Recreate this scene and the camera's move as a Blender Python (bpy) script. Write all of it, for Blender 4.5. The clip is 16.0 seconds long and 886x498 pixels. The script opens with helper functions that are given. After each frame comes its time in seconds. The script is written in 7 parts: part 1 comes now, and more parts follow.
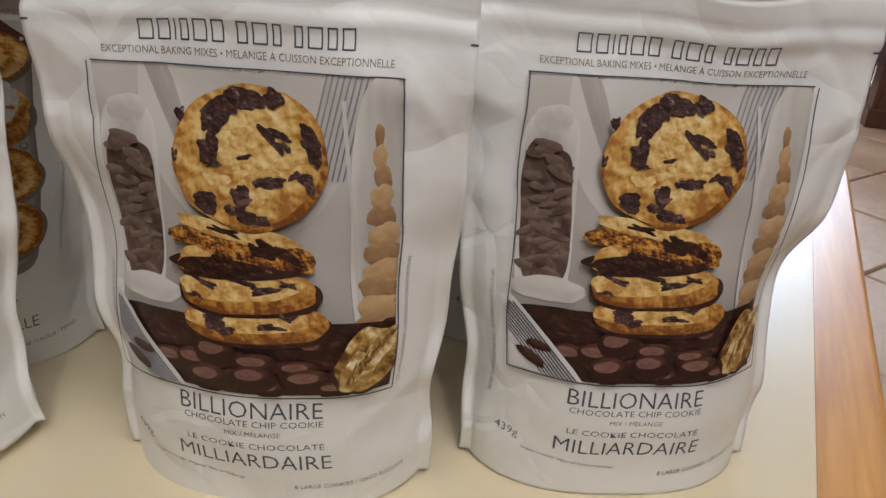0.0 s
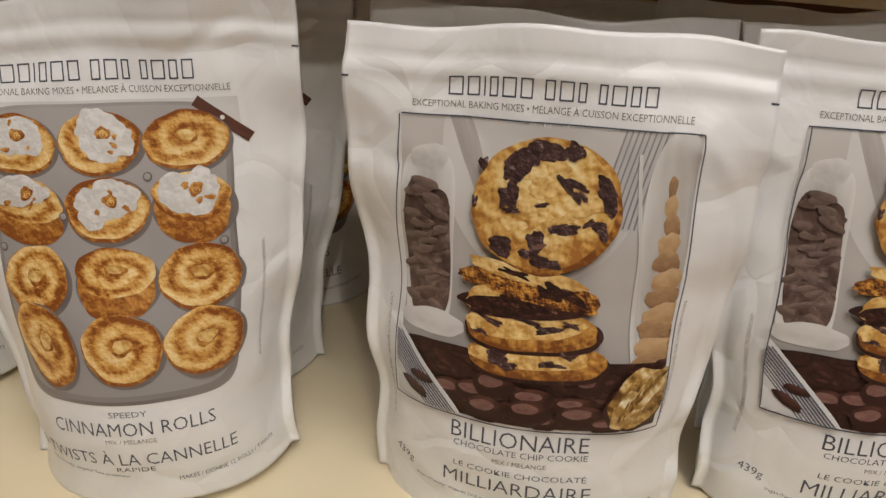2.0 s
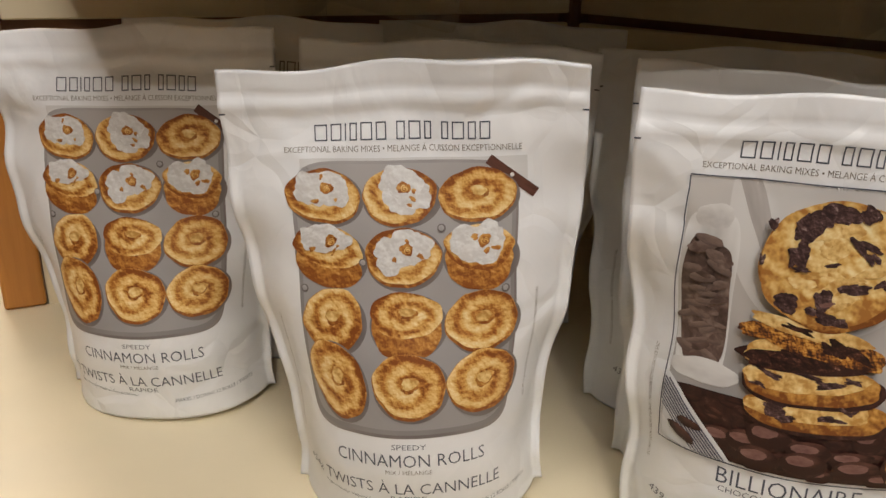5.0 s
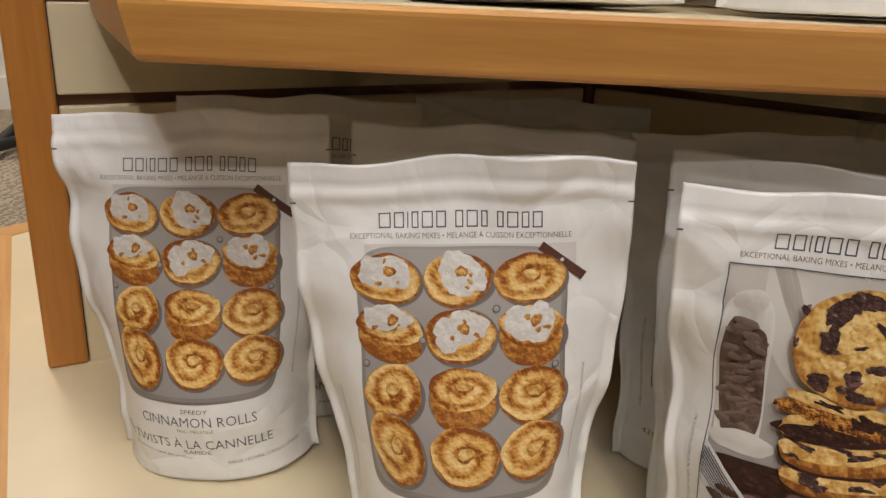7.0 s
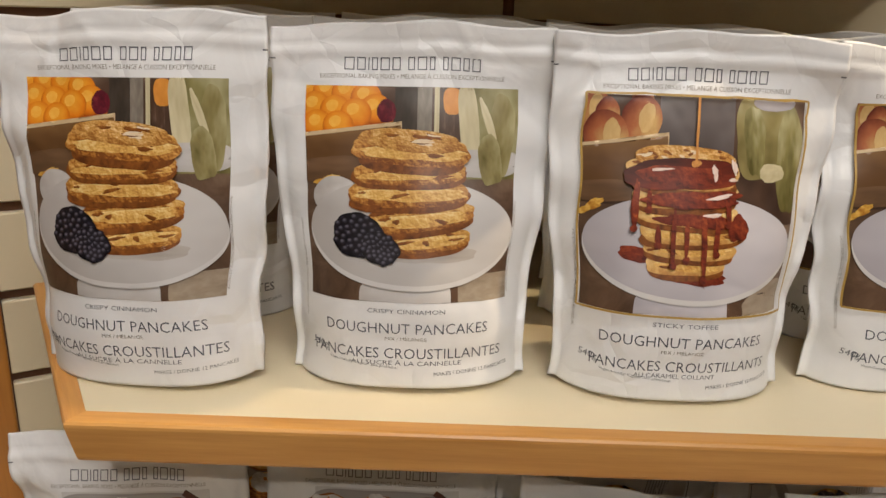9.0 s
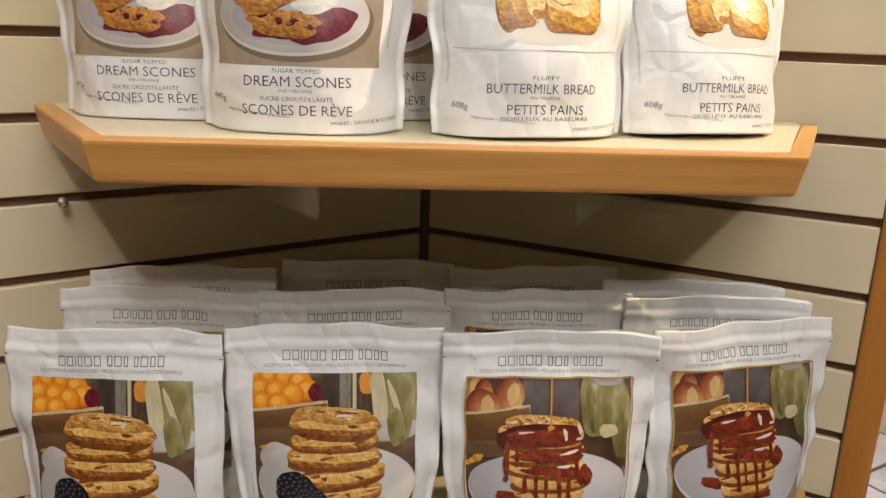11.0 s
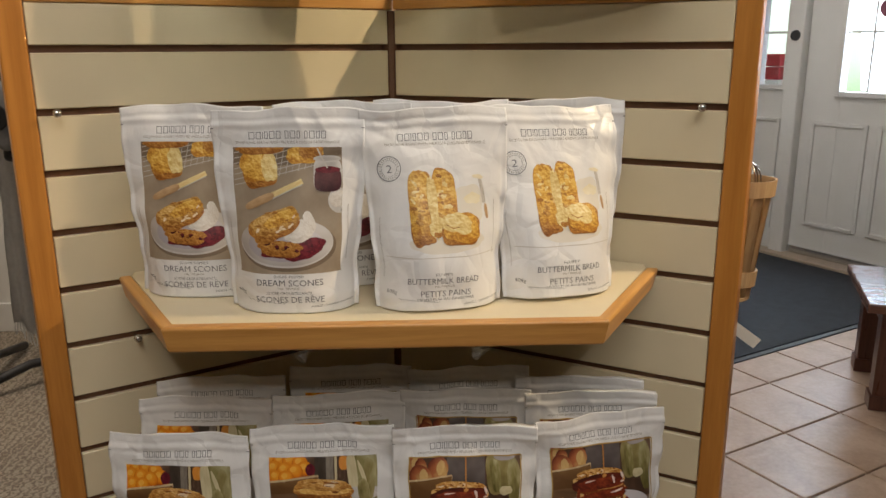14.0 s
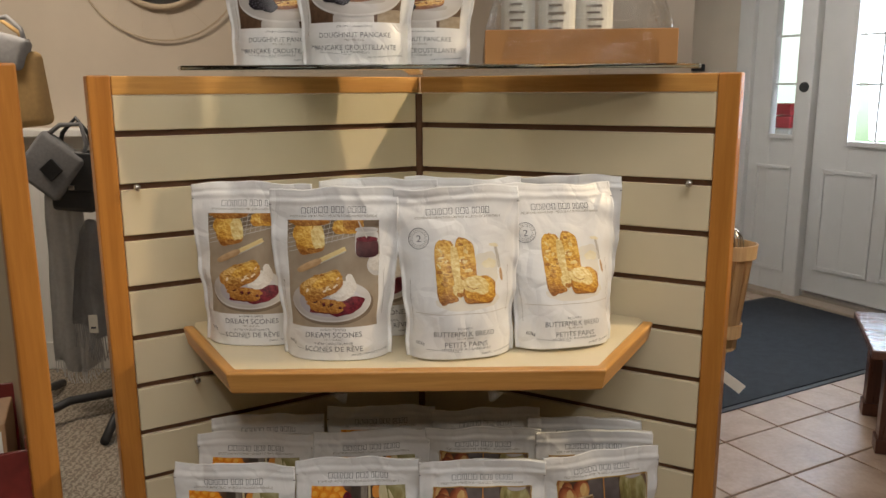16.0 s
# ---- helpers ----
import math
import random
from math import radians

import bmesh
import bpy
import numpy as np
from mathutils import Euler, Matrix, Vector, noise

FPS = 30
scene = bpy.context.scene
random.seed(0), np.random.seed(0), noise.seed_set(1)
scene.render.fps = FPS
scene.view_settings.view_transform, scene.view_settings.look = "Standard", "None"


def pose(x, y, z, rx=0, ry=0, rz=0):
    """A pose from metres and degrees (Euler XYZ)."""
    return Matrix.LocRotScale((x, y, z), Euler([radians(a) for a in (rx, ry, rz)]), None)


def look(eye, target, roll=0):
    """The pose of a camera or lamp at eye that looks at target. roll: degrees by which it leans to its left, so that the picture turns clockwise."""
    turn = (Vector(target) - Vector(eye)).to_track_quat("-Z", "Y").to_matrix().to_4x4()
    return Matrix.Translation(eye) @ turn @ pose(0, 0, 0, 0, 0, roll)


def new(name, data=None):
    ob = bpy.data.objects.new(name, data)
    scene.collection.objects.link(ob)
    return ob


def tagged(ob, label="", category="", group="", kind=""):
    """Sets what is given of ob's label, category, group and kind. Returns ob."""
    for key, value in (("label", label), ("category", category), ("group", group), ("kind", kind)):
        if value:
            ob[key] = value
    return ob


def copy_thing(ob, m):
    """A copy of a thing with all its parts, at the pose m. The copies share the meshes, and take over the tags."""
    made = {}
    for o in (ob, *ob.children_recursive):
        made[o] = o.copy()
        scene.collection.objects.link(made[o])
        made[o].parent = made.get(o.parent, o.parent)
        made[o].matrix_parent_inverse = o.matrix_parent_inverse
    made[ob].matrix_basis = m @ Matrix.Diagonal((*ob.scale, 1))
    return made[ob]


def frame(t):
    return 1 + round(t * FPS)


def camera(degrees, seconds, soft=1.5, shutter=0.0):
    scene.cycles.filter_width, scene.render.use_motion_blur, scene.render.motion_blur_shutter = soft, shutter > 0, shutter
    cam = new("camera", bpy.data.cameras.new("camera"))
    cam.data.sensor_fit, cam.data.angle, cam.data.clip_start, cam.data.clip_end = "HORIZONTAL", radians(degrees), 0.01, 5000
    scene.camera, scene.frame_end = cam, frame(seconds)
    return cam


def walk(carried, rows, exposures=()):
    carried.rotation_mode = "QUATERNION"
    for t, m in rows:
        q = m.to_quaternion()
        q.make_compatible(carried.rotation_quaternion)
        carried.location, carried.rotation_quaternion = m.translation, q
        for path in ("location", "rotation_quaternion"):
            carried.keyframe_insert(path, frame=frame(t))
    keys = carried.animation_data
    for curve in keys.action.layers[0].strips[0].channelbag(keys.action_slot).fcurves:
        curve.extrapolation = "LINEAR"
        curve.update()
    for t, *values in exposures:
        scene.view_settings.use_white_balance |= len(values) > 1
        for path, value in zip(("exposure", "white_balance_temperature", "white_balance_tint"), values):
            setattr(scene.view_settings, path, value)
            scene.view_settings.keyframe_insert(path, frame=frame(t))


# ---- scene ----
cam = camera(58.8, 16.0)
PATH = [
    (0, (0.111, 0.097, 0.585), (0.381, 1.893, -0.253), 3.8),
    (0.5, (0.099, 0.098, 0.587), (0.354, 1.9, -0.241), 3.9),
    (1, (0.074, 0.099, 0.598), (0.285, 1.914, -0.213), 3.7),
    (1.5, (0.039, 0.092, 0.596), (0.194, 1.916, -0.211), 3.3),
    (2, (0.02, 0.091, 0.596), (0.111, 1.923, -0.201), 3.0),
    (2.5, (0.005, 0.091, 0.591), (0.028, 1.927, -0.203), 2.7),
    (3, (-0.009, 0.086, 0.596), (-0.029, 1.926, -0.186), 2.7),
    (3.5, (-0.028, 0.081, 0.607), (-0.082, 1.925, -0.164), 2.7),
    (4, (-0.045, 0.077, 0.611), (-0.125, 1.926, -0.148), 2.6),
    (6.3, (-0.109, 0.06, 0.617), (-0.221, 1.919, -0.113), 1.9),
    (6.5, (-0.112, 0.053, 0.621), (-0.214, 1.922, -0.086), 2.1),
    (7, (-0.11, 0.053, 0.646), (-0.186, 1.933, -0.031), 2.5),
    (7.5, (-0.103, 0.056, 0.677), (-0.16, 1.937, -0.003), 2.4),
    (8, (-0.096, 0.047, 0.74), (-0.131, 1.933, 0.075), 2.4),
    (8.5, (-0.088, 0.034, 0.807), (-0.092, 1.926, 0.159), 2.6),
    (9, (-0.069, 0.021, 0.873), (-0.044, 1.92, 0.247), 2.4),
    (9.5, (-0.058, -0.007, 0.932), (0.01, 1.899, 0.33), 2.5),
    (10, (-0.051, -0.027, 0.988), (0.057, 1.886, 0.415), 2.6),
    (10.2, (-0.049, -0.034, 1.007), (0.072, 1.882, 0.445), 2.7),
    (12.3, (-0.015, -0.191, 1.197), (0.12, 1.737, 0.682), 0.6),
    (12.5, (-0.001, -0.215, 1.21), (0.127, 1.715, 0.698), 0.4),
    (13, (0.023, -0.274, 1.241), (0.141, 1.653, 0.719), 0.1),
    (13.5, (0.028, -0.319, 1.27), (0.124, 1.612, 0.76), -0.2),
    (14, (0.029, -0.36, 1.299), (0.104, 1.576, 0.803), -0.3),
    (14.5, (0.033, -0.386, 1.314), (0.086, 1.554, 0.829), -0.3),
    (15, (0.035, -0.408, 1.321), (0.07, 1.538, 0.859), -0.2),
    (15.5, (0.039, -0.447, 1.341), (0.069, 1.505, 0.905), -0.2),
    (16, (0.02, -0.504, 1.361), (0.049, 1.455, 0.962), -0.3),
]
EXPOSURES = [(0, 0.32, 5900, 10), (1.5, 0.50, 6150, 10), (4, 0.62, 6050, 10), (7, 0.60, 6150, 10), (9, 0.50, 6150, 10), (10, 0.55, 6100, 10), (12.5, -0.12, 6200, 10), (14, -0.35, 6350, 10), (16, -0.38, 6280, 10)]
walk(cam, [(t, look(eye, target, roll)) for t, eye, target, roll in PATH], EXPOSURES)

# ---- light ----
world = bpy.data.worlds.new("world")
scene.world = world
world.use_nodes = True
wn = world.node_tree.nodes
sky = wn.new("ShaderNodeTexSky")
sky.sky_type, sky.sun_disc = "NISHITA", False
sky.sun_elevation, sky.sun_rotation = radians(40), radians(-40)
wn["Background"].inputs["Strength"].default_value = 0.14
world.node_tree.links.new(sky.outputs["Color"], wn["Background"].inputs["Color"])


def lamp(name, kind, place, target, energy, colour, size, spread=None):
    data = bpy.data.lights.new(name, kind)
    data.energy, data.color = energy, colour
    if kind == "AREA":
        data.shape, data.size = "DISK", size
        if spread:
            data.spread = radians(spread)
    elif kind == "SPOT":
        data.shadow_soft_size, data.spot_size, data.spot_blend = size, radians(spread), 0.5
    ob = new(name, data)
    ob.matrix_world = look(place, target)
    return ob


WARM = (1.0, 0.88, 0.73)
lamp("spot_lamp", "SPOT", (-0.55, -0.12, 2.50), (-0.05, 0.55, 0.8), 10, WARM, 0.035, 84)
lamp("spot_lamp", "SPOT", (1.70, 0.46, 2.22), (-0.12, 0.80, 1.26), 120, (1.0, 0.76, 0.46), 0.018, 40)
lamp("spot_lamp", "SPOT", (0.25, -1.95, 2.50), (0.0, 0.5, 0.7), 38, WARM, 0.04, 60)
# unseen fill lamps, added to raise the general brightness of the shop
lamp("fill_light_front", "AREA", (0.3, -0.9, 2.55), (0.3, -0.9, 0), 28, (1.0, 0.93, 0.84), 1.5)
lamp("fill_light_back", "AREA", (-1.8, 2.2, 2.55), (-1.8, 2.2, 0), 34, (1.0, 0.84, 0.66), 0.7)
# added fill by the door, in place of the lens haze there
lamp("fill_light_entrance", "AREA", (1.6, 3.3, 2.55), (1.6, 3.3, 0), 18, (1.0, 0.93, 0.85), 0.7)
day = lamp("door_daylight", "AREA", (2.83, 4.08, 1.48), (1.0, 3.1, 1.1), 60, (0.74, 0.86, 1.0), 0.9)
day.data.shape, day.data.size, day.data.size_y = "RECTANGLE", 0.62, 0.9

# ---- materials ----


class Mat:
    """A node material with short words for its nodes."""

    def __init__(self, name, rough=0.5, metal=0.0, spec=0.5):
        self.m = bpy.data.materials.new(name)
        self.m.use_nodes = True
        self.t = self.m.node_tree
        self.b = self.t.nodes["Principled BSDF"]
        self.b.inputs["Roughness"].default_value = rough
        self.b.inputs["Metallic"].default_value = metal
        self.b.inputs["Specular IOR Level"].default_value = spec

    def n(self, kind, **kw):
        node = self.t.nodes.new(kind)
        for k, v in kw.items():
            if k in node.inputs.keys():
                self.plug(node.inputs[k], v)
        return node

    def plug(self, socket, v):
        if isinstance(v, bpy.types.NodeSocket):
            self.t.links.new(v, socket)
        else:
            socket.default_value = v

    def math(self, op, a, b=0.0, c=None):
        node = self.t.nodes.new("ShaderNodeMath")
        node.operation = op
        self.plug(node.inputs[0], a)
        self.plug(node.inputs[1], b)
        if c is not None:
            self.plug(node.inputs[2], c)
        return node.outputs[0]

    def coords(self, which="Object", scale=(1, 1, 1), shift=None):
        tc = self.t.nodes.new("ShaderNodeTexCoord")
        mp = self.t.nodes.new("ShaderNodeMapping")
        self.t.links.new(tc.outputs[which], mp.inputs["Vector"])
        mp.inputs["Scale"].default_value = scale
        if shift is not None:
            self.plug(mp.inputs["Location"], shift)
        return mp.outputs["Vector"]

    def noise(self, vec, scale, detail=4.0, rough=0.55, dist=0.0, w=None):
        node = self.t.nodes.new("ShaderNodeTexNoise")
        if w is not None:
            node.noise_dimensions = "4D"
            self.plug(node.inputs["W"], w)
        self.plug(node.inputs["Vector"], vec)
        node.inputs["Scale"].default_value, node.inputs["Detail"].default_value = scale, detail
        node.inputs["Roughness"].default_value, node.inputs["Distortion"].default_value = rough, dist
        return node.outputs["Fac"]

    def ramp(self, fac, stops):
        node = self.t.nodes.new("ShaderNodeValToRGB")
        el = node.color_ramp.elements
        while len(el) < len(stops):
            el.new(0.5)
        for e, (p, c) in zip(el, stops):
            e.position, e.color = p, (*c, 1)
        self.plug(node.inputs["Fac"], fac)
        return node.outputs["Color"]

    def mix(self, fac, a, b, blend="MIX"):
        node = self.t.nodes.new("ShaderNodeMix")
        node.data_type, node.blend_type = "RGBA", blend
        self.plug(node.inputs[0], fac)
        self.plug(node.inputs[6], a if isinstance(a, bpy.types.NodeSocket) else (*a, 1))
        self.plug(node.inputs[7], b if isinstance(b, bpy.types.NodeSocket) else (*b, 1))
        return node.outputs[2]

    def colour(self, v):
        self.plug(self.b.inputs["Base Color"], v if isinstance(v, bpy.types.NodeSocket) else (*v, 1))
        return self

    def rough(self, v):
        self.plug(self.b.inputs["Roughness"], v)
        return self

    def bump(self, h, strength=0.3, dist=0.002):
        node = self.t.nodes.new("ShaderNodeBump")
        node.inputs["Strength"].default_value, node.inputs["Distance"].default_value = strength, dist
        self.plug(node.inputs["Height"], h)
        self.t.links.new(node.outputs["Normal"], self.b.inputs["Normal"])
        return self

    def random(self):
        return self.t.nodes.new("ShaderNodeObjectInfo").outputs["Random"]

    def island(self):
        return self.t.nodes.new("ShaderNodeNewGeometry").outputs["Random Per Island"]


def plain(name, c, rough=0.5, metal=0.0, vary=0.12, scale=30.0, bump=0.0, spec=0.5):
    """A paint or plastic with light mottling and relief."""
    k = Mat(name, rough, metal, spec)
    v = k.coords()
    f = k.noise(v, scale, 5)
    g = k.noise(v, scale * 0.12, 3)
    f2 = k.math("MULTIPLY_ADD", g, 0.5, k.math("MULTIPLY", f, 0.5))
    lo, hi = tuple(x * (1 - vary) for x in c), tuple(min(1, x * (1 + vary)) for x in c)
    k.colour(k.ramp(f2, [(0.3, lo), (0.7, hi)]))
    k.rough(k.math("MULTIPLY_ADD", f, 0.15, rough - 0.07))
    if bump:
        k.bump(f, bump)
    return k.m


def wood(name, dark, light, along, rough=0.35, scale=1.0):
    """Varnished wood with its grain along one axis (0, 1 or 2)."""
    k = Mat(name, rough)
    s = [26.0 * scale] * 3
    s[along] = 1.6 * scale
    v = k.coords("Object", tuple(s), k.n("ShaderNodeCombineXYZ", X=k.math("MULTIPLY", k.random(), 9.0), Y=k.math("MULTIPLY", k.random(), 5.0)).outputs[0])
    f = k.noise(v, 1.0, 6, 0.6, 1.2)
    g = k.noise(v, 5.0, 4, 0.7)
    h = k.math("MULTIPLY_ADD", g, 0.4, k.math("MULTIPLY", f, 0.65))
    k.colour(k.ramp(h, [(0.3, dark), (0.5, tuple((a + b) / 2 for a, b in zip(dark, light))), (0.68, light)]))
    k.rough(k.math("MULTIPLY_ADD", g, 0.2, rough - 0.1))
    k.bump(h, 0.12, 0.001)
    return k.m


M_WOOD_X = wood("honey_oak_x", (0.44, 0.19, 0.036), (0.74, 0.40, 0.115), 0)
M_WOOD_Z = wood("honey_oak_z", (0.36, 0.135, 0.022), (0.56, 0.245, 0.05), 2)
M_LAMINATE = plain("cream_laminate", (0.76, 0.66, 0.46), 0.36, 0, 0.05, 14, 0.02)
M_SLAT = plain("cream_slat", (0.74, 0.65, 0.46), 0.42, 0, 0.05, 10, 0.03)
M_GROOVE = plain("brown_groove", (0.16, 0.075, 0.040), 0.55, 0, 0.2, 20)
M_WALL = plain("wall_paint", (0.60, 0.52, 0.42), 0.7, 0, 0.05, 8, 0.05)
M_WHITE = plain("white_paint", (0.78, 0.77, 0.74), 0.45, 0, 0.04, 12, 0.03)
M_CEIL = plain("ceiling_paint", (0.80, 0.78, 0.73), 0.8, 0, 0.03, 6, 0.05)
M_CHROME = plain("steel", (0.62, 0.62, 0.63), 0.22, 1.0, 0.08, 60)
M_BLACK = plain("black_plastic", (0.02, 0.02, 0.022), 0.45, 0, 0.3, 40)
M_DARKWOOD = wood("dark_bench_wood", (0.045, 0.016, 0.010), (0.12, 0.045, 0.028), 2, 0.3)


def glass(name, tint, ior=1.49, rough=0.02):
    k = Mat(name, rough)
    k.b.inputs["Transmission Weight"].default_value = 1.0
    k.b.inputs["IOR"].default_value = ior
    v = k.coords()
    k.colour(k.mix(k.noise(v, 6, 2), tint, tuple(min(1, c * 1.03) for c in tint)))
    k.bump(k.noise(v, 15, 2), 0.02, 0.001)
    return k.m


def clear_sheet(name, gloss, base, bump, scale):
    """Thin clear plastic: mostly see-through, with glossy reflections that grow at a grazing angle."""
    k = Mat(name, 0.06)
    tr = k.t.nodes.new("ShaderNodeBsdfTransparent")
    tr.inputs["Color"].default_value = (0.98, 0.985, 0.985, 1)
    gl = k.t.nodes.new("ShaderNodeBsdfGlossy")
    gl.inputs["Roughness"].default_value = 0.08
    mx = k.t.nodes.new("ShaderNodeMixShader")
    fr = k.t.nodes.new("ShaderNodeFresnel")
    fr.inputs["IOR"].default_value = 1.40
    bp = k.t.nodes.new("ShaderNodeBump")
    bp.inputs["Strength"].default_value, bp.inputs["Distance"].default_value = bump, 0.01
    k.t.links.new(k.noise(k.coords("Object"), scale, 4, 0.6, 1.0), bp.inputs["Height"])
    k.t.links.new(bp.outputs["Normal"], gl.inputs["Normal"])
    k.t.links.new(bp.outputs["Normal"], fr.inputs["Normal"])
    k.t.links.new(k.math("ADD", k.math("MULTIPLY", fr.outputs[0], gloss), base), mx.inputs[0])
    k.t.links.new(tr.outputs[0], mx.inputs[1])
    k.t.links.new(gl.outputs[0], mx.inputs[2])
    k.t.links.new(mx.outputs[0], k.t.nodes["Material Output"].inputs["Surface"])
    return k.m


M_ACRYLIC = clear_sheet("clear_acrylic", 0.25, 0.035, 0.05, 20)
M_CELLO = clear_sheet("cellophane", 0.5, 0.03, 1.0, 24)
M_GLASS = glass("green_edge_glass", (0.80, 0.93, 0.88), 1.5)


def carpet_mat():
    k = Mat("carpet", 0.95)
    v = k.coords("Object")
    w = k.t.nodes.new("ShaderNodeTexWave")
    w.inputs["Scale"].default_value, w.inputs["Distortion"].default_value = 12.0, 9.0
    w.inputs["Detail"].default_value, w.inputs["Detail Scale"].default_value = 3.0, 4.0
    k.t.links.new(v, w.inputs["Vector"])
    f = k.noise(v, 160, 4)
    h = k.math("MULTIPLY_ADD", w.outputs["Fac"], 0.45, k.math("MULTIPLY", f, 0.6))
    k.colour(k.ramp(h, [(0.25, (0.19, 0.15, 0.115)), (0.55, (0.33, 0.28, 0.22)), (0.8, (0.45, 0.39, 0.31))]))
    k.bump(h, 0.8, 0.01)
    return k.m


def tile_mat():
    k = Mat("floor_tile", 0.28)
    v = k.coords("Object", (1, 1, 1), k.n("ShaderNodeCombineXYZ", X=k.math("MULTIPLY", k.random(), 30.0), Y=k.math("MULTIPLY", k.random(), 17.0)).outputs[0])
    f = k.noise(v, 7, 6, 0.6, 0.8)
    g = k.noise(v, 60, 3)
    h = k.math("MULTIPLY_ADD", g, 0.25, k.math("MULTIPLY", f, 0.75))
    c = k.ramp(h, [(0.3, (0.36, 0.255, 0.185)), (0.5, (0.50, 0.37, 0.28)), (0.7, (0.62, 0.49, 0.39))])
    k.colour(k.mix(k.math("MULTIPLY", k.random(), 0.3), c, (0.42, 0.30, 0.22)))
    k.rough(k.math("MULTIPLY_ADD", f, 0.3, 0.30))
    k.bump(h, 0.15, 0.003)
    return k.m


M_CARPET = carpet_mat()
M_TILE = tile_mat()
M_GROUT = plain("grout", (0.36, 0.29, 0.23), 0.9, 0, 0.15, 50, 0.3)
M_MAT = plain("door_mat_rubber", (0.018, 0.021, 0.026), 0.9, 0, 0.4, 180, 0.6)


def film_mat():
    """White matt pouch film: faint mottling, fine crinkles."""
    k = Mat("pouch_film", 0.36)
    v = k.coords("Object", (1, 1, 1), k.n("ShaderNodeCombineXYZ", X=k.math("MULTIPLY", k.random(), 3.0)).outputs[0])
    f = k.noise(v, 22, 3, 0.5, 0.7)
    g = k.noise(v, 90, 3)
    vo = k.t.nodes.new("ShaderNodeTexVoronoi")
    vo.feature = "DISTANCE_TO_EDGE"
    vo.inputs["Scale"].default_value = 26.0
    wv = k.t.nodes.new("ShaderNodeVectorMath")
    wv.operation = "MULTIPLY_ADD"
    nc = k.t.nodes.new("ShaderNodeTexNoise")
    nc.inputs["Scale"].default_value = 14.0
    k.t.links.new(v, nc.inputs["Vector"])
    k.t.links.new(nc.outputs["Color"], wv.inputs[0])
    wv.inputs[1].default_value = (0.05, 0.05, 0.05)
    k.t.links.new(v, wv.inputs[2])
    k.t.links.new(wv.outputs[0], vo.inputs["Vector"])
    crease = k.math("MINIMUM", k.math("MULTIPLY", vo.outputs["Distance"], 4.0), 0.6)
    mask = k.math("MULTIPLY", crease, k.ramp(k.noise(v, 9, 2), [(0.40, (0, 0, 0)), (0.62, (1, 1, 1))]))
    k.colour(k.ramp(f, [(0.3, (0.78, 0.785, 0.80)), (0.7, (0.85, 0.855, 0.865))]))
    k.rough(k.math("MULTIPLY_ADD", f, 0.15, 0.28))
    k.bump(k.math("ADD", k.math("MULTIPLY_ADD", g, 0.08, f), k.math("MULTIPLY", mask, 0.8)), 0.42, 0.004)
    return k.m


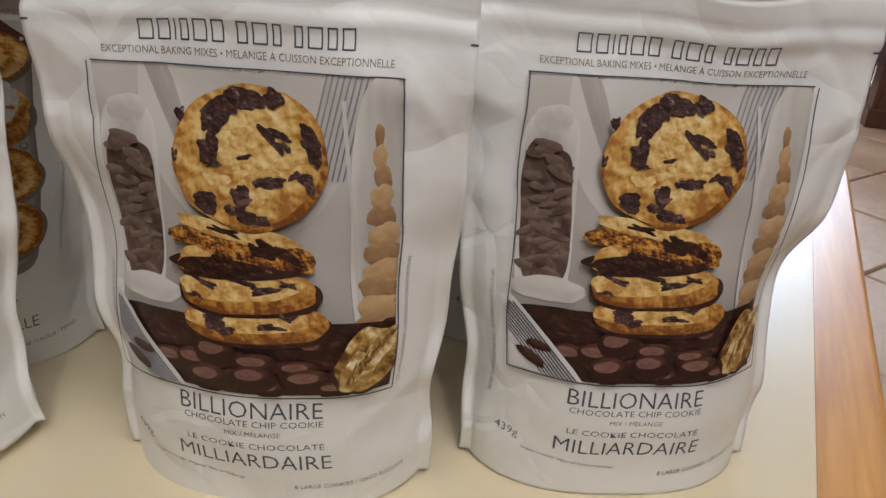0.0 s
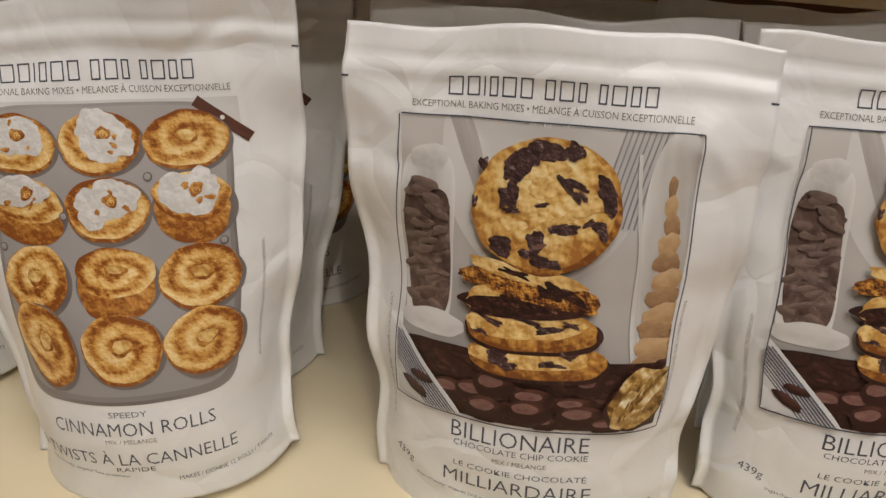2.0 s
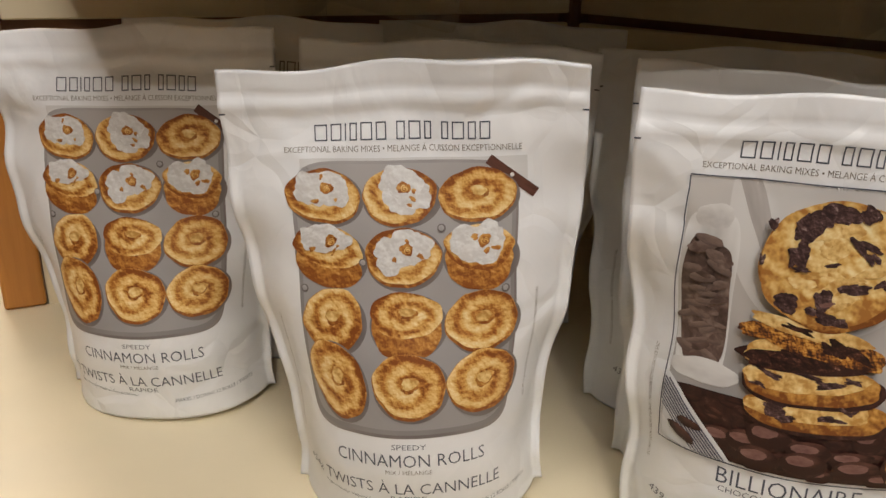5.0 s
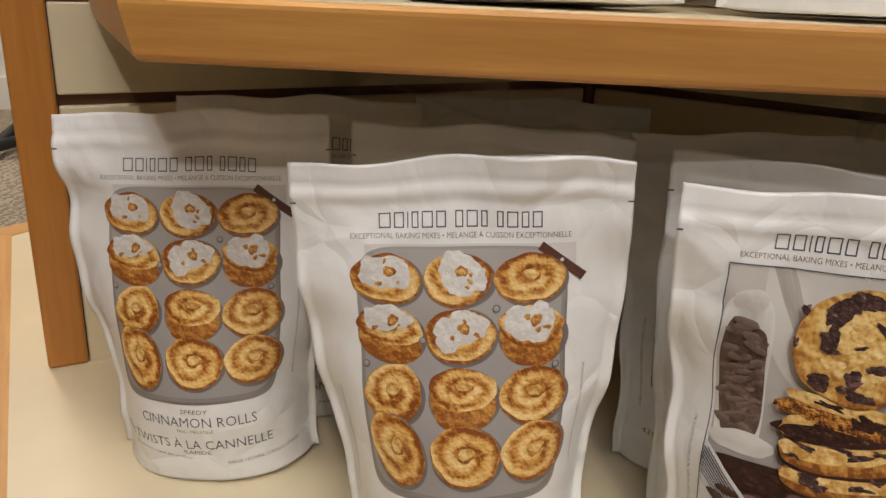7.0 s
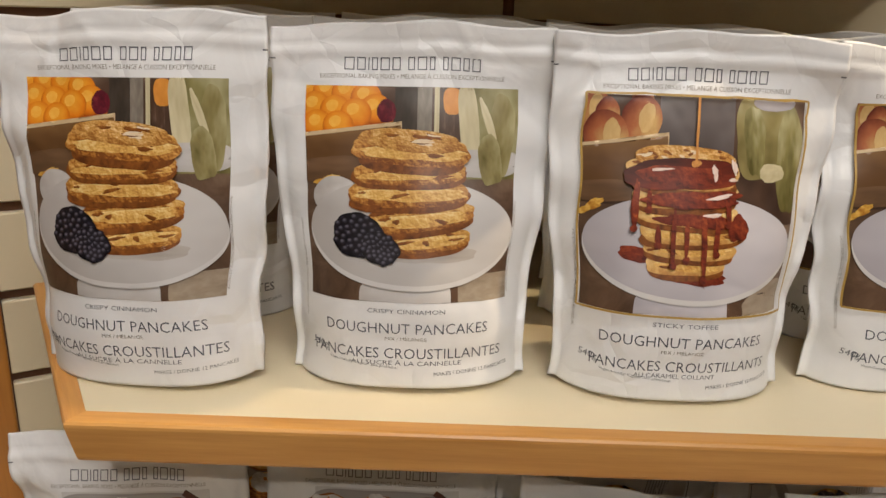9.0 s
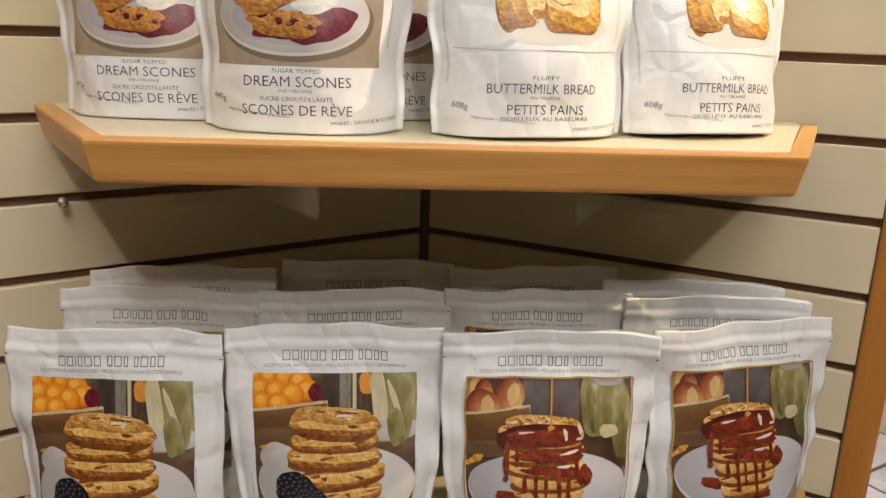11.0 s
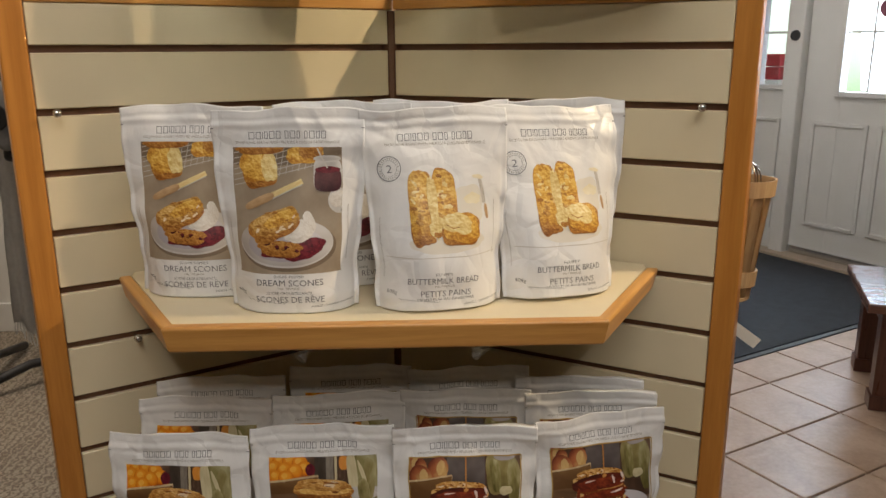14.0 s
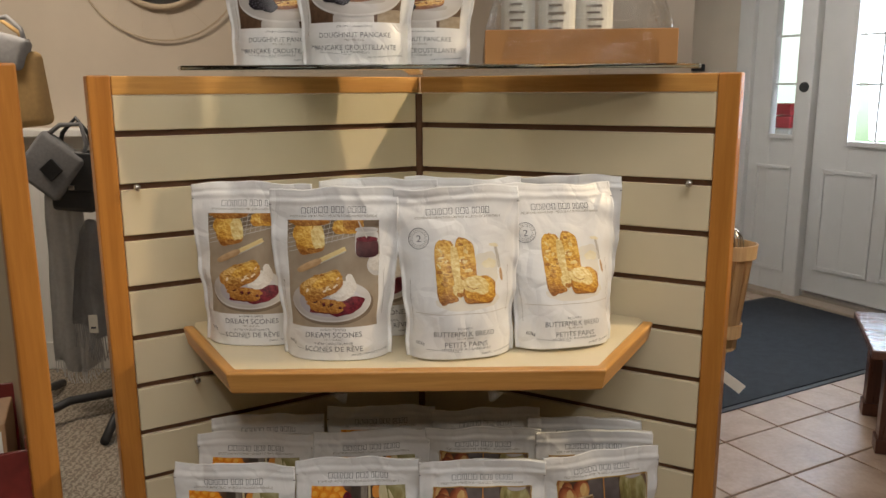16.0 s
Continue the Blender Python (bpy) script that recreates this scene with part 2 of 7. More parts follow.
def art(name, stops, scale=4.0, detail=4.0, dist=0.0, wn_=1.0, wr=0.0, wv=0.0, wu=0.0, swirl=0.0, chips=None, rough=0.36, chip_scale=1.7, cells=0.0, chip_cut=0.545, relief=0.0, lump=150.0):
    """Printed ink: colours by a sum of grain, radius, height, width and swirl over the printed shape's own coordinates."""
    k = Mat("print_" + name, rough)
    tc = k.t.nodes.new("ShaderNodeTexCoord")
    sep = k.n("ShaderNodeSeparateXYZ", Vector=tc.outputs["UV"])
    x, y = sep.outputs[0], sep.outputs[1]
    isl = k.math("MULTIPLY", k.island(), 40.0)
    fine = scale >= 2.6
    f = k.math("MULTIPLY", k.noise(tc.outputs["Object" if fine else "UV"], scale * (42.0 if fine else 1.0), detail, 0.6, dist, isl), wn_)
    r = k.math("SQRT", k.math("ADD", k.math("MULTIPLY", x, x), k.math("MULTIPLY", y, y)))
    if wr:
        f = k.math("MULTIPLY_ADD", k.math("POWER", r, 2.5), wr, f)
    if wv:
        f = k.math("MULTIPLY_ADD", y, wv, f)
    if wu:
        f = k.math("MULTIPLY_ADD", x, wu, f)
    if swirl:
        a = k.math("ARCTAN2", y, x)
        wob = k.noise(tc.outputs["UV"], 2.5, 2, 0.5, 0, isl)
        s = k.math("SINE", k.math("ADD", k.math("MULTIPLY_ADD", r, 11.0, a), k.math("MULTIPLY", wob, 4.0)))
        f = k.math("MULTIPLY_ADD", s, swirl, f)
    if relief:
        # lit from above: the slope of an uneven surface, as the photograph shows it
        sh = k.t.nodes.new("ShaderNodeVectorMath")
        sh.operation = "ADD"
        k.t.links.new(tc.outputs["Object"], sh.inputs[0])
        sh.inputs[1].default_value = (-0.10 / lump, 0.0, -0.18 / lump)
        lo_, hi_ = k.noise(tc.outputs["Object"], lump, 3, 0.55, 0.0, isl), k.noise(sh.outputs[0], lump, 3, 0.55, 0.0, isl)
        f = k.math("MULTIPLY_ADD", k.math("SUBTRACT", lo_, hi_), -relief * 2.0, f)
    if cells:
        vo = k.t.nodes.new("ShaderNodeTexVoronoi")
        vo.inputs["Scale"].default_value = cells
        k.t.links.new(tc.outputs["UV"], vo.inputs["Vector"])
        f = k.math("MULTIPLY_ADD", vo.outputs["Distance"], 1.0, f)
    c = k.ramp(f, stops)
    if chips:
        cn = k.noise(tc.outputs["Object"], chip_scale * 55.0, 5, 0.62, 0.6, isl)
        cut = k.ramp(cn, [(chip_cut, (0, 0, 0)), (chip_cut + 0.025, (1, 1, 1))])
        inner = k.ramp(k.noise(tc.outputs["Object"], 280, 3, 0.6, 0.0, isl), [(0.35, chips), (0.75, tuple(min(1, v * 3.2 + 0.015) for v in chips))])
        c = k.mix(cut, c, inner)
    k.colour(c)
    return k.m


M_FILM = film_mat()
M_INK = plain("navy_ink", (0.065, 0.075, 0.105), 0.4, 0, 0.1, 200)
M_INK_GREY = plain("grey_brown_ink", (0.20, 0.17, 0.14), 0.4, 0, 0.1, 200)
M_GOLD_LINE = plain("gold_line_ink", (0.45, 0.29, 0.07), 0.4, 0, 0.15, 200)
CHOC = (0.030, 0.010, 0.007)
A = {
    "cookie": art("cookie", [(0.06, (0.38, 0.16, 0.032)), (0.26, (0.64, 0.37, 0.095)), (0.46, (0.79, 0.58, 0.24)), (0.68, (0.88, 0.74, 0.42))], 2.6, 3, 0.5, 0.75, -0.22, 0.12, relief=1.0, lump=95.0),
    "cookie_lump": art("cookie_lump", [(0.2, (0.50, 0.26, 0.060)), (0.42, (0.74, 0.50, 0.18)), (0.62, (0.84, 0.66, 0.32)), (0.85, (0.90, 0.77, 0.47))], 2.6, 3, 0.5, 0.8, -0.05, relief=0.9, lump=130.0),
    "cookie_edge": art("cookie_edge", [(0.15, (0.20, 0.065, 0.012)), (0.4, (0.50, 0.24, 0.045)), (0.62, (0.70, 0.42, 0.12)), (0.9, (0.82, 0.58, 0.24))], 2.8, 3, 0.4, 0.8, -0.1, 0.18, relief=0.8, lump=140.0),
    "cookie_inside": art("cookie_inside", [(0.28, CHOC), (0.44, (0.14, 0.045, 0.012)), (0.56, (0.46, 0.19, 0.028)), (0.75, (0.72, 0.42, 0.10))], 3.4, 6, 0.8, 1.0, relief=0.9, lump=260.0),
    "choc": art("choc", [(0.2, (0.020, 0.007, 0.005)), (0.6, (0.075, 0.025, 0.018)), (0.95, (0.21, 0.085, 0.065))], 3.0, 3, 0, 0.6, -0.15, 0.28),
    "choc_dark": art("choc_dark", [(0.3, (0.012, 0.005, 0.004)), (0.6, (0.05, 0.018, 0.013)), (0.85, (0.15, 0.075, 0.06))], 5.0, 5, 1.0, 1.0),
    "choc_disc": art("choc_disc", [(0.15, (0.030, 0.010, 0.007)), (0.5, (0.125, 0.048, 0.036)), (0.95, (0.34, 0.19, 0.155))], 2.0, 3, 0, 0.5, -0.22, 0.30),
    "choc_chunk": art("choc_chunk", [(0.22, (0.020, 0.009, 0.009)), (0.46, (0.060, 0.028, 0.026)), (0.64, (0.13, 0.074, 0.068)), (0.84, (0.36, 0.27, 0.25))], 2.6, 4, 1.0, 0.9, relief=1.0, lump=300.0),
    "pancake_rim": art("pancake_rim", [(0.25, (0.10, 0.026, 0.005)), (0.55, (0.26, 0.085, 0.014)), (0.85, (0.42, 0.17, 0.032))], 5.0, 6, 0.5, 1.0, 0, 0.1),
    "pancake_pale": art("pancake_pale", [(0.22, (0.38, 0.15, 0.028)), (0.45, (0.64, 0.37, 0.11)), (0.70, (0.80, 0.58, 0.26))], 4.0, 6, 0.5, 1.0, 0, 0.16),
    "studio": art("studio", [(0.2, (0.34, 0.315, 0.30)), (0.5, (0.50, 0.475, 0.455)), (0.85, (0.68, 0.66, 0.64))], 0.9, 2, 0, 0.9, 0, 0.18),
    "jar_glass": art("jar_glass", [(0.2, (0.42, 0.40, 0.39)), (0.5, (0.56, 0.54, 0.52)), (0.8, (0.74, 0.73, 0.72))], 1.2, 2, 0, 0.7, 0.3),
    "jar_choc": art("jar_choc", [(0.3, (0.055, 0.032, 0.026)), (0.5, (0.12, 0.075, 0.060)), (0.7, (0.25, 0.18, 0.15))], 3.0, 3, 0.6),
    "milk": art("milk", [(0.1, (0.50, 0.48, 0.47)), (0.5, (0.64, 0.62, 0.60)), (0.9, (0.76, 0.75, 0.74))], 1.5, 2, 0, 0.6, 0.2, 0.2),
    "gold_foil": art("gold_foil", [(0.25, (0.11, 0.05, 0.010)), (0.45, (0.36, 0.20, 0.045)), (0.6, (0.58, 0.39, 0.13)), (0.8, (0.84, 0.71, 0.45))], 2.6, 3, 1.2, 0.8, relief=1.3, lump=85.0),
    "cloth": art("cloth", [(0.2, (0.52, 0.51, 0.52)), (0.8, (0.75, 0.74, 0.74))], 1.5, 2, 0, 0.6, 0, 0.2),
    "stripe": plain("print_stripe", (0.10, 0.10, 0.14), 0.4),
    "tin": art("tin", [(0.2, (0.24, 0.225, 0.22)), (0.5, (0.38, 0.36, 0.355)), (0.85, (0.53, 0.51, 0.505))], 1.2, 2, 0, 0.6, 0, 0.14),
    "tin_hole": art("tin_hole", [(0.2, (0.09, 0.07, 0.065)), (0.9, (0.30, 0.27, 0.26))], 1.2, 2, 0, 0.5, 0.3),
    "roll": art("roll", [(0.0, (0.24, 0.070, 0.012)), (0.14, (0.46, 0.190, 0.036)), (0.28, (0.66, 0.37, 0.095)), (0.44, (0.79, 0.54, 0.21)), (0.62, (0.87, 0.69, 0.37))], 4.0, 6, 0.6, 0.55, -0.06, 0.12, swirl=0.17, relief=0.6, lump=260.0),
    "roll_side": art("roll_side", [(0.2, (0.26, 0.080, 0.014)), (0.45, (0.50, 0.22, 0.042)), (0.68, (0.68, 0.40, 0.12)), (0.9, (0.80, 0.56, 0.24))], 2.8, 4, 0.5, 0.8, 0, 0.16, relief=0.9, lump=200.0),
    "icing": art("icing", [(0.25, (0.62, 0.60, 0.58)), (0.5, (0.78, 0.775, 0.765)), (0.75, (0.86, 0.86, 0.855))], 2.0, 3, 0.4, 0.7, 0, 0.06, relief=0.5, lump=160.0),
    "knife": art("knife", [(0.2, (0.055, 0.020, 0.014)), (0.8, (0.16, 0.065, 0.045))], 1.5, 3),
    "table_dark": art("table_dark", [(0.25, (0.05, 0.026, 0.015)), (0.5, (0.13, 0.075, 0.045)), (0.75, (0.24, 0.16, 0.105))], 2.2, 4, 1.0, 1.0, 0, 0.10),
    "blur_green": art("blur_green", [(0.2, (0.10, 0.085, 0.02)), (0.5, (0.26, 0.23, 0.085)), (0.85, (0.52, 0.49, 0.30))], 1.1, 2, 0, 1.0, 0, 0.15, 0.1),
    "blur_dark": art("blur_dark", [(0.2, (0.028, 0.013, 0.009)), (0.55, (0.10, 0.055, 0.035)), (0.85, (0.26, 0.18, 0.13))], 1.1, 2, 0, 1.0, 0, 0.1, 0.1),
    "orange": art("orange", [(0.1, (0.92, 0.40, 0.03)), (0.45, (0.78, 0.22, 0.006)), (0.8, (0.40, 0.075, 0.004))], 1.5, 2, 0, 0.35, 0.45, -0.2),
    "pear": art("pear", [(0.12, (0.62, 0.40, 0.15)), (0.38, (0.42, 0.13, 0.05)), (0.75, (0.13, 0.018, 0.014))], 1.2, 3, 0, 0.5, 0.22, 0.22, -0.18),
    "bowl": art("bowl", [(0.1, (0.12, 0.055, 0.018)), (0.5, (0.36, 0.205, 0.08)), (0.9, (0.62, 0.46, 0.25))], 1.2, 2, 0, 0.5, 0, 0.3),
    "plate": art("plate", [(0.1, (0.46, 0.435, 0.42)), (0.5, (0.66, 0.64, 0.63)), (0.9, (0.80, 0.79, 0.785))], 0.9, 2, 0, 0.6, -0.05, 0.12, 0.16),
    "plate_cool": art("plate_cool", [(0.1, (0.42, 0.395, 0.43)), (0.5, (0.62, 0.595, 0.63)), (0.9, (0.77, 0.76, 0.79))], 0.9, 2, 0, 0.6, -0.05, 0.12, 0.16),
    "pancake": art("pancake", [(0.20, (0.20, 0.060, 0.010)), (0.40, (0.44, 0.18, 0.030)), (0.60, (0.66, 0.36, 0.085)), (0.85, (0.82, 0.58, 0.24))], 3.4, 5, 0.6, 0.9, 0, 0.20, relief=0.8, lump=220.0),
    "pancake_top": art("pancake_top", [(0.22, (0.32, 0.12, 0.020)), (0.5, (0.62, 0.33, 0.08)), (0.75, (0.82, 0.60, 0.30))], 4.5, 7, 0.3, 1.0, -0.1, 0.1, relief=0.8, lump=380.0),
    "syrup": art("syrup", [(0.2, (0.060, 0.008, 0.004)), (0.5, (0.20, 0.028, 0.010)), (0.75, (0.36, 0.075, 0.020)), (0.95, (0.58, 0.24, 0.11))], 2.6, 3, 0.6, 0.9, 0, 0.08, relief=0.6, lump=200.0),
    "berry": art("berry", [(0.10, (0.16, 0.15, 0.18)), (0.22, (0.030, 0.026, 0.040)), (0.5, (0.010, 0.008, 0.014)), (0.8, (0.002, 0.002, 0.003))], 3, 2, 0, 0.15, cells=4.0),
    "linen": art("linen", [(0.2, (0.24, 0.185, 0.13)), (0.5, (0.34, 0.275, 0.205)), (0.85, (0.46, 0.39, 0.30))], 1.6, 5, 0.4, 1.0, 0, -0.06),
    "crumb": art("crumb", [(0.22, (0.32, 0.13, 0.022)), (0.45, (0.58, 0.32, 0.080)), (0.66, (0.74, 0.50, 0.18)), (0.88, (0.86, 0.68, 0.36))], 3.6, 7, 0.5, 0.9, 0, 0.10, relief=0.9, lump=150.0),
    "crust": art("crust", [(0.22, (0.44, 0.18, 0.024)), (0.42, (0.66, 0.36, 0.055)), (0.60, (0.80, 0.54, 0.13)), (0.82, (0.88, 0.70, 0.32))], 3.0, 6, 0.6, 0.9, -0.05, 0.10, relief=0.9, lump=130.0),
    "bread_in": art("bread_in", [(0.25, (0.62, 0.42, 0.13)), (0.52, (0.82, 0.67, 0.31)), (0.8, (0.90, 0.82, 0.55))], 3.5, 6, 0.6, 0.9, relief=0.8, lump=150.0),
    "jam": art("jam", [(0.25, (0.035, 0.004, 0.010)), (0.5, (0.13, 0.010, 0.022)), (0.72, (0.28, 0.035, 0.05)), (0.9, (0.58, 0.36, 0.36))], 3.5, 5, 0.8),
    "cream": art("cream", [(0.2, (0.58, 0.53, 0.47)), (0.5, (0.76, 0.73, 0.69)), (0.8, (0.86, 0.85, 0.83))], 2.0, 3, 1.2, 0.9, 0, 0.12),
    "handle": art("handle", [(0.2, (0.42, 0.255, 0.12)), (0.8, (0.70, 0.50, 0.30))], 1.5, 3, 0, 0.8, 0, 0.15),
    "butter": art("butter", [(0.2, (0.66, 0.47, 0.15)), (0.8, (0.86, 0.74, 0.42))], 1.5, 3),
    "jar_jam": art("jar_jam", [(0.2, (0.05, 0.012, 0.018)), (0.6, (0.14, 0.04, 0.045)), (0.9, (0.34, 0.20, 0.18))], 1.4, 3, 0, 0.8, 0, 0.2),
    "white_soft": art("white_soft", [(0.2, (0.66, 0.655, 0.65)), (0.5, (0.77, 0.765, 0.76)), (0.85, (0.83, 0.83, 0.825))], 1.2, 2, 0, 0.7, -0.15),
    "melt": art("melt", [(0.30, (0.010, 0.004, 0.003)), (0.55, (0.045, 0.015, 0.010)), (0.72, (0.14, 0.055, 0.036)), (0.86, (0.50, 0.36, 0.28))], 3.0, 5, 1.2, 0.9, relief=0.8, lump=300.0),
    "choc_shine": art("choc_shine", [(0.2, (0.13, 0.055, 0.043)), (0.8, (0.30, 0.17, 0.145))], 1.2, 2, 0, 0.8, 0.1),
    "jar_coin": art("jar_coin", [(0.15, (0.12, 0.080, 0.066)), (0.45, (0.21, 0.145, 0.120)), (0.8, (0.36, 0.27, 0.23))], 1.2, 2, 0, 0.6, 0, 0.2),
    "cookie_blur": art("cookie_blur", [(0.2, (0.44, 0.27, 0.13)), (0.5, (0.58, 0.40, 0.22)), (0.8, (0.70, 0.55, 0.37))], 1.2, 2, 0, 0.7, 0, 0.2),
    "cookie_blur_dark": art("cookie_blur_dark", [(0.2, (0.26, 0.145, 0.075)), (0.5, (0.42, 0.26, 0.13)), (0.8, (0.60, 0.42, 0.23))], 1.5, 2, 0, 0.7, 0, 0.2),
    "plate_soft": art("plate_soft", [(0.2, (0.54, 0.52, 0.51)), (0.5, (0.66, 0.645, 0.63)), (0.85, (0.76, 0.75, 0.74))], 0.9, 2, 0, 0.8, 0.05, 0.12),
    "studio_dark": art("studio_dark", [(0.2, (0.36, 0.33, 0.31)), (0.8, (0.52, 0.49, 0.47))], 0.9, 2),
    "napkin": art("napkin", [(0.2, (0.60, 0.60, 0.61)), (0.8, (0.80, 0.80, 0.80))], 1.2, 2, 0, 0.7, 0, 0.2),
    "foil_pale": art("foil_pale", [(0.25, (0.34, 0.19, 0.045)), (0.5, (0.66, 0.50, 0.23)), (0.75, (0.88, 0.80, 0.60))], 2.6, 3, 1.0, 0.8, relief=1.3, lump=90.0),
    "tin_flat": art("tin_flat", [(0.2, (0.33, 0.315, 0.31)), (0.5, (0.43, 0.41, 0.405)), (0.85, (0.54, 0.52, 0.515))], 0.9, 2, 0, 0.6, 0, 0.16),
    "pancake_belly": art("pancake_belly", [(0.25, (0.50, 0.23, 0.045)), (0.5, (0.72, 0.43, 0.11)), (0.75, (0.86, 0.66, 0.29))], 4.0, 6, 0.6, 0.9, 0.12, 0.10, relief=0.7, lump=330.0),
    "sugar": art("sugar", [(0.2, (0.74, 0.56, 0.33)), (0.8, (0.88, 0.80, 0.66))], 3.0, 4),
    "plate_rim": art("plate_rim", [(0.2, (0.60, 0.58, 0.57)), (0.8, (0.80, 0.79, 0.78))], 0.9, 2, 0, 0.7, 0, 0.16),
    "plate_shade": art("plate_shade", [(0.2, (0.36, 0.32, 0.28)), (0.8, (0.54, 0.50, 0.47))], 0.9, 2),
    "blur_black": art("blur_black", [(0.2, (0.025, 0.018, 0.013)), (0.8, (0.085, 0.065, 0.05))], 0.9, 2),
    "blur_grey": art("blur_grey", [(0.2, (0.13, 0.11, 0.09)), (0.8, (0.34, 0.30, 0.25))], 0.9, 2),
    "blur_slate": art("blur_slate", [(0.2, (0.075, 0.060, 0.055)), (0.5, (0.12, 0.10, 0.10)), (0.8, (0.19, 0.165, 0.16))], 0.9, 2, 0, 0.9, 0, 0.1),
    "blur_lamp": art("blur_lamp", [(0.2, (0.50, 0.43, 0.25)), (0.8, (0.74, 0.68, 0.46))], 0.9, 2),
    "blur_olive": art("blur_olive", [(0.2, (0.13, 0.105, 0.028)), (0.5, (0.27, 0.225, 0.085)), (0.85, (0.46, 0.42, 0.23))], 1.1, 2, 0, 0.9, 0.12, 0.1, 0.12),
    "blur_orange": art("blur_orange", [(0.2, (0.60, 0.22, 0.03)), (0.8, (0.78, 0.34, 0.06))], 0.9, 2),
    "orange_light": art("orange_light", [(0.2, (0.90, 0.40, 0.03)), (0.8, (0.96, 0.55, 0.10))], 0.9, 2),
    "pear_light": art("pear_light", [(0.2, (0.58, 0.34, 0.12)), (0.8, (0.74, 0.55, 0.25))], 0.9, 2),
    "bowl_rim": art("bowl_rim", [(0.2, (0.50, 0.35, 0.18)), (0.8, (0.72, 0.58, 0.38))], 0.9, 2),
    "bowl_shade": art("bowl_shade", [(0.2, (0.08, 0.042, 0.02)), (0.8, (0.20, 0.11, 0.055))], 0.9, 2),
    "berry_bead": art("berry_bead", [(0.0, (0.12, 0.11, 0.14)), (0.10, (0.035, 0.030, 0.042)), (0.4, (0.010, 0.008, 0.013)), (0.8, (0.004, 0.003, 0.005))], 1.0, 2, 0, 0.12, 0.5, -0.30, 0.15),
    "syrup_deep": art("syrup_deep", [(0.2, (0.050, 0.007, 0.004)), (0.5, (0.15, 0.020, 0.008)), (0.8, (0.30, 0.055, 0.016))], 1.4, 3, 0.4, 0.8, 0, -0.12, 0.10),
    "glint": art("glint", [(0.2, (0.66, 0.46, 0.38)), (0.8, (0.86, 0.78, 0.74))], 0.9, 2),
    "honey": art("honey", [(0.2, (0.42, 0.15, 0.03)), (0.8, (0.70, 0.36, 0.10))], 1.4, 2),
    "linen_dark": art("linen_dark", [(0.2, (0.13, 0.095, 0.065)), (0.8, (0.26, 0.20, 0.145))], 1.2, 3),
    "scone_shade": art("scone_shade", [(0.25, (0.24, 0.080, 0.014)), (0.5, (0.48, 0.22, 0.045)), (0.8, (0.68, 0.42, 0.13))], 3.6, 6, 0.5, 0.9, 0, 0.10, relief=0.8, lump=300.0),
    "bread_glow": art("bread_glow", [(0.2, (0.72, 0.68, 0.60)), (0.8, (0.80, 0.775, 0.72))], 0.9, 2, 0, 0.7, 0.2),
    "butter_pale": art("butter_pale", [(0.2, (0.76, 0.68, 0.45)), (0.8, (0.86, 0.81, 0.66))], 0.9, 2),
    "jam_bead": art("jam_bead", [(0.15, (0.05, 0.006, 0.012)), (0.5, (0.16, 0.014, 0.026)), (0.9, (0.48, 0.20, 0.20))], 1.4, 2, 0, 0.7, -0.1, 0.25),
    "steel_rod": art("steel_rod", [(0.2, (0.35, 0.32, 0.28)), (0.8, (0.75, 0.72, 0.68))], 2, 2),
}

# ---- building words ----


def mesh_of(bm, name, smooth=False):
    me = bpy.data.meshes.new(name)
    bm.to_mesh(me)
    bm.free()
    if smooth:
        me.polygons.foreach_set("use_smooth", [True] * len(me.polygons))
    return me


def part(name, bm, material, parent=None, label="", m=None, smooth=False):
    """Links a bmesh (or a ready mesh) as one object, under a thing or a part."""
    me = bm if isinstance(bm, bpy.types.Mesh) else mesh_of(bm, name, smooth)
    for x in material if isinstance(material, (list, tuple)) else [material]:
        if x.name not in [q.name for q in me.materials if q]:
            me.materials.append(x)
    ob = new(name, me)
    if parent is not None:
        ob.parent = parent
    if m is not None:
        ob.matrix_basis = m
    if label:
        ob["label"] = label
    return ob


def thing(name, label, category, m=None, group="", kind=""):
    ob = new(name)
    ob.empty_display_size = 0.05
    if m is not None:
        ob.matrix_basis = m
    return tagged(ob, label, category, group, kind)


def box(bm, x0, x1, y0, y1, z0, z1, bevel=0.0, m=None, seg=2):
    r = bmesh.ops.create_cube(bm, size=1.0)
    vs = r["verts"]
    for v in vs:
        v.co = ((x0 + x1) / 2 + v.co.x * (x1 - x0), (y0 + y1) / 2 + v.co.y * (y1 - y0), (z0 + z1) / 2 + v.co.z * (z1 - z0))
    if bevel:
        es = list({e for v in vs for e in v.link_edges})
        g = bmesh.ops.bevel(bm, geom=es, offset=bevel, segments=seg, affect="EDGES", profile=0.5)
        vs = list({v for f in g["faces"] for v in f.verts} | {v for v in vs if v.is_valid})
    if m is not None:
        bmesh.ops.transform(bm, matrix=m, verts=vs)
    return vs


def boxed(*a, **k):
    bm = bmesh.new()
    box(bm, *a, **k)
    return bm


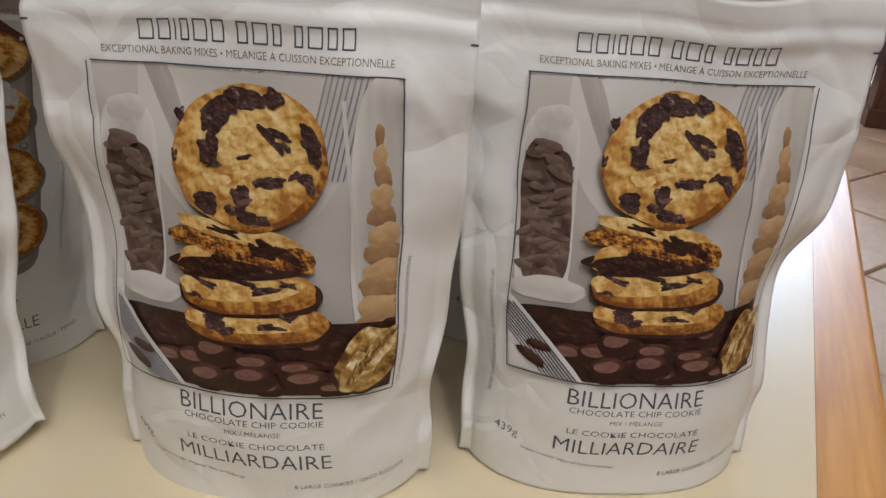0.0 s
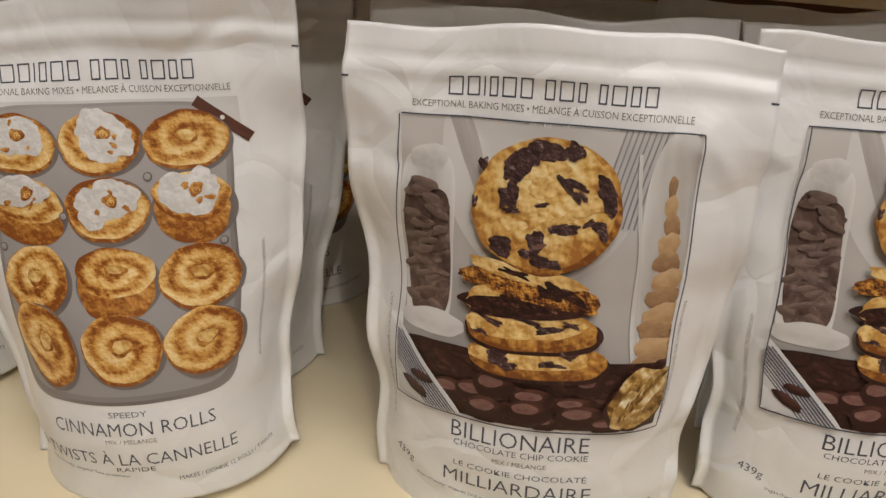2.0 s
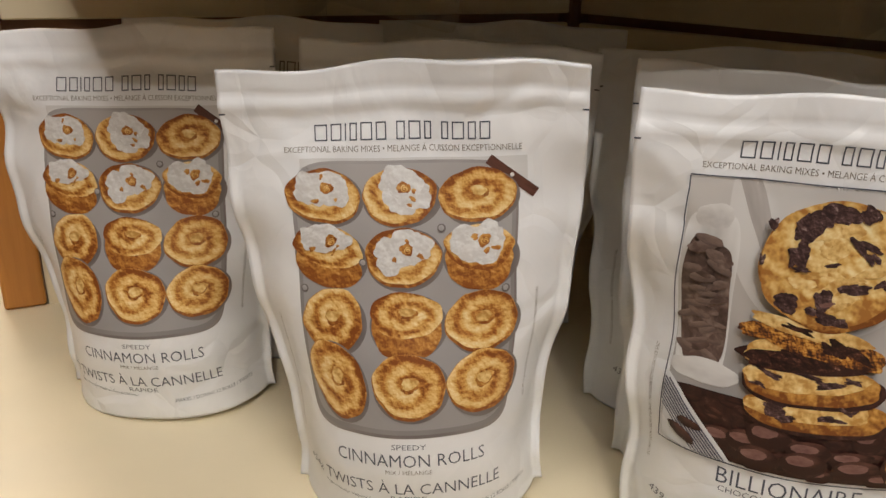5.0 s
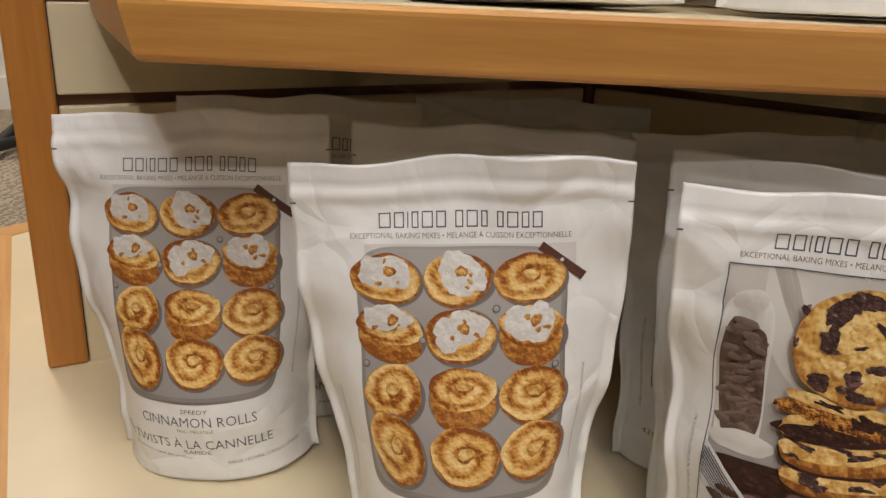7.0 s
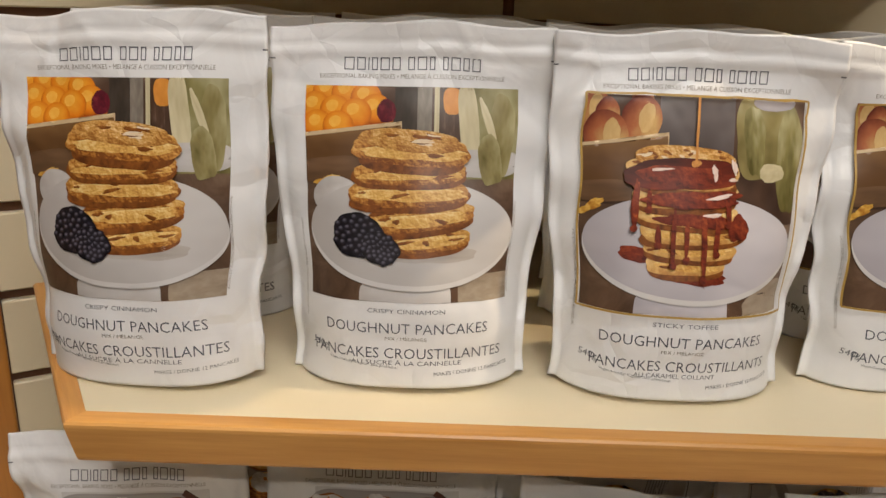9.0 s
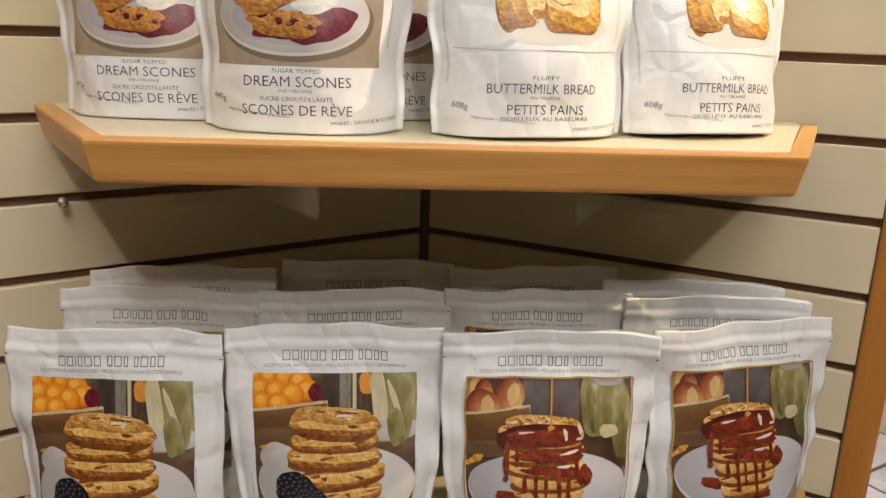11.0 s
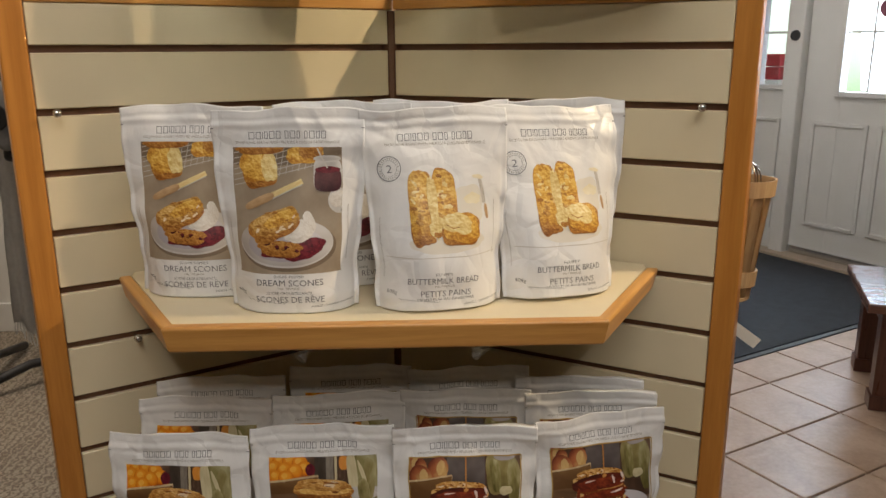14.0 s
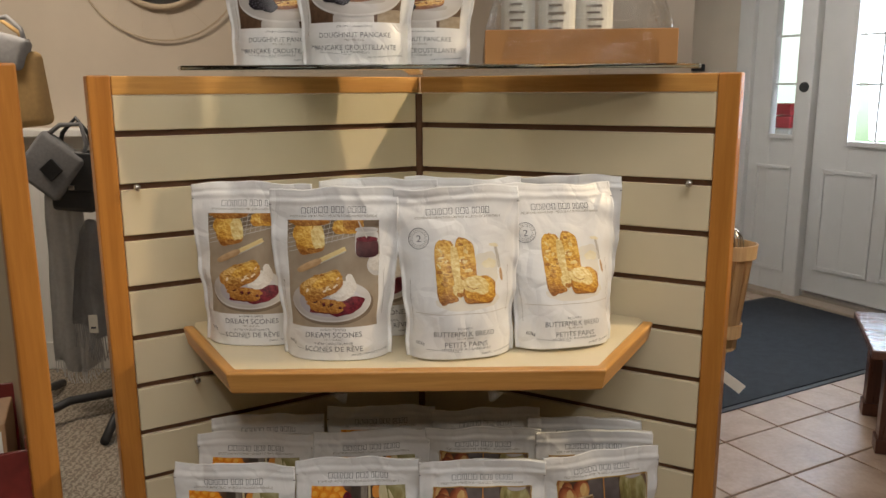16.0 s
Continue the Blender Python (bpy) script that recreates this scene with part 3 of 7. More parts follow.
def prism(pts, z0, z1, bevel=0.0, bm=None):
    """A slab with a polygon for its outline (counter-clockwise)."""
    bm = bm or bmesh.new()
    lo = [bm.verts.new((x, y, z0)) for x, y in pts]
    hi = [bm.verts.new((x, y, z1)) for x, y in pts]
    fs = [bm.faces.new(hi), bm.faces.new(lo[::-1])]
    for i in range(len(pts)):
        j = (i + 1) % len(pts)
        fs.append(bm.faces.new((lo[i], lo[j], hi[j], hi[i])))
    if bevel:
        es = list({e for f in fs for e in f.edges})
        bmesh.ops.bevel(bm, geom=es, offset=bevel, segments=2, affect="EDGES", profile=0.5)
    return bm


def tube(bm, pts, radius, seg=10, cap=True):
    """A round bar through points; radius a number or one for each point."""
    rings = []
    pts = [Vector(p) for p in pts]
    up = Vector((0, 0, 1))
    for i, p in enumerate(pts):
        d = (pts[min(i + 1, len(pts) - 1)] - pts[max(i - 1, 0)]).normalized()
        a = d.cross(up)
        if a.length < 0.05:
            a = d.cross(Vector((1, 0, 0)))
        a.normalize()
        b = d.cross(a)
        r = radius[i] if isinstance(radius, (list, tuple)) else radius
        rings.append([bm.verts.new(p + a * r * math.cos(2 * math.pi * k / seg) + b * r * math.sin(2 * math.pi * k / seg)) for k in range(seg)])
    for q, w in zip(rings, rings[1:]):
        for k in range(seg):
            bm.faces.new((q[k], q[(k + 1) % seg], w[(k + 1) % seg], w[k]))
    if cap:
        bm.faces.new(rings[0][::-1])
        bm.faces.new(rings[-1])
    bmesh.ops.recalc_face_normals(bm, faces=bm.faces)
    return bm

# ---- the room ----
ground = part("floor_base", boxed(-6, 6, -5, 8, -0.12, -0.012), M_GROUT)
tagged(ground, "sandy grout bed under the shop's floor", "floor", kind="structure")
carpet = part("carpet", boxed(-6, 0.35, -5, 8, -0.012, 0.0), M_CARPET)
tagged(carpet, "grey-beige looped carpet with a woven pattern", "carpet", kind="structure")
tile_floor = thing("floor", "beige-pink ceramic floor tiles laid in a grid", "floor", kind="structure")

DOOR_P, DOOR_D = Vector((2.151, 4.852, 0)), Vector((0.472, -0.882, 0)).normalized()
door_m = Matrix.Translation(DOOR_P) @ Matrix.Rotation(math.atan2(DOOR_D.y, DOOR_D.x), 4, "Z")
wall_back = part("wall_north", boxed(-6, 1.3, 3.43, 3.63, 0, 2.7), M_WALL)
tagged(wall_back, "warm beige painted wall behind the displays", "wall", kind="structure")
wall_jog = part("wall_recess", boxed(1.1, 1.3, 3.63, 6.9, 0, 2.7), M_WALL)
tagged(wall_jog, "beige painted wall beside the entrance", "wall", kind="structure")
for nm, bx in (("wall_west", (-6.2, -6, -5, 8, 0, 2.7)), ("wall_east", (5.6, 5.8, -5, 8, 0, 2.7)), ("wall_south", (-6, 5.6, -5.2, -5, 0, 2.7))):
    w = part(nm, boxed(*bx), M_WALL)
    tagged(w, "warm beige painted shop wall", "wall", kind="structure")
ceiling = part("ceiling", boxed(-6.2, 5.8, -5.2, 8, 2.7, 2.8), M_CEIL)
tagged(ceiling, "off-white painted ceiling", "ceiling", kind="structure")

# ---- the three-winged slatwall display ----
SEAM = Vector((0.0, 0.88, 0.0))
PITCH, GROOVE0, DECK, TOP = 0.0762, 1.300, 0.318, 1.382
SHELF1, SHELF2 = 0.628, 1.011
WING = 0.496
display = thing("slatwall_display", "three-winged cream slatwall display with honey-oak trim and brown grooves", "display stand", kind="")


def wing(name, angle, turn):
    """One wing: local x runs from the seam outwards, local y is the seen face (turn 1: face at -y, -1: at +y)."""
    m = Matrix.Translation(SEAM) @ Matrix.Rotation(angle, 4, "Z") @ Matrix.Diagonal((1, turn, 1, 1))
    rot = Matrix.Translation(SEAM) @ Matrix.Rotation(angle, 4, "Z")
    f = turn

    def yy(a, b):
        return (min(a * f, b * f), max(a * f, b * f))

    core = part("core_board", boxed(0.012, WING, *yy(0.009, 0.02), DECK, TOP - 0.028), M_GROOVE, display, m=rot)
    z = TOP - 0.028
    tops = [z] + [GROOVE0 - PITCH * k - 0.0045 for k in range(14)]
    bots = [GROOVE0 - PITCH * k + 0.0045 for k in range(14)] + [DECK]
    shared = None
    for a, b in zip(tops, bots):
        if a - b < 0.004:
            continue
        h = a - b
        regular = abs(h - (PITCH - 0.009)) < 1e-4
        if regular and shared:
            me = shared
        else:
            me = mesh_of(boxed(0.006, WING - 0.001, *yy(0.0, 0.009), -h / 2, h / 2, 0.0012, seg=1), "slat")
            if regular:
                shared = me
        part("slat", me, M_SLAT, display, m=rot @ Matrix.Translation((0, 0, (a + b) / 2)))
    part("back_board", boxed(0.012, WING, *yy(0.02, 0.028), DECK, TOP - 0.028), M_SLAT, display, m=rot)
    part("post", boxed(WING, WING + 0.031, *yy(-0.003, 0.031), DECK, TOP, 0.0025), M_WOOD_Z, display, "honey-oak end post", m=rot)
    part("top_rail", boxed(0.004, WING - 0.0005, *yy(-0.002, 0.030), TOP - 0.027, TOP - 0.0005, 0.002), M_WOOD_X, display, "honey-oak top rail", m=rot)


ANG = math.radians(30)
wing("right", -ANG, 1)
wing("left", math.pi + ANG, -1)
wing("rear", math.pi / 2, 1)
part("seam_strip", prism([(-0.003, SEAM.y - 0.0035), (0.003, SEAM.y - 0.0035), (0.022, SEAM.y + 0.012), (0.022, SEAM.y + 0.03), (-0.022, SEAM.y + 0.03), (-0.022, SEAM.y + 0.012)], DECK, TOP - 0.029), M_GROOVE, display, "dark gap where the panels meet")

# base deck: a six-cornered board edged with oak, its sides square to the wings, on a plinth
deck_pts = []
for k in range(6):
    a0, a1 = math.radians(210 + 60 * k), math.radians(270 + 60 * k)
    d0, d1 = (0.596, 0.64) if k % 2 == 0 else (0.64, 0.596)
    det = math.sin(a1 - a0)
    deck_pts.append((SEAM.x + (d0 * math.sin(a1) - d1 * math.sin(a0)) / det, SEAM.y + (d1 * math.cos(a0) - d0 * math.cos(a1)) / det))


def inset(pts, d):
    out = []
    n = len(pts)
    for i in range(n):
        p, q, r = (Vector(pts[i - 1]), Vector(pts[i]), Vector(pts[(i + 1) % n]))
        e1, e2 = (q - p).normalized(), (r - q).normalized()
        n1, n2 = Vector((-e1.y, e1.x)), Vector((-e2.y, e2.x))
        b = (n1 + n2)
        b = b / max(0.2, b.dot(n1))
        out.append(tuple(q + b * d))
    return out


def edging(pts, d, z0, z1, parent, name, skip=(), drop=0.0, mat=None, taper=0.0):
    """Mitred wooden edge strips round a board."""
    inner = inset(pts, d)
    low = inset(pts, taper) if taper else pts
    for i in range(len(pts)):
        if i in skip:
            continue
        j = (i + 1) % len(pts)
        bm = bmesh.new()
        c = (Vector(pts[i]) + Vector(pts[j])) / 2
        a = math.atan2(pts[j][1] - pts[i][1], pts[j][0] - pts[i][0])
        inv = Matrix.Rotation(-a, 3, "Z")

        def loc(p, z):
            v = inv @ Vector((p[0] - c.x, p[1] - c.y, 0))
            return (v.x, v.y, z)

        b4 = [bm.verts.new(loc(p, z0)) for p in (low[i], low[j], inner[j], inner[i])]
        t4 = [bm.verts.new(loc(p, z1)) for p in (pts[i], pts[j], inner[j], inner[i])]
        bm.faces.new(b4[::-1])
        bm.faces.new(t4)
        for k in range(4):
            bm.faces.new((b4[k], b4[(k + 1) % 4], t4[(k + 1) % 4], t4[k]))
        out = [e for e in bm.edges if {e.verts[0], e.verts[1]} in ({t4[0], t4[1]}, {b4[0], b4[1]})]
        bmesh.ops.bevel(bm, geom=out, offset=0.004, segments=3, affect="EDGES", profile=0.5)
        bmesh.ops.recalc_face_normals(bm, faces=bm.faces)
        part(name, bm, mat or M_WOOD_X, parent, m=Matrix.Translation((c.x, c.y, 0)) @ Matrix.Rotation(a, 4, "Z"))
    return inner


inner = edging(deck_pts, 0.040, DECK - 0.036, DECK, display, "deck_edge")
part("deck_board", prism(inner, DECK - 0.03, DECK - 0.0006), M_LAMINATE, display, "cream laminate deck")
part("plinth", prism(inset(deck_pts, 0.06), 0.0, DECK - 0.036), M_SLAT, display, "cream plinth under the deck")


def shelf(z, name, fx, fy, bx, by):
    """A five-sided corner shelf: oak edge on three sides, cream top."""
    s = thing(name, "cream corner shelf with a mitred honey-oak front edge", "shelf", group="display shelves")
    py = 0.872 - bx * 0.5774
    pts = [(-fx, fy), (fx, fy), (bx, by), (bx + 0.002, py), (0.0, 0.872), (-bx - 0.002, py), (-bx, by)]
    low_t = 0.007
    inner = edging(pts, 0.014, z - 0.031, z, s, "edge_strip", skip=(2, 3, 4, 5), taper=low_t)
    q = [inner[0], inner[1], (bx - 0.016, by + 0.005), (bx - 0.013, py), (0.0, 0.868), (0.013 - bx, py), (0.016 - bx, by + 0.005)]
    part("shelf_board", prism(q, z - 0.024, z - 0.0006), M_LAMINATE, s, "cream laminate shelf board")
    return s


shelf(SHELF1, "corner_shelf", 0.279, 0.419, 0.401, 0.632)
shelf(SHELF2, "corner_shelf", 0.241, 0.440, 0.357, 0.643)


def bracket(z, side):
    """A clear acrylic slatwall bracket: back plate in the groove, a flat arm with a rounded tip."""
    e = Vector((0.866 * side, -0.5, 0)).normalized()
    nrm = Vector((-0.5 * side, -0.866, 0)).normalized()
    p = SEAM + e * 0.279
    s = thing("acrylic_bracket", "clear acrylic shelf bracket under the corner shelf", "bracket", group="shelf brackets")
    rot = Matrix((e, nrm, (0, 0, 1))).transposed().to_4x4()
    m = Matrix.Translation(p) @ rot
    part("plate", boxed(-0.026, 0.026, 0.0012, 0.0045, z - 0.033 - 0.075, z - 0.034, 0.0012), M_ACRYLIC, s, m=m)
    bm = bmesh.new()
    n = 10
    L, h = 0.290, 0.030
    pts = [(0.005, 0.0), (L - 0.012, 0.0)] + [(L - 0.012 + 0.012 * math.sin(a), -0.012 + 0.012 * math.cos(a)) for a in [math.pi / 2 * i / n for i in range(1, n + 1)]]
    pts += [(L, -h + 0.006), (L - 0.006, -h), (0.09, -h), (0.005, -h - 0.03)]
    a = [bm.verts.new((-0.0022, y, z - 0.0345 + q)) for y, q in pts]
    b = [bm.verts.new((0.0022, y, z - 0.0345 + q)) for y, q in pts]
    bm.faces.new(a)
    bm.faces.new(b[::-1])
    for i in range(len(pts)):
        j = (i + 1) % len(pts)
        bm.faces.new((a[i], b[i], b[j], a[j]))
    bmesh.ops.recalc_face_normals(bm, faces=bm.faces)
    part("arm", bm, M_ACRYLIC, s, m=m)


for z in (SHELF1, SHELF2):
    for sd in (-1, 1):
        bracket(z, sd)

# ---- pouches ----
PW, PH, PRINT_H = 0.177, 0.235, 0.235
NU, NV = 90, 120


class Skin:
    """The front sheet of a stand-up pouch: a grid of places, sampled by the print, whose width is kept along the bulge."""

    def __init__(self, seed, fat=1.0, dents=(), size=(1.0, 1.0)):
        rnd = random.Random(seed)
        u = np.linspace(-1, 1, NU + 1)
        v = np.linspace(0, 1, NV + 1)
        U, V = np.meshgrid(u, v)
        X, Y = np.zeros_like(U), np.zeros_like(U)
        q = np.linspace(0, 1, 161)
        for j, vv in enumerate(v):
            up = max(0.0, 1 - max(0.0, (vv - 0.16) / 0.74) ** 1.25)
            depth = fat * (0.034 + 0.006 * math.exp(-((vv - 0.30) / 0.2) ** 2)) * up
            power = 2.7 - 0.4 * min(1.0, vv / 0.35)
            g = np.clip(1 - (q / 0.93) ** power, 0, 1) ** (0.72 + 0.1 * min(1.0, vv / 0.35))
            lo, hi = 0.4 * PW / 2, PW / 2
            for _ in range(26):
                w = (lo + hi) / 2
                ln = np.hypot(np.diff(q * w), np.diff(g * depth)).sum()
                lo, hi = (w, hi) if ln < PW / 2 else (lo, w)
            s = np.concatenate([[0], np.cumsum(np.hypot(np.diff(q * w), np.diff(g * depth)))])
            s /= s[-1]
            X[j] = np.sign(u) * np.interp(np.abs(u), s, q * w)
            Y[j] = -np.interp(np.abs(u), s, g * depth)
        Z = V * PH
        # the corners of the base lift a little
        Z += 0.002 * np.clip((np.abs(U) - 0.55) / 0.45, 0, 1) ** 1.5 * (1 - V) ** 8
        # crinkles: soft creases, stronger by the seams and the zip
        cr = np.zeros_like(U)
        for _ in range(26):
            a = rnd.uniform(-1.2, 1.2) + (math.pi / 2 if rnd.random() < 0.45 else 0)
            cx, cy = rnd.uniform(-0.95, 0.95) * PW / 2, rnd.choice([rnd.uniform(0.0, 0.05), rnd.uniform(0.175, 0.225), rnd.uniform(0.05, 0.2)])
            dx, dy = U * PW / 2 - cx, V * PH - cy
            s, t = dx * math.cos(a) + dy * math.sin(a), -dx * math.sin(a) + dy * math.cos(a)
            ln, wd = rnd.uniform(0.015, 0.045), rnd.uniform(0.0025, 0.006)
            cr += rnd.choice([-1, 1]) * rnd.uniform(0.0006, 0.0022) * np.exp(-(s / ln) ** 2) * np.exp(-np.sqrt(t * t + 1.6e-6) / wd) * np.clip(0.35 + np.abs(U) ** 2 + np.clip(V - 0.8, 0, 1) * 3, 0, 1)
        ph = [rnd.uniform(0, 6.28) for _ in range(8)]
        cr += 0.0010 * np.sin(38 * U * PW + 55 * V * PH + ph[0]) * np.sin(47 * V * PH - 25 * U * PW + ph[1])
        edge = np.abs(U) ** 4
        cr += 0.0018 * edge * np.sin(62 * V * PH + np.sign(U) * 1.3 + ph[2]) * (1 - 0.5 * V)
        cr += 0.0016 * edge * np.sin(140 * V * PH + ph[3] + np.sign(U))
        zipn = np.exp(-((V - 0.925) / 0.014) ** 2)
        cr += -0.0012 * zipn + 0.0007 * np.exp(-((V - 0.95) / 0.007) ** 2)
        Y = Y + cr * np.clip(V * 12, 0.15, 1)
        # the flat header bows a little
        head = np.clip((V - 0.82) / 0.18, 0, 1)
        Y += head * (0.004 * np.sin(2.6 * U + ph[4]) + 0.002 * np.sin(6 * U + ph[5])) + head ** 2 * rnd.uniform(-0.004, 0.008)
        Z += 0.0022 * head * np.sin(3.1 * U + ph[6]) + 0.001 * head * np.sin(8 * U + ph[7])
        X += 0.0010 * np.abs(U) * np.sin(24 * V + ph[4]) * np.sign(U) * (1 - V) ** 0.5
        for du, dv, ru, rv, amt in dents:
            Y += amt * np.exp(-((U - du) / ru) ** 2 - ((V - dv) / rv) ** 2)
            X -= np.sign(du) * abs(amt) * 0.9 * np.exp(-((V - dv) / (rv * 1.1)) ** 2) * np.clip(np.abs(U) - 0.3, 0, 1) * (np.sign(U) == np.sign(du))
        Z = np.maximum(Z, 0.0)
        self.size = size
        self.P = np.stack([X * size[0], Y, Z * size[1]], -1)

    def at(self, px, pz, lift):
        """Places on the sheet of print coordinates, in metres from the middle of the base."""
        px, pz = np.asarray(px, float), np.asarray(pz, float)
        fu = np.clip((px / (PW * self.size[0] / 2) + 1) / 2 * NU, 0, NU - 1e-6)
        fv = np.clip(pz / (PRINT_H * self.size[1]) * NV, 0, NV - 1e-6)
        i, j = fu.astype(int), fv.astype(int)
        a, b = (fu - i)[..., None], (fv - j)[..., None]
        P = self.P
        p = P[j, i] * (1 - a) * (1 - b) + P[j, i + 1] * a * (1 - b) + P[j + 1, i] * (1 - a) * b + P[j + 1, i + 1] * a * b
        tu, tv = P[j, i + 1] - P[j, i], P[j + 1, i] - P[j, i]
        n = np.cross(tu, tv)
        n /= np.linalg.norm(n, axis=-1, keepdims=True) + 1e-12
        return p + n * lift


def sheet_mesh(name, verts, faces, uvs=None, mats=None, smooth=True):
    me = bpy.data.meshes.new(name)
    me.from_pydata([tuple(v) for v in verts], [], faces)
    if uvs is not None:
        lay = me.uv_layers.new(name="uv")
        idx = np.empty(len(me.loops), dtype=np.int32)
        me.loops.foreach_get("vertex_index", idx)
        lay.data.foreach_set("uv", np.asarray(uvs, dtype=np.float32)[idx].ravel())
    if mats is not None:
        me.polygons.foreach_set("material_index", mats)
    if smooth:
        me.polygons.foreach_set("use_smooth", [True] * len(me.polygons))
    me.update()
    return me


def body_mesh(skin):
    F = skin.P
    B = F.copy()
    back = -(F[..., 1]) * 0.72
    B[..., 1] = np.where(back > 0.0007, back, 0.0007 - F[..., 1] * 0.0)
    head = F[..., 1] > -0.0012
    B[..., 1] = np.where(head, F[..., 1] + 0.0012, np.maximum(B[..., 1], F[..., 1] + 0.0012))
    nv, nu = F.shape[:2]
    verts = np.concatenate([F.reshape(-1, 3), B.reshape(-1, 3)])
    off = nv * nu
    faces = []
    for j in range(nv - 1):
        for i in range(nu - 1):
            a = j * nu + i
            faces.append((a, a + 1, a + nu + 1, a + nu))
            faces.append((off + a, off + a + nu, off + a + nu + 1, off + a + 1))
    for j in range(nv - 1):
        a, b = j * nu, j * nu + nu - 1
        faces.append((a, a + nu, off + a + nu, off + a))
        faces.append((b, off + b, off + b + nu, b + nu))
    for i in range(nu - 1):
        t = (nv - 1) * nu + i
        faces.append((t, t + 1, off + t + 1, off + t))
        faces.append((i, off + i, off + i + 1, i + 1))
    return sheet_mesh("pouch_body", verts, faces)


class Print:
    """Printed shapes laid on a pouch's skin, in layers."""

    def __init__(self, skin, span=(0.0, 1.0)):
        self.skin, self.v, self.f, self.uv, self.mi, self.mats = skin, [], [], [], [], []
        self.laid, self.clip, self.marks, self.span = [], None, [], span

    def cut(self):
        """The shapes from here on form a mesh of their own."""
        self.marks.append((len(self.v), len(self.f)))

    def pieces(self, name):
        """One mesh for each stretch between cuts."""
        ends = self.marks[1:] + [(len(self.v), len(self.f))]
        for (v0, f0), (v1, f1) in zip(self.marks, ends):
            if f1 > f0:
                me = sheet_mesh(name, self.v[v0:v1], [tuple(q - v0 for q in f) for f in self.f[f0:f1]], self.uv[v0:v1], [0] * (f1 - f0))
                yield me, self.mats[self.mi[f0]]

    def slot(self, m):
        m = A[m] if isinstance(m, str) else m
        if m not in self.mats:
            self.mats.append(m)
        return self.mats.index(m)

    def add(self, px, pz, uv, faces, m):
        if self.clip:
            x0, x1, z0, z1 = self.clip
            px, pz = np.clip(px, x0, x1), np.clip(pz, z0, z1)
        px, pz = np.asarray(px, float), self.span[0] + self.span[1] * np.asarray(pz, float)
        box4 = (px.min(), px.max(), pz.min(), pz.max())
        layer = 1 + max([q[4] for q in self.laid if q[0] < box4[1] and q[1] > box4[0] and q[2] < box4[3] and q[3] > box4[2]], default=0)
        self.laid.append((*box4, layer))
        p = self.skin.at(px, pz, 0.00015 + 0.000055 * layer)
        k = len(self.v)
        self.v.extend(p.tolist())
        self.uv.extend(uv)
        s = self.slot(m)
        for f in faces:
            self.f.append(tuple(k + q for q in f))
            self.mi.append(s)

    def rect(self, x0, x1, z0, z1, m, turn=0.0, step=0.0020):
        nx, nz = max(1, int((x1 - x0) / 0.0020)), max(1, int((z1 - z0) / step))
        xs, zs = np.linspace(x0, x1, nx + 1), np.linspace(z0, z1, nz + 1)
        X, Z = [q.ravel() for q in np.meshgrid(xs, zs)]
        uv = [(2 * (a - x0) / (x1 - x0) - 1, 2 * (b - z0) / (z1 - z0) - 1) for a, b in zip(X, Z)]
        if turn:
            cx, cz, c, s = (x0 + x1) / 2, (z0 + z1) / 2, math.cos(turn), math.sin(turn)
            X, Z = cx + (X - cx) * c - (Z - cz) * s, cz + (X - cx) * s + (Z - cz) * c
        fs = [(j * (nx + 1) + i, j * (nx + 1) + i + 1, (j + 1) * (nx + 1) + i + 1, (j + 1) * (nx + 1) + i) for j in range(nz) for i in range(nx)]
        self.add(X, Z, uv, fs, m)

    def blob(self, cx, cz, rx, rz, m, turn=0.0, wob=0.0, sup=2.0, seed=0, half=None, seg=32, spin=0.0):
        """A round shape: sup is its squareness, wob the unevenness of its outline; half keeps 'low' or 'top'."""
        rnd = random.Random(seed * 7 + 1)
        rings = max(3, int(max(rx, rz) / 0.0022))
        seg = max(seg, int(6.3 * max(rx, rz) / 0.0026))
        ph = [rnd.uniform(0, 6.28) for _ in range(4)]
        X, Z, uv, fs = [cx], [cz], [(0.0, 0.0)], []
        c, s = math.cos(turn), math.sin(turn)
        for r in range(1, rings + 1):
            q = r / rings
            for k in range(seg):
                a = 2 * math.pi * k / seg
                w = 1 + wob * (math.sin(2 * a + ph[0]) + 0.7 * math.sin(3 * a + ph[1]) + 0.5 * math.sin(5 * a + ph[2]) + 0.4 * math.sin(9 * a + ph[3])) * q
                ca, sa = math.cos(a), math.sin(a)
                far = (abs(ca) ** sup + abs(sa) ** sup) ** (-1 / sup)
                ux, uz = ca * far * q, sa * far * q
                if half == "low":
                    uz = min(uz, 0)
                elif half == "top":
                    uz = max(uz, 0)
                x, z = ux * rx * w, uz * rz * w
                X.append(cx + x * c - z * s)
                Z.append(cz + x * s + z * c)
                uv.append((ux * math.cos(spin) - uz * math.sin(spin), ux * math.sin(spin) + uz * math.cos(spin)))
                o = 1 + (r - 1) * seg
                k2 = (k + 1) % seg
                if r == 1:
                    fs.append((0, o + k, o + k2))
                else:
                    fs.append((o - seg + k, o + k, o + k2, o - seg + k2))
        self.add(np.array(X), np.array(Z), uv, fs, m)

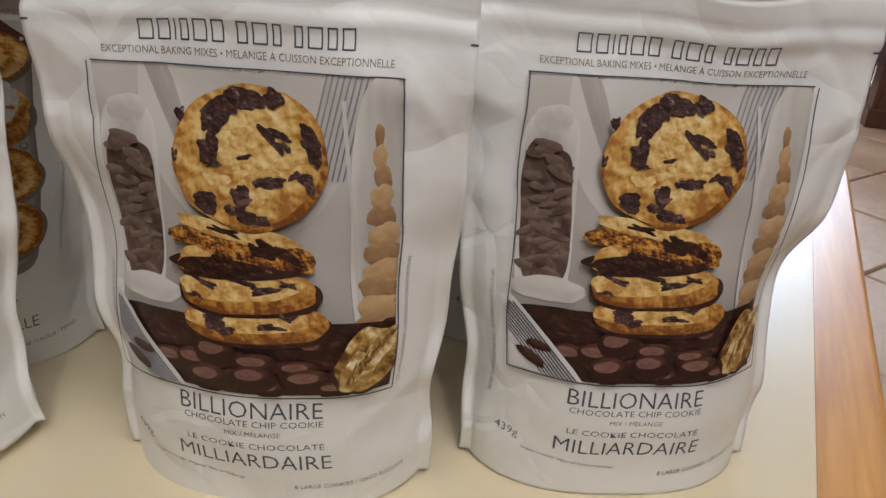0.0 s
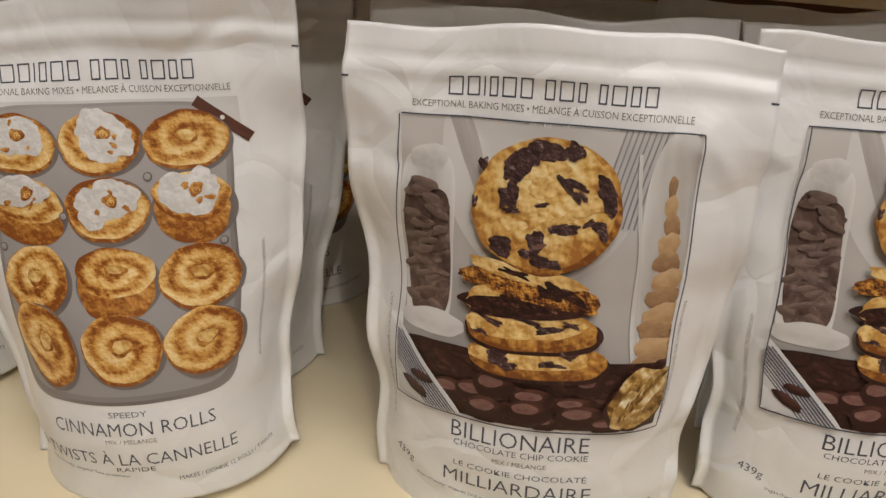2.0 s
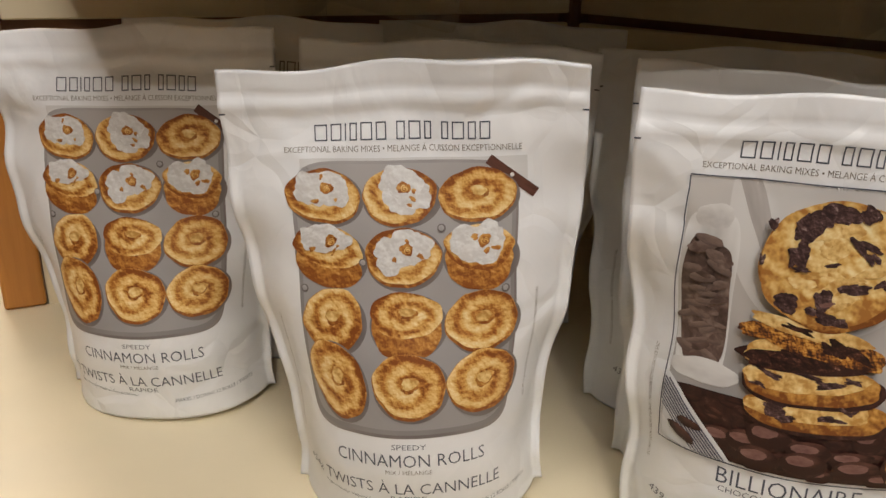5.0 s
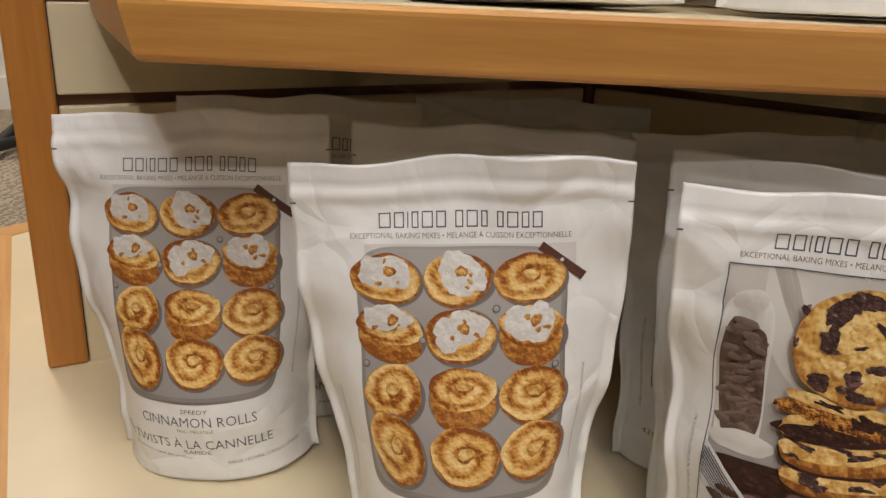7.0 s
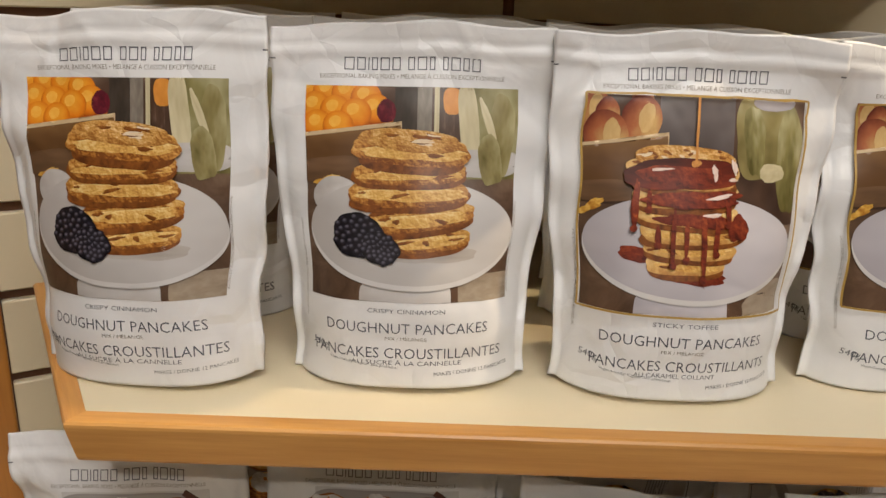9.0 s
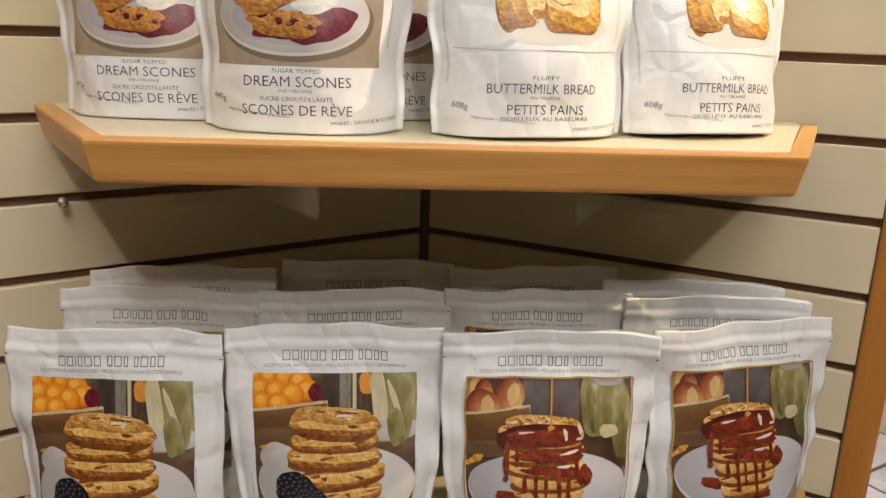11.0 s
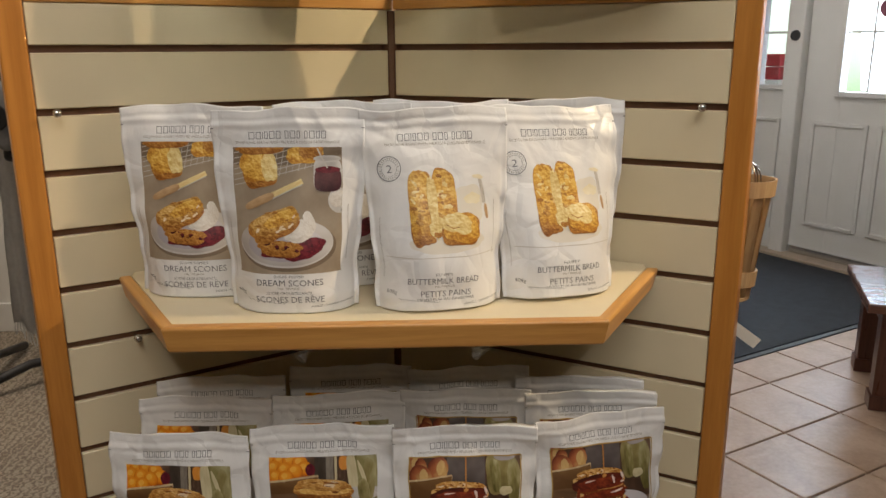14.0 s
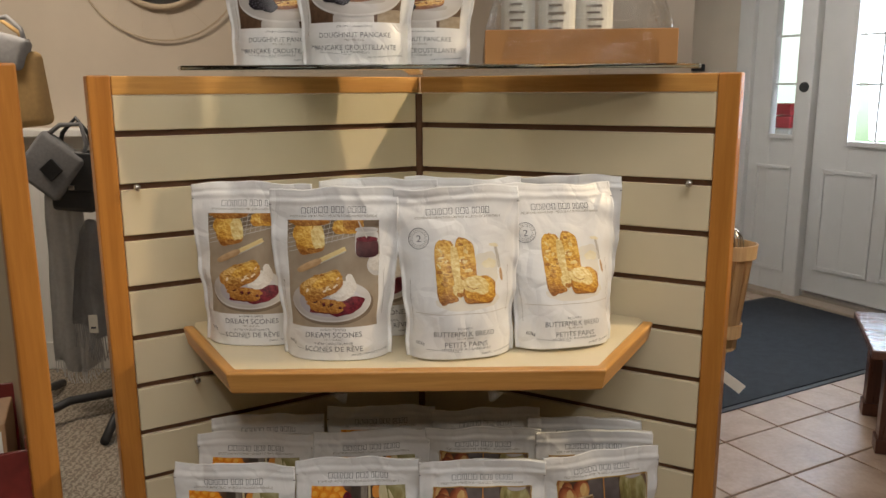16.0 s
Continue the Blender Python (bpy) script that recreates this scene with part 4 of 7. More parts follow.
    def line(self, pts, width, m):
        """A thin printed line along points."""
        for (xa, za), (xb, zb) in zip(pts, pts[1:]):
            n = max(1, int(math.hypot(xb - xa, zb - za) / 0.0025))
            t = np.linspace(0, 1, n + 1)
            d = math.hypot(xb - xa, zb - za) + 1e-9
            ox, oz = -(zb - za) / d * width / 2, (xb - xa) / d * width / 2
            X = np.concatenate([xa + (xb - xa) * t + ox, xa + (xb - xa) * t - ox])
            Z = np.concatenate([za + (zb - za) * t + oz, za + (zb - za) * t - oz])
            fs = [(i, n + 1 + i, n + 2 + i, i + 1) for i in range(n)]
            self.add(X, Z, [(0, 0)] * len(X), fs, m)

    def mesh(self, name):
        return sheet_mesh(name, self.v, self.f, self.uv, self.mi)


TEXT = {}


def glyphs(s):
    """The outline of a line of text as flat triangles, scaled to unit cap height."""
    if s not in TEXT:
        cu = bpy.data.curves.new("text", "FONT")
        cu.body, cu.resolution_u, cu.offset = s, 2, -0.008
        ob = bpy.data.objects.new("text", cu)
        scene.collection.objects.link(ob)
        me = ob.to_mesh()
        me.calc_loop_triangles()
        v = np.array([q.co[:2] for q in me.vertices]) if len(me.vertices) else np.zeros((0, 2))
        tri = [tuple(t.vertices) for t in me.loop_triangles]
        ob.to_mesh_clear()
        bpy.data.objects.remove(ob)
        bpy.data.curves.remove(cu)
        TEXT[s] = (v, tri)
    return TEXT[s]


CAP = 0.73


def write(pr, s, cx, z, width, cap, m, turn=0.0, align="C", bend=0.0):
    """A line of lettering whose baseline starts at height z."""
    v, tri = glyphs(s)
    if not len(v):
        return
    pr.cut()
    lo, hi = v[:, 0].min(), v[:, 0].max()
    X = (v[:, 0] - lo) / (hi - lo) * width
    X = X - (width / 2 if align == "C" else 0)
    Z = v[:, 1] / CAP * cap
    c, sn = math.cos(turn), math.sin(turn)
    pr.add(cx + X * c - Z * sn, z + X * sn + Z * c + bend * X * X, [(0, 0)] * len(X), tri, m)


def brand(pr, z, width=0.085, cap=0.0080):
    """The maker's name, as plain hollow blocks in three groups."""
    groups = ((1.3, 1.1, 0.12, 0.75, 1.2, 1.05), (0.85, 1.2, 0.7), (0.7, 1.2, 0.8, 1.05))
    gap, space, th = 0.36, 1.0, 0.0006
    total = sum(sum(g) + gap * (len(g) - 1) for g in groups) + 2 * space
    k = width / total
    x = -width / 2
    for g in groups:
        pr.cut()
        for w in g:
            a, b = x, x + w * k
            if w < 0.3:
                pr.rect(a, b, z, z + cap, M_INK, step=0.0012)
            else:
                for r in ((a, a + th, z, z + cap), (b - th, b, z, z + cap), (a + th, b - th, z, z + th), (a + th, b - th, z + cap - th, z + cap)):
                    pr.rect(*r, M_INK, step=0.0012)
            x += (w + gap) * k
        x += (space - gap) * k


def small_print(pr, grams, makes, mx=0.018):
    write(pr, grams, -0.066, 0.0285, 0.013, 0.0046, M_INK, -0.12, "L")
    write(pr, "Vegan-friendly! Végane? Sans problème!", -0.051, 0.0215, 0.046, 0.0019, M_INK, -0.10, "L")
    write(pr, makes, mx, 0.0125, 0.052, 0.0027, M_INK, 0.06, "L")
    write(pr, "DO NOT LOOK UNDER THIS BAG – NE REGARDEZ PAS SOUS CE SAC!", -0.0705, 0.046, 0.065, 0.0019, M_INK_GREY, math.pi / 2, "L")
    write(pr, "SERVING SUGGESTION. SUGGESTION DE PRÉSENTATION.", 0.0680, 0.066, 0.060, 0.0016, M_INK_GREY, math.pi / 2, "L")


def lines(pr, rows):
    for s, cx, z, w, cap, m in rows:
        write(pr, s, cx, z, w, cap, m)


def chunk(p, x, z, a, b, t, seed, m="choc_chunk"):
    """A broken piece of chocolate: three uneven shards that overlap."""
    rn = random.Random(seed)
    for k in range(3):
        p.blob(x + rn.uniform(-0.5, 0.5) * a, z + rn.uniform(-0.5, 0.5) * b, a * rn.uniform(0.5, 0.8), b * rn.uniform(0.5, 0.8), m, t + rn.uniform(-0.4, 0.4), 0.16, 2.6, seed * 3 + k, seg=22)


def art_cookie(p):
    x0, x1, z0, z1 = -0.0622, 0.0622, 0.0668, 0.1990
    p.clip = (x0, x1, z0, z1)
    rn = random.Random(17)
    p.rect(x0, x1, z0, z1, "studio")
    p.blob(0.000, 0.188, 0.0440, 0.0570, "plate_soft", 0, 0, 2, 3, seg=64)
    p.blob(-0.034, 0.192, 0.0045, 0.030, "studio_dark", 0.35, 0.05, 2, 4)
    # ribbed cloth, upper corner
    p.rect(0.029, 0.047, 0.158, 0.215, "cloth", -0.22)
    for k in range(8):
        p.rect(0.0290 + k * 0.0023, 0.0297 + k * 0.0023, 0.158, 0.215, "tin", -0.22)
    # jar of chocolate coins, out of focus
    p.blob(-0.0495, 0.142, 0.0125, 0.041, "jar_glass", 0, 0.01, 5, 5)
    p.blob(-0.0495, 0.181, 0.0080, 0.0055, "milk", 0, 0.05, 3, 6)
    p.blob(-0.0495, 0.139, 0.0112, 0.031, "jar_choc", 0, 0.03, 4.0, 7)
    for k in range(30):
        p.blob(-0.0495 + rn.uniform(-0.0085, 0.0085), 0.112 + 0.060 * k / 30, rn.uniform(0.0035, 0.0065), rn.uniform(0.0014, 0.0026), "jar_coin" if k % 3 else "jar_choc", rn.uniform(-0.5, 0.5), 0.06, 2, 200 + k, seg=14)
    p.blob(-0.046, 0.1065, 0.017, 0.0060, "plate_soft", 0, 0.05, seed=8)
    # glass cone with a tower of small cookies, out of focus
    p.blob(0.0560, 0.140, 0.0135, 0.060, "jar_glass", 0.02, 0.0, 2.6, 9)
    p.rect(0.0425, 0.0440, 0.100, 0.190, "milk", 0.10)
    for k in range(11):
        f = k / 10
        p.blob(0.0535 + 0.003 * f + rn.uniform(-0.001, 0.001), 0.177 - f * 0.080, 0.0018 + f * 0.0088, 0.0048 + 0.001 * f, "cookie_blur" if k % 2 else "cookie_blur_dark", rn.uniform(-0.15, 0.15), 0.08, 2.2, 20 + k)
    # heap of chocolate coins
    p.blob(0.0, 0.078, 0.075, 0.0215, "choc_dark", 0, 0.02, 4, 2, seg=64)
    for k in range(90):
        z = 0.0975 - 0.026 * (k / 90)
        s = 0.6 + 0.6 * k / 90
        p.blob(rn.uniform(x0, x1), z + rn.uniform(-0.0015, 0.0015), s * rn.uniform(0.005, 0.0075), s * rn.uniform(0.0014, 0.0028), "choc" if k % 2 else "choc_disc", rn.uniform(-0.35, 0.35), 0.03, 2, 60 + k, seg=16)
    for k, (x, z, a, b) in enumerate(((-0.034, 0.0785, 0.0085, 0.0050), (-0.022, 0.0800, 0.0085, 0.0055), (0.028, 0.0895, 0.0065, 0.0055), (-0.013, 0.0855, 0.0092, 0.0062), (0.022, 0.0795, 0.0090, 0.0040), (0.004, 0.0815, 0.0092, 0.0050), (-0.016, 0.0735, 0.0090, 0.0058), (0.026, 0.0745, 0.0110, 0.0052), (0.010, 0.0705, 0.0060, 0.0030), (0.003, 0.0755, 0.0095, 0.0056), (0.038, 0.0705, 0.0080, 0.0035))):
        p.blob(x + 0.0006, z - 0.0011, a * 1.02, b * 1.02, "choc_dark", 0.03, 0.02, 2, 3, seg=28)
        p.blob(x, z, a, b, "choc_disc", 0.03, 0.015, 2, 300 + k, seg=28)
        p.blob(x - a * 0.15, z + b * 0.22, a * 0.62, b * 0.45, "choc_shine", 0.05, 0.05, 2, 320 + k, seg=18)
    # striped napkin over the corner
    p.blob(-0.0600, 0.0690, 0.0230, 0.0120, "napkin", -0.55, 0.02, 3.0, 39, seg=48)
    p.blob(-0.0500, 0.0790, 0.0300, 0.0085, "napkin", -0.80, 0.02, 4.5, 40, seg=48)
    for k in range(9):
        p.rect(-0.0570 + k * 0.0019, -0.0563 + k * 0.0019, 0.052, 0.106, "stripe", 0.76)
    p.blob(-0.0475, 0.0800, 0.0060, 0.0022, "choc_disc", -0.2, 0.05, 2, 41)
    p.blob(-0.0510, 0.0740, 0.0075, 0.0026, "choc_disc", -0.5, 0.05, 2, 43)
    # two whole cookies below
    for k, (cx, cz, rx, rz, t) in enumerate(((0.0045, 0.0985, 0.0292, 0.0080, 0.02), (0.0010, 0.1115, 0.0288, 0.0086, 0.03))):
        p.blob(cx + 0.001, cz - 0.0018, rx * 1.02, rz, "choc_dark", t, 0.02, 2.8, 31, seg=48)
        p.blob(cx, cz, rx, rz, "cookie_edge", t, 0.025, 2.7, 31 + k, seg=56)
        p.blob(cx - 0.003, cz + rz * 0.22, rx * 0.90, rz * 0.66, "cookie_lump", t, 0.05, 2.5, 131 + k, seg=48)
    for k, (x, z, a, b) in enumerate(((-0.0105, 0.0985, 0.0060, 0.0034), (-0.0060, 0.0960, 0.0042, 0.0020), (0.010, 0.0975, 0.0055, 0.0018), (-0.016, 0.1140, 0.0070, 0.0014), (0.0090, 0.1130, 0.0075, 0.0016), (-0.004, 0.1165, 0.0080, 0.0014), (0.017, 0.1150, 0.0050, 0.0013), (-0.021, 0.1085, 0.0040, 0.0010), (0.018, 0.1015, 0.004, 0.0012))):
        chunk(p, x, z, a, b, -0.08, 340 + k)
    # a broken cookie, its melted middle showing
    p.blob(-0.004, 0.1215, 0.0270, 0.0052, "choc_dark", 0.04, 0.05, 2.6, 49, seg=48)
    p.blob(-0.018, 0.1235, 0.0105, 0.0058, "cookie_lump", 0.1, 0.08, 2.4, 50)
    p.blob(-0.006, 0.1215, 0.0215, 0.0048, "melt", 0.10, 0.09, 2.4, 33, seg=48)
    p.blob(0.002, 0.1300, 0.0285, 0.0062, "cookie_inside", -0.20, 0.05, 2.8, 35, seg=56)
    p.blob(-0.022, 0.1325, 0.0110, 0.0035, "cookie_inside", 0.05, 0.14, 2.4, 36, seg=40)
    p.blob(-0.002, 0.1360, 0.0235, 0.0040, "cookie_lump", -0.17, 0.09, 2.5, 34, seg=48)
    for k, (x, z, a, b) in enumerate(((0.013, 0.1285, 0.0100, 0.0036), (0.005, 0.1300, 0.0060, 0.0025), (-0.009, 0.1362, 0.0080, 0.0013), (-0.010, 0.1215, 0.0090, 0.0032))):
        chunk(p, x, z, a, b, -0.2, 360 + k, "melt")
    # the whole cookie that stands on top
    p.blob(0.0030, 0.1655, 0.0305, 0.0288, "cookie_edge", 0, 0.022, 2, 37, seg=64)
    p.blob(0.0015, 0.1665, 0.0292, 0.0280, "cookie", 0.2, 0.022, 2, 38, seg=64)
    for k in range(16):
        a, r = rn.uniform(0, 6.28), rn.uniform(0.1, 0.8)
        p.blob(0.0005 + 0.026 * r * math.cos(a), 0.1665 + 0.025 * r * math.sin(a), rn.uniform(0.003, 0.008), rn.uniform(0.002, 0.005), "cookie_lump", rn.uniform(-0.8, 0.8), 0.18, 2.2, 400 + k, seg=26)
    for k, (x, z, a, b, t) in enumerate(((0.003, 0.1895, 0.0090, 0.0044, -0.15), (0.011, 0.1890, 0.0060, 0.0035, -0.5), (-0.0115, 0.1800, 0.0055, 0.0095, -0.5), (-0.0135, 0.1710, 0.0042, 0.0075, 0.2), (-0.0045, 0.1865, 0.0050, 0.0040, 0.5), (0.0115, 0.1755, 0.0075, 0.0022, -0.6), (0.0160, 0.1705, 0.0050, 0.0018, -0.5), (0.0275, 0.1740, 0.0042, 0.0068, 0.5), (0.0295, 0.1660, 0.0030, 0.0050, 0.1), (0.0000, 0.1520, 0.0042, 0.0072, 0.1), (-0.0130, 0.1470, 0.0050, 0.0055, 0.6), (0.0035, 0.1430, 0.0075, 0.0030, 0.0), (0.0110, 0.1570, 0.0075, 0.0026, 0.25), (0.0225, 0.1600, 0.0045, 0.0022, 0.3), (-0.025, 0.1800, 0.0018, 0.0035, 0.3), (-0.0275, 0.1655, 0.0012, 0.0030, 0.0), (0.027, 0.1560, 0.0020, 0.0040, 0.3), (0.0010, 0.1665, 0.0030, 0.0010, 0.3), (-0.010, 0.1635, 0.0045, 0.0008, 0.2), (-0.004, 0.1455, 0.0040, 0.0020, -0.3))):
        chunk(p, x, z, a, b, t, 90 + k)
    p.blob(0.0010, 0.1495, 0.0030, 0.0011, "choc_shine", 0.2, 0.1, 2, 45, seg=16)
    # a walnut in gold foil
    p.blob(0.0505, 0.0815, 0.0125, 0.0152, "choc_dark", -0.55, 0.04, 2.6, 41, seg=40)
    p.blob(0.0515, 0.0830, 0.0118, 0.0150, "gold_foil", -0.55, 0.05, 2.6, 44, seg=44)
    p.blob(0.0465, 0.0775, 0.0070, 0.0085, "foil_pale", -0.30, 0.12, 2.2, 42)
    p.blob(0.0560, 0.0880, 0.0050, 0.0100, "foil_pale", -0.70, 0.14, 2.2, 46)
    for k in range(7):
        p.blob(0.0440 + k * 0.0024, 0.0760 + k * 0.0026, 0.0009, 0.0058, "gold_foil", -0.3 - 0.06 * k, 0.2, 2, 47 + k, seg=14)
    p.clip = None
    p.line([(x0, z1), (x1, z1), (x1, z0), (x0, z0), (x0, z1)], 0.0006, M_INK)


def text_cookie(p):
    lines(p, [("BILLIONAIRE", 0.0, 0.0538, 0.0650, 0.0088, M_INK), ("CHOCOLATE CHIP COOKIE", 0.0008, 0.0494, 0.0635, 0.0033, M_INK), ("MIX / MÉLANGE", 0.001, 0.0444, 0.025, 0.0025, M_INK_GREY), ("LE COOKIE CHOCOLATÉ", 0.0012, 0.0375, 0.0630, 0.0033, M_INK), ("MILLIARDAIRE", 0.0, 0.0260, 0.0705, 0.0088, M_INK)])
    small_print(p, "439g", "8 LARGE COOKIES / GROS BISCUITS")


def art_rolls(p):
    p.clip = (-0.070, 0.066, 0.050, 0.195)
    p.rect(-0.050, 0.060, 0.180, 0.1918, "white_soft")
    p.blob(0.0005, 0.1245, 0.0552, 0.0657, "tin_hole", 0, 0.0, 9, 2, seg=64)
    p.blob(0.0, 0.1256, 0.0545, 0.0650, "tin", 0, 0.0, 9, 2, seg=64)
    p.blob(0.0, 0.1262, 0.0525, 0.0630, "tin_flat", 0, 0.0, 9, 2, seg=64)
    p.rect(0.0385, 0.0670, 0.1795, 0.1845, "knife", -0.66)
    p.blob(0.0525, 0.1828, 0.0010, 0.0010, "icing")
    rnd = random.Random(8)
    xs = (-0.0390, -0.0015, 0.0360)
    zs = (0.1740, 0.1455, 0.1140, 0.0845)
    for r in range(4):
        for c in range(3):
            x, z = xs[c] + 0.0010 * r, zs[r]
            rx, rz = 0.0183, (0.0132, 0.0145, 0.0152, 0.0160)[r]
            turn = rnd.uniform(-0.15, 0.15)
            if (r, c) == (3, 0):
                rx, rz, turn, z = 0.0150, 0.0202, 0.38, 0.0850
            if (r, c) == (2, 0):
                rx, rz, turn = 0.0165, 0.0155, 0.30
            p.blob(x + 0.0012, z - 0.0012, rx * 1.04, rz * 1.03, "tin_hole", turn, 0.0, 2, 1, seg=40)
            tall = (r, c) in ((1, 0), (1, 2), (2, 1))
            seed = 10 + r * 3 + c
            if tall:
                p.blob(x, z - 0.0030, rx * 0.93, rz * 0.88, "roll_side", turn, 0.03, 2.3, seed, seg=44)
                z, rz = z + 0.0035, rz * 0.76
            else:
                p.blob(x, z, rx, rz, "roll_side", turn, 0.03, 2, seed, seg=48)
            p.blob(x, z + 0.0008, rx * 0.97, rz * 0.94, "roll", turn, 0.035, 2, seed, seg=48, spin=rnd.uniform(-3, 3))
            iced = r == 0 and c < 2 or r == 1
            if iced:
                for k in range(5):
                    a = rnd.uniform(0, 6.28)
                    p.blob(x + 0.005 * math.cos(a), z + 0.0025 + 0.0035 * math.sin(a), rx * rnd.uniform(0.42, 0.58), rz * rnd.uniform(0.42, 0.60), "icing", rnd.uniform(-0.6, 0.6), 0.11, 2.2, 40 + seed * 5 + k, seg=36)
                for k in range(3):
                    a, q = rnd.uniform(0, 6.28), rnd.uniform(0.4, 0.8)
                    p.blob(x + rx * q * math.cos(a) * 0.7, z + 0.002 + rz * q * math.sin(a) * 0.7, rnd.uniform(0.0008, 0.0026), rnd.uniform(0.0006, 0.0016), "roll_side", rnd.uniform(-1, 1), 0.2, 2, 700 + seed * 5 + k, seg=14)
                p.blob(x + 0.002, z + 0.004, 0.0032, 0.0028, "roll_side", 0.4, 0.14, 2, 60 + seed, seg=18)
                p.blob(x + 0.0026, z + 0.0034, 0.0020, 0.0017, "roll", 0.4, 0.14, 2, 80 + seed, seg=16)
            else:
                p.blob(x + 0.0005, z + 0.0015, rx * 0.26, rz * 0.24, "roll_side", turn, 0.10, 2, 90 + seed, seg=20)
                p.blob(x + 0.0005, z + 0.0022, rx * 0.21, rz * 0.18, "cookie_lump", turn, 0.12, 2, 91 + seed, seg=18)
    for x, z in ((-0.0515, 0.1285), (0.0498, 0.1290), (-0.020, 0.1430), (0.0185, 0.1590)):
        p.blob(x, z, 0.0021, 0.0021, "tin_hole", seg=16)
        p.blob(x - 0.0001, z + 0.0002, 0.0014, 0.0014, "tin_flat", seg=16)
    p.clip = None


def text_rolls(p):
    lines(p, [("SPEEDY", 0.0005, 0.0526, 0.0172, 0.0030, M_INK), ("CINNAMON ROLLS", 0.0006, 0.0428, 0.0775, 0.0074, M_INK), ("MIX / MÉLANGE", 0.0, 0.0384, 0.0235, 0.0025, M_INK_GREY), ("TWISTS À LA CANNELLE", -0.0005, 0.0252, 0.0985, 0.0076, M_INK), ("RAPIDE", -0.001, 0.0208, 0.0185, 0.0030, M_INK)])
    small_print(p, "454g", "MAKES / DONNE 12 ROLLS / TWISTS")


def photo_back(p, x0, x1, z0, z1):
    p.clip = (x0, x1, z0, z1)
    p.rect(x0, x1, z0, z1, "table_dark")


def pancake_disc(p, cx, cz, rx, rz, t, seed, face):
    """One pancake of a stack seen from the side: dark seam, browned rim, pale belly, flecks."""
    rn = random.Random(seed)
    p.blob(cx, cz - rz * 0.32, rx * 0.985, rz, "pancake_rim", t, 0.025, 3.0, seed, seg=56)
    p.blob(cx, cz, rx, rz * 0.90, face, t, 0.03, 3.0, seed + 1, seg=56)
    p.blob(cx + rx * 0.06, cz - rz * 0.12, rx * 0.84, rz * 0.42, "pancake_belly", t, 0.10, 2.8, seed + 2, seg=48)
    for k in range(5):
        p.blob(cx + rn.uniform(-0.8, 0.8) * rx, cz + rn.uniform(-0.3, 0.6) * rz, rn.uniform(0.002, 0.006), rn.uniform(0.0008, 0.0018), "pancake_rim", rn.uniform(-0.3, 0.3), 0.2, 2, seed + 10 + k, seg=16)


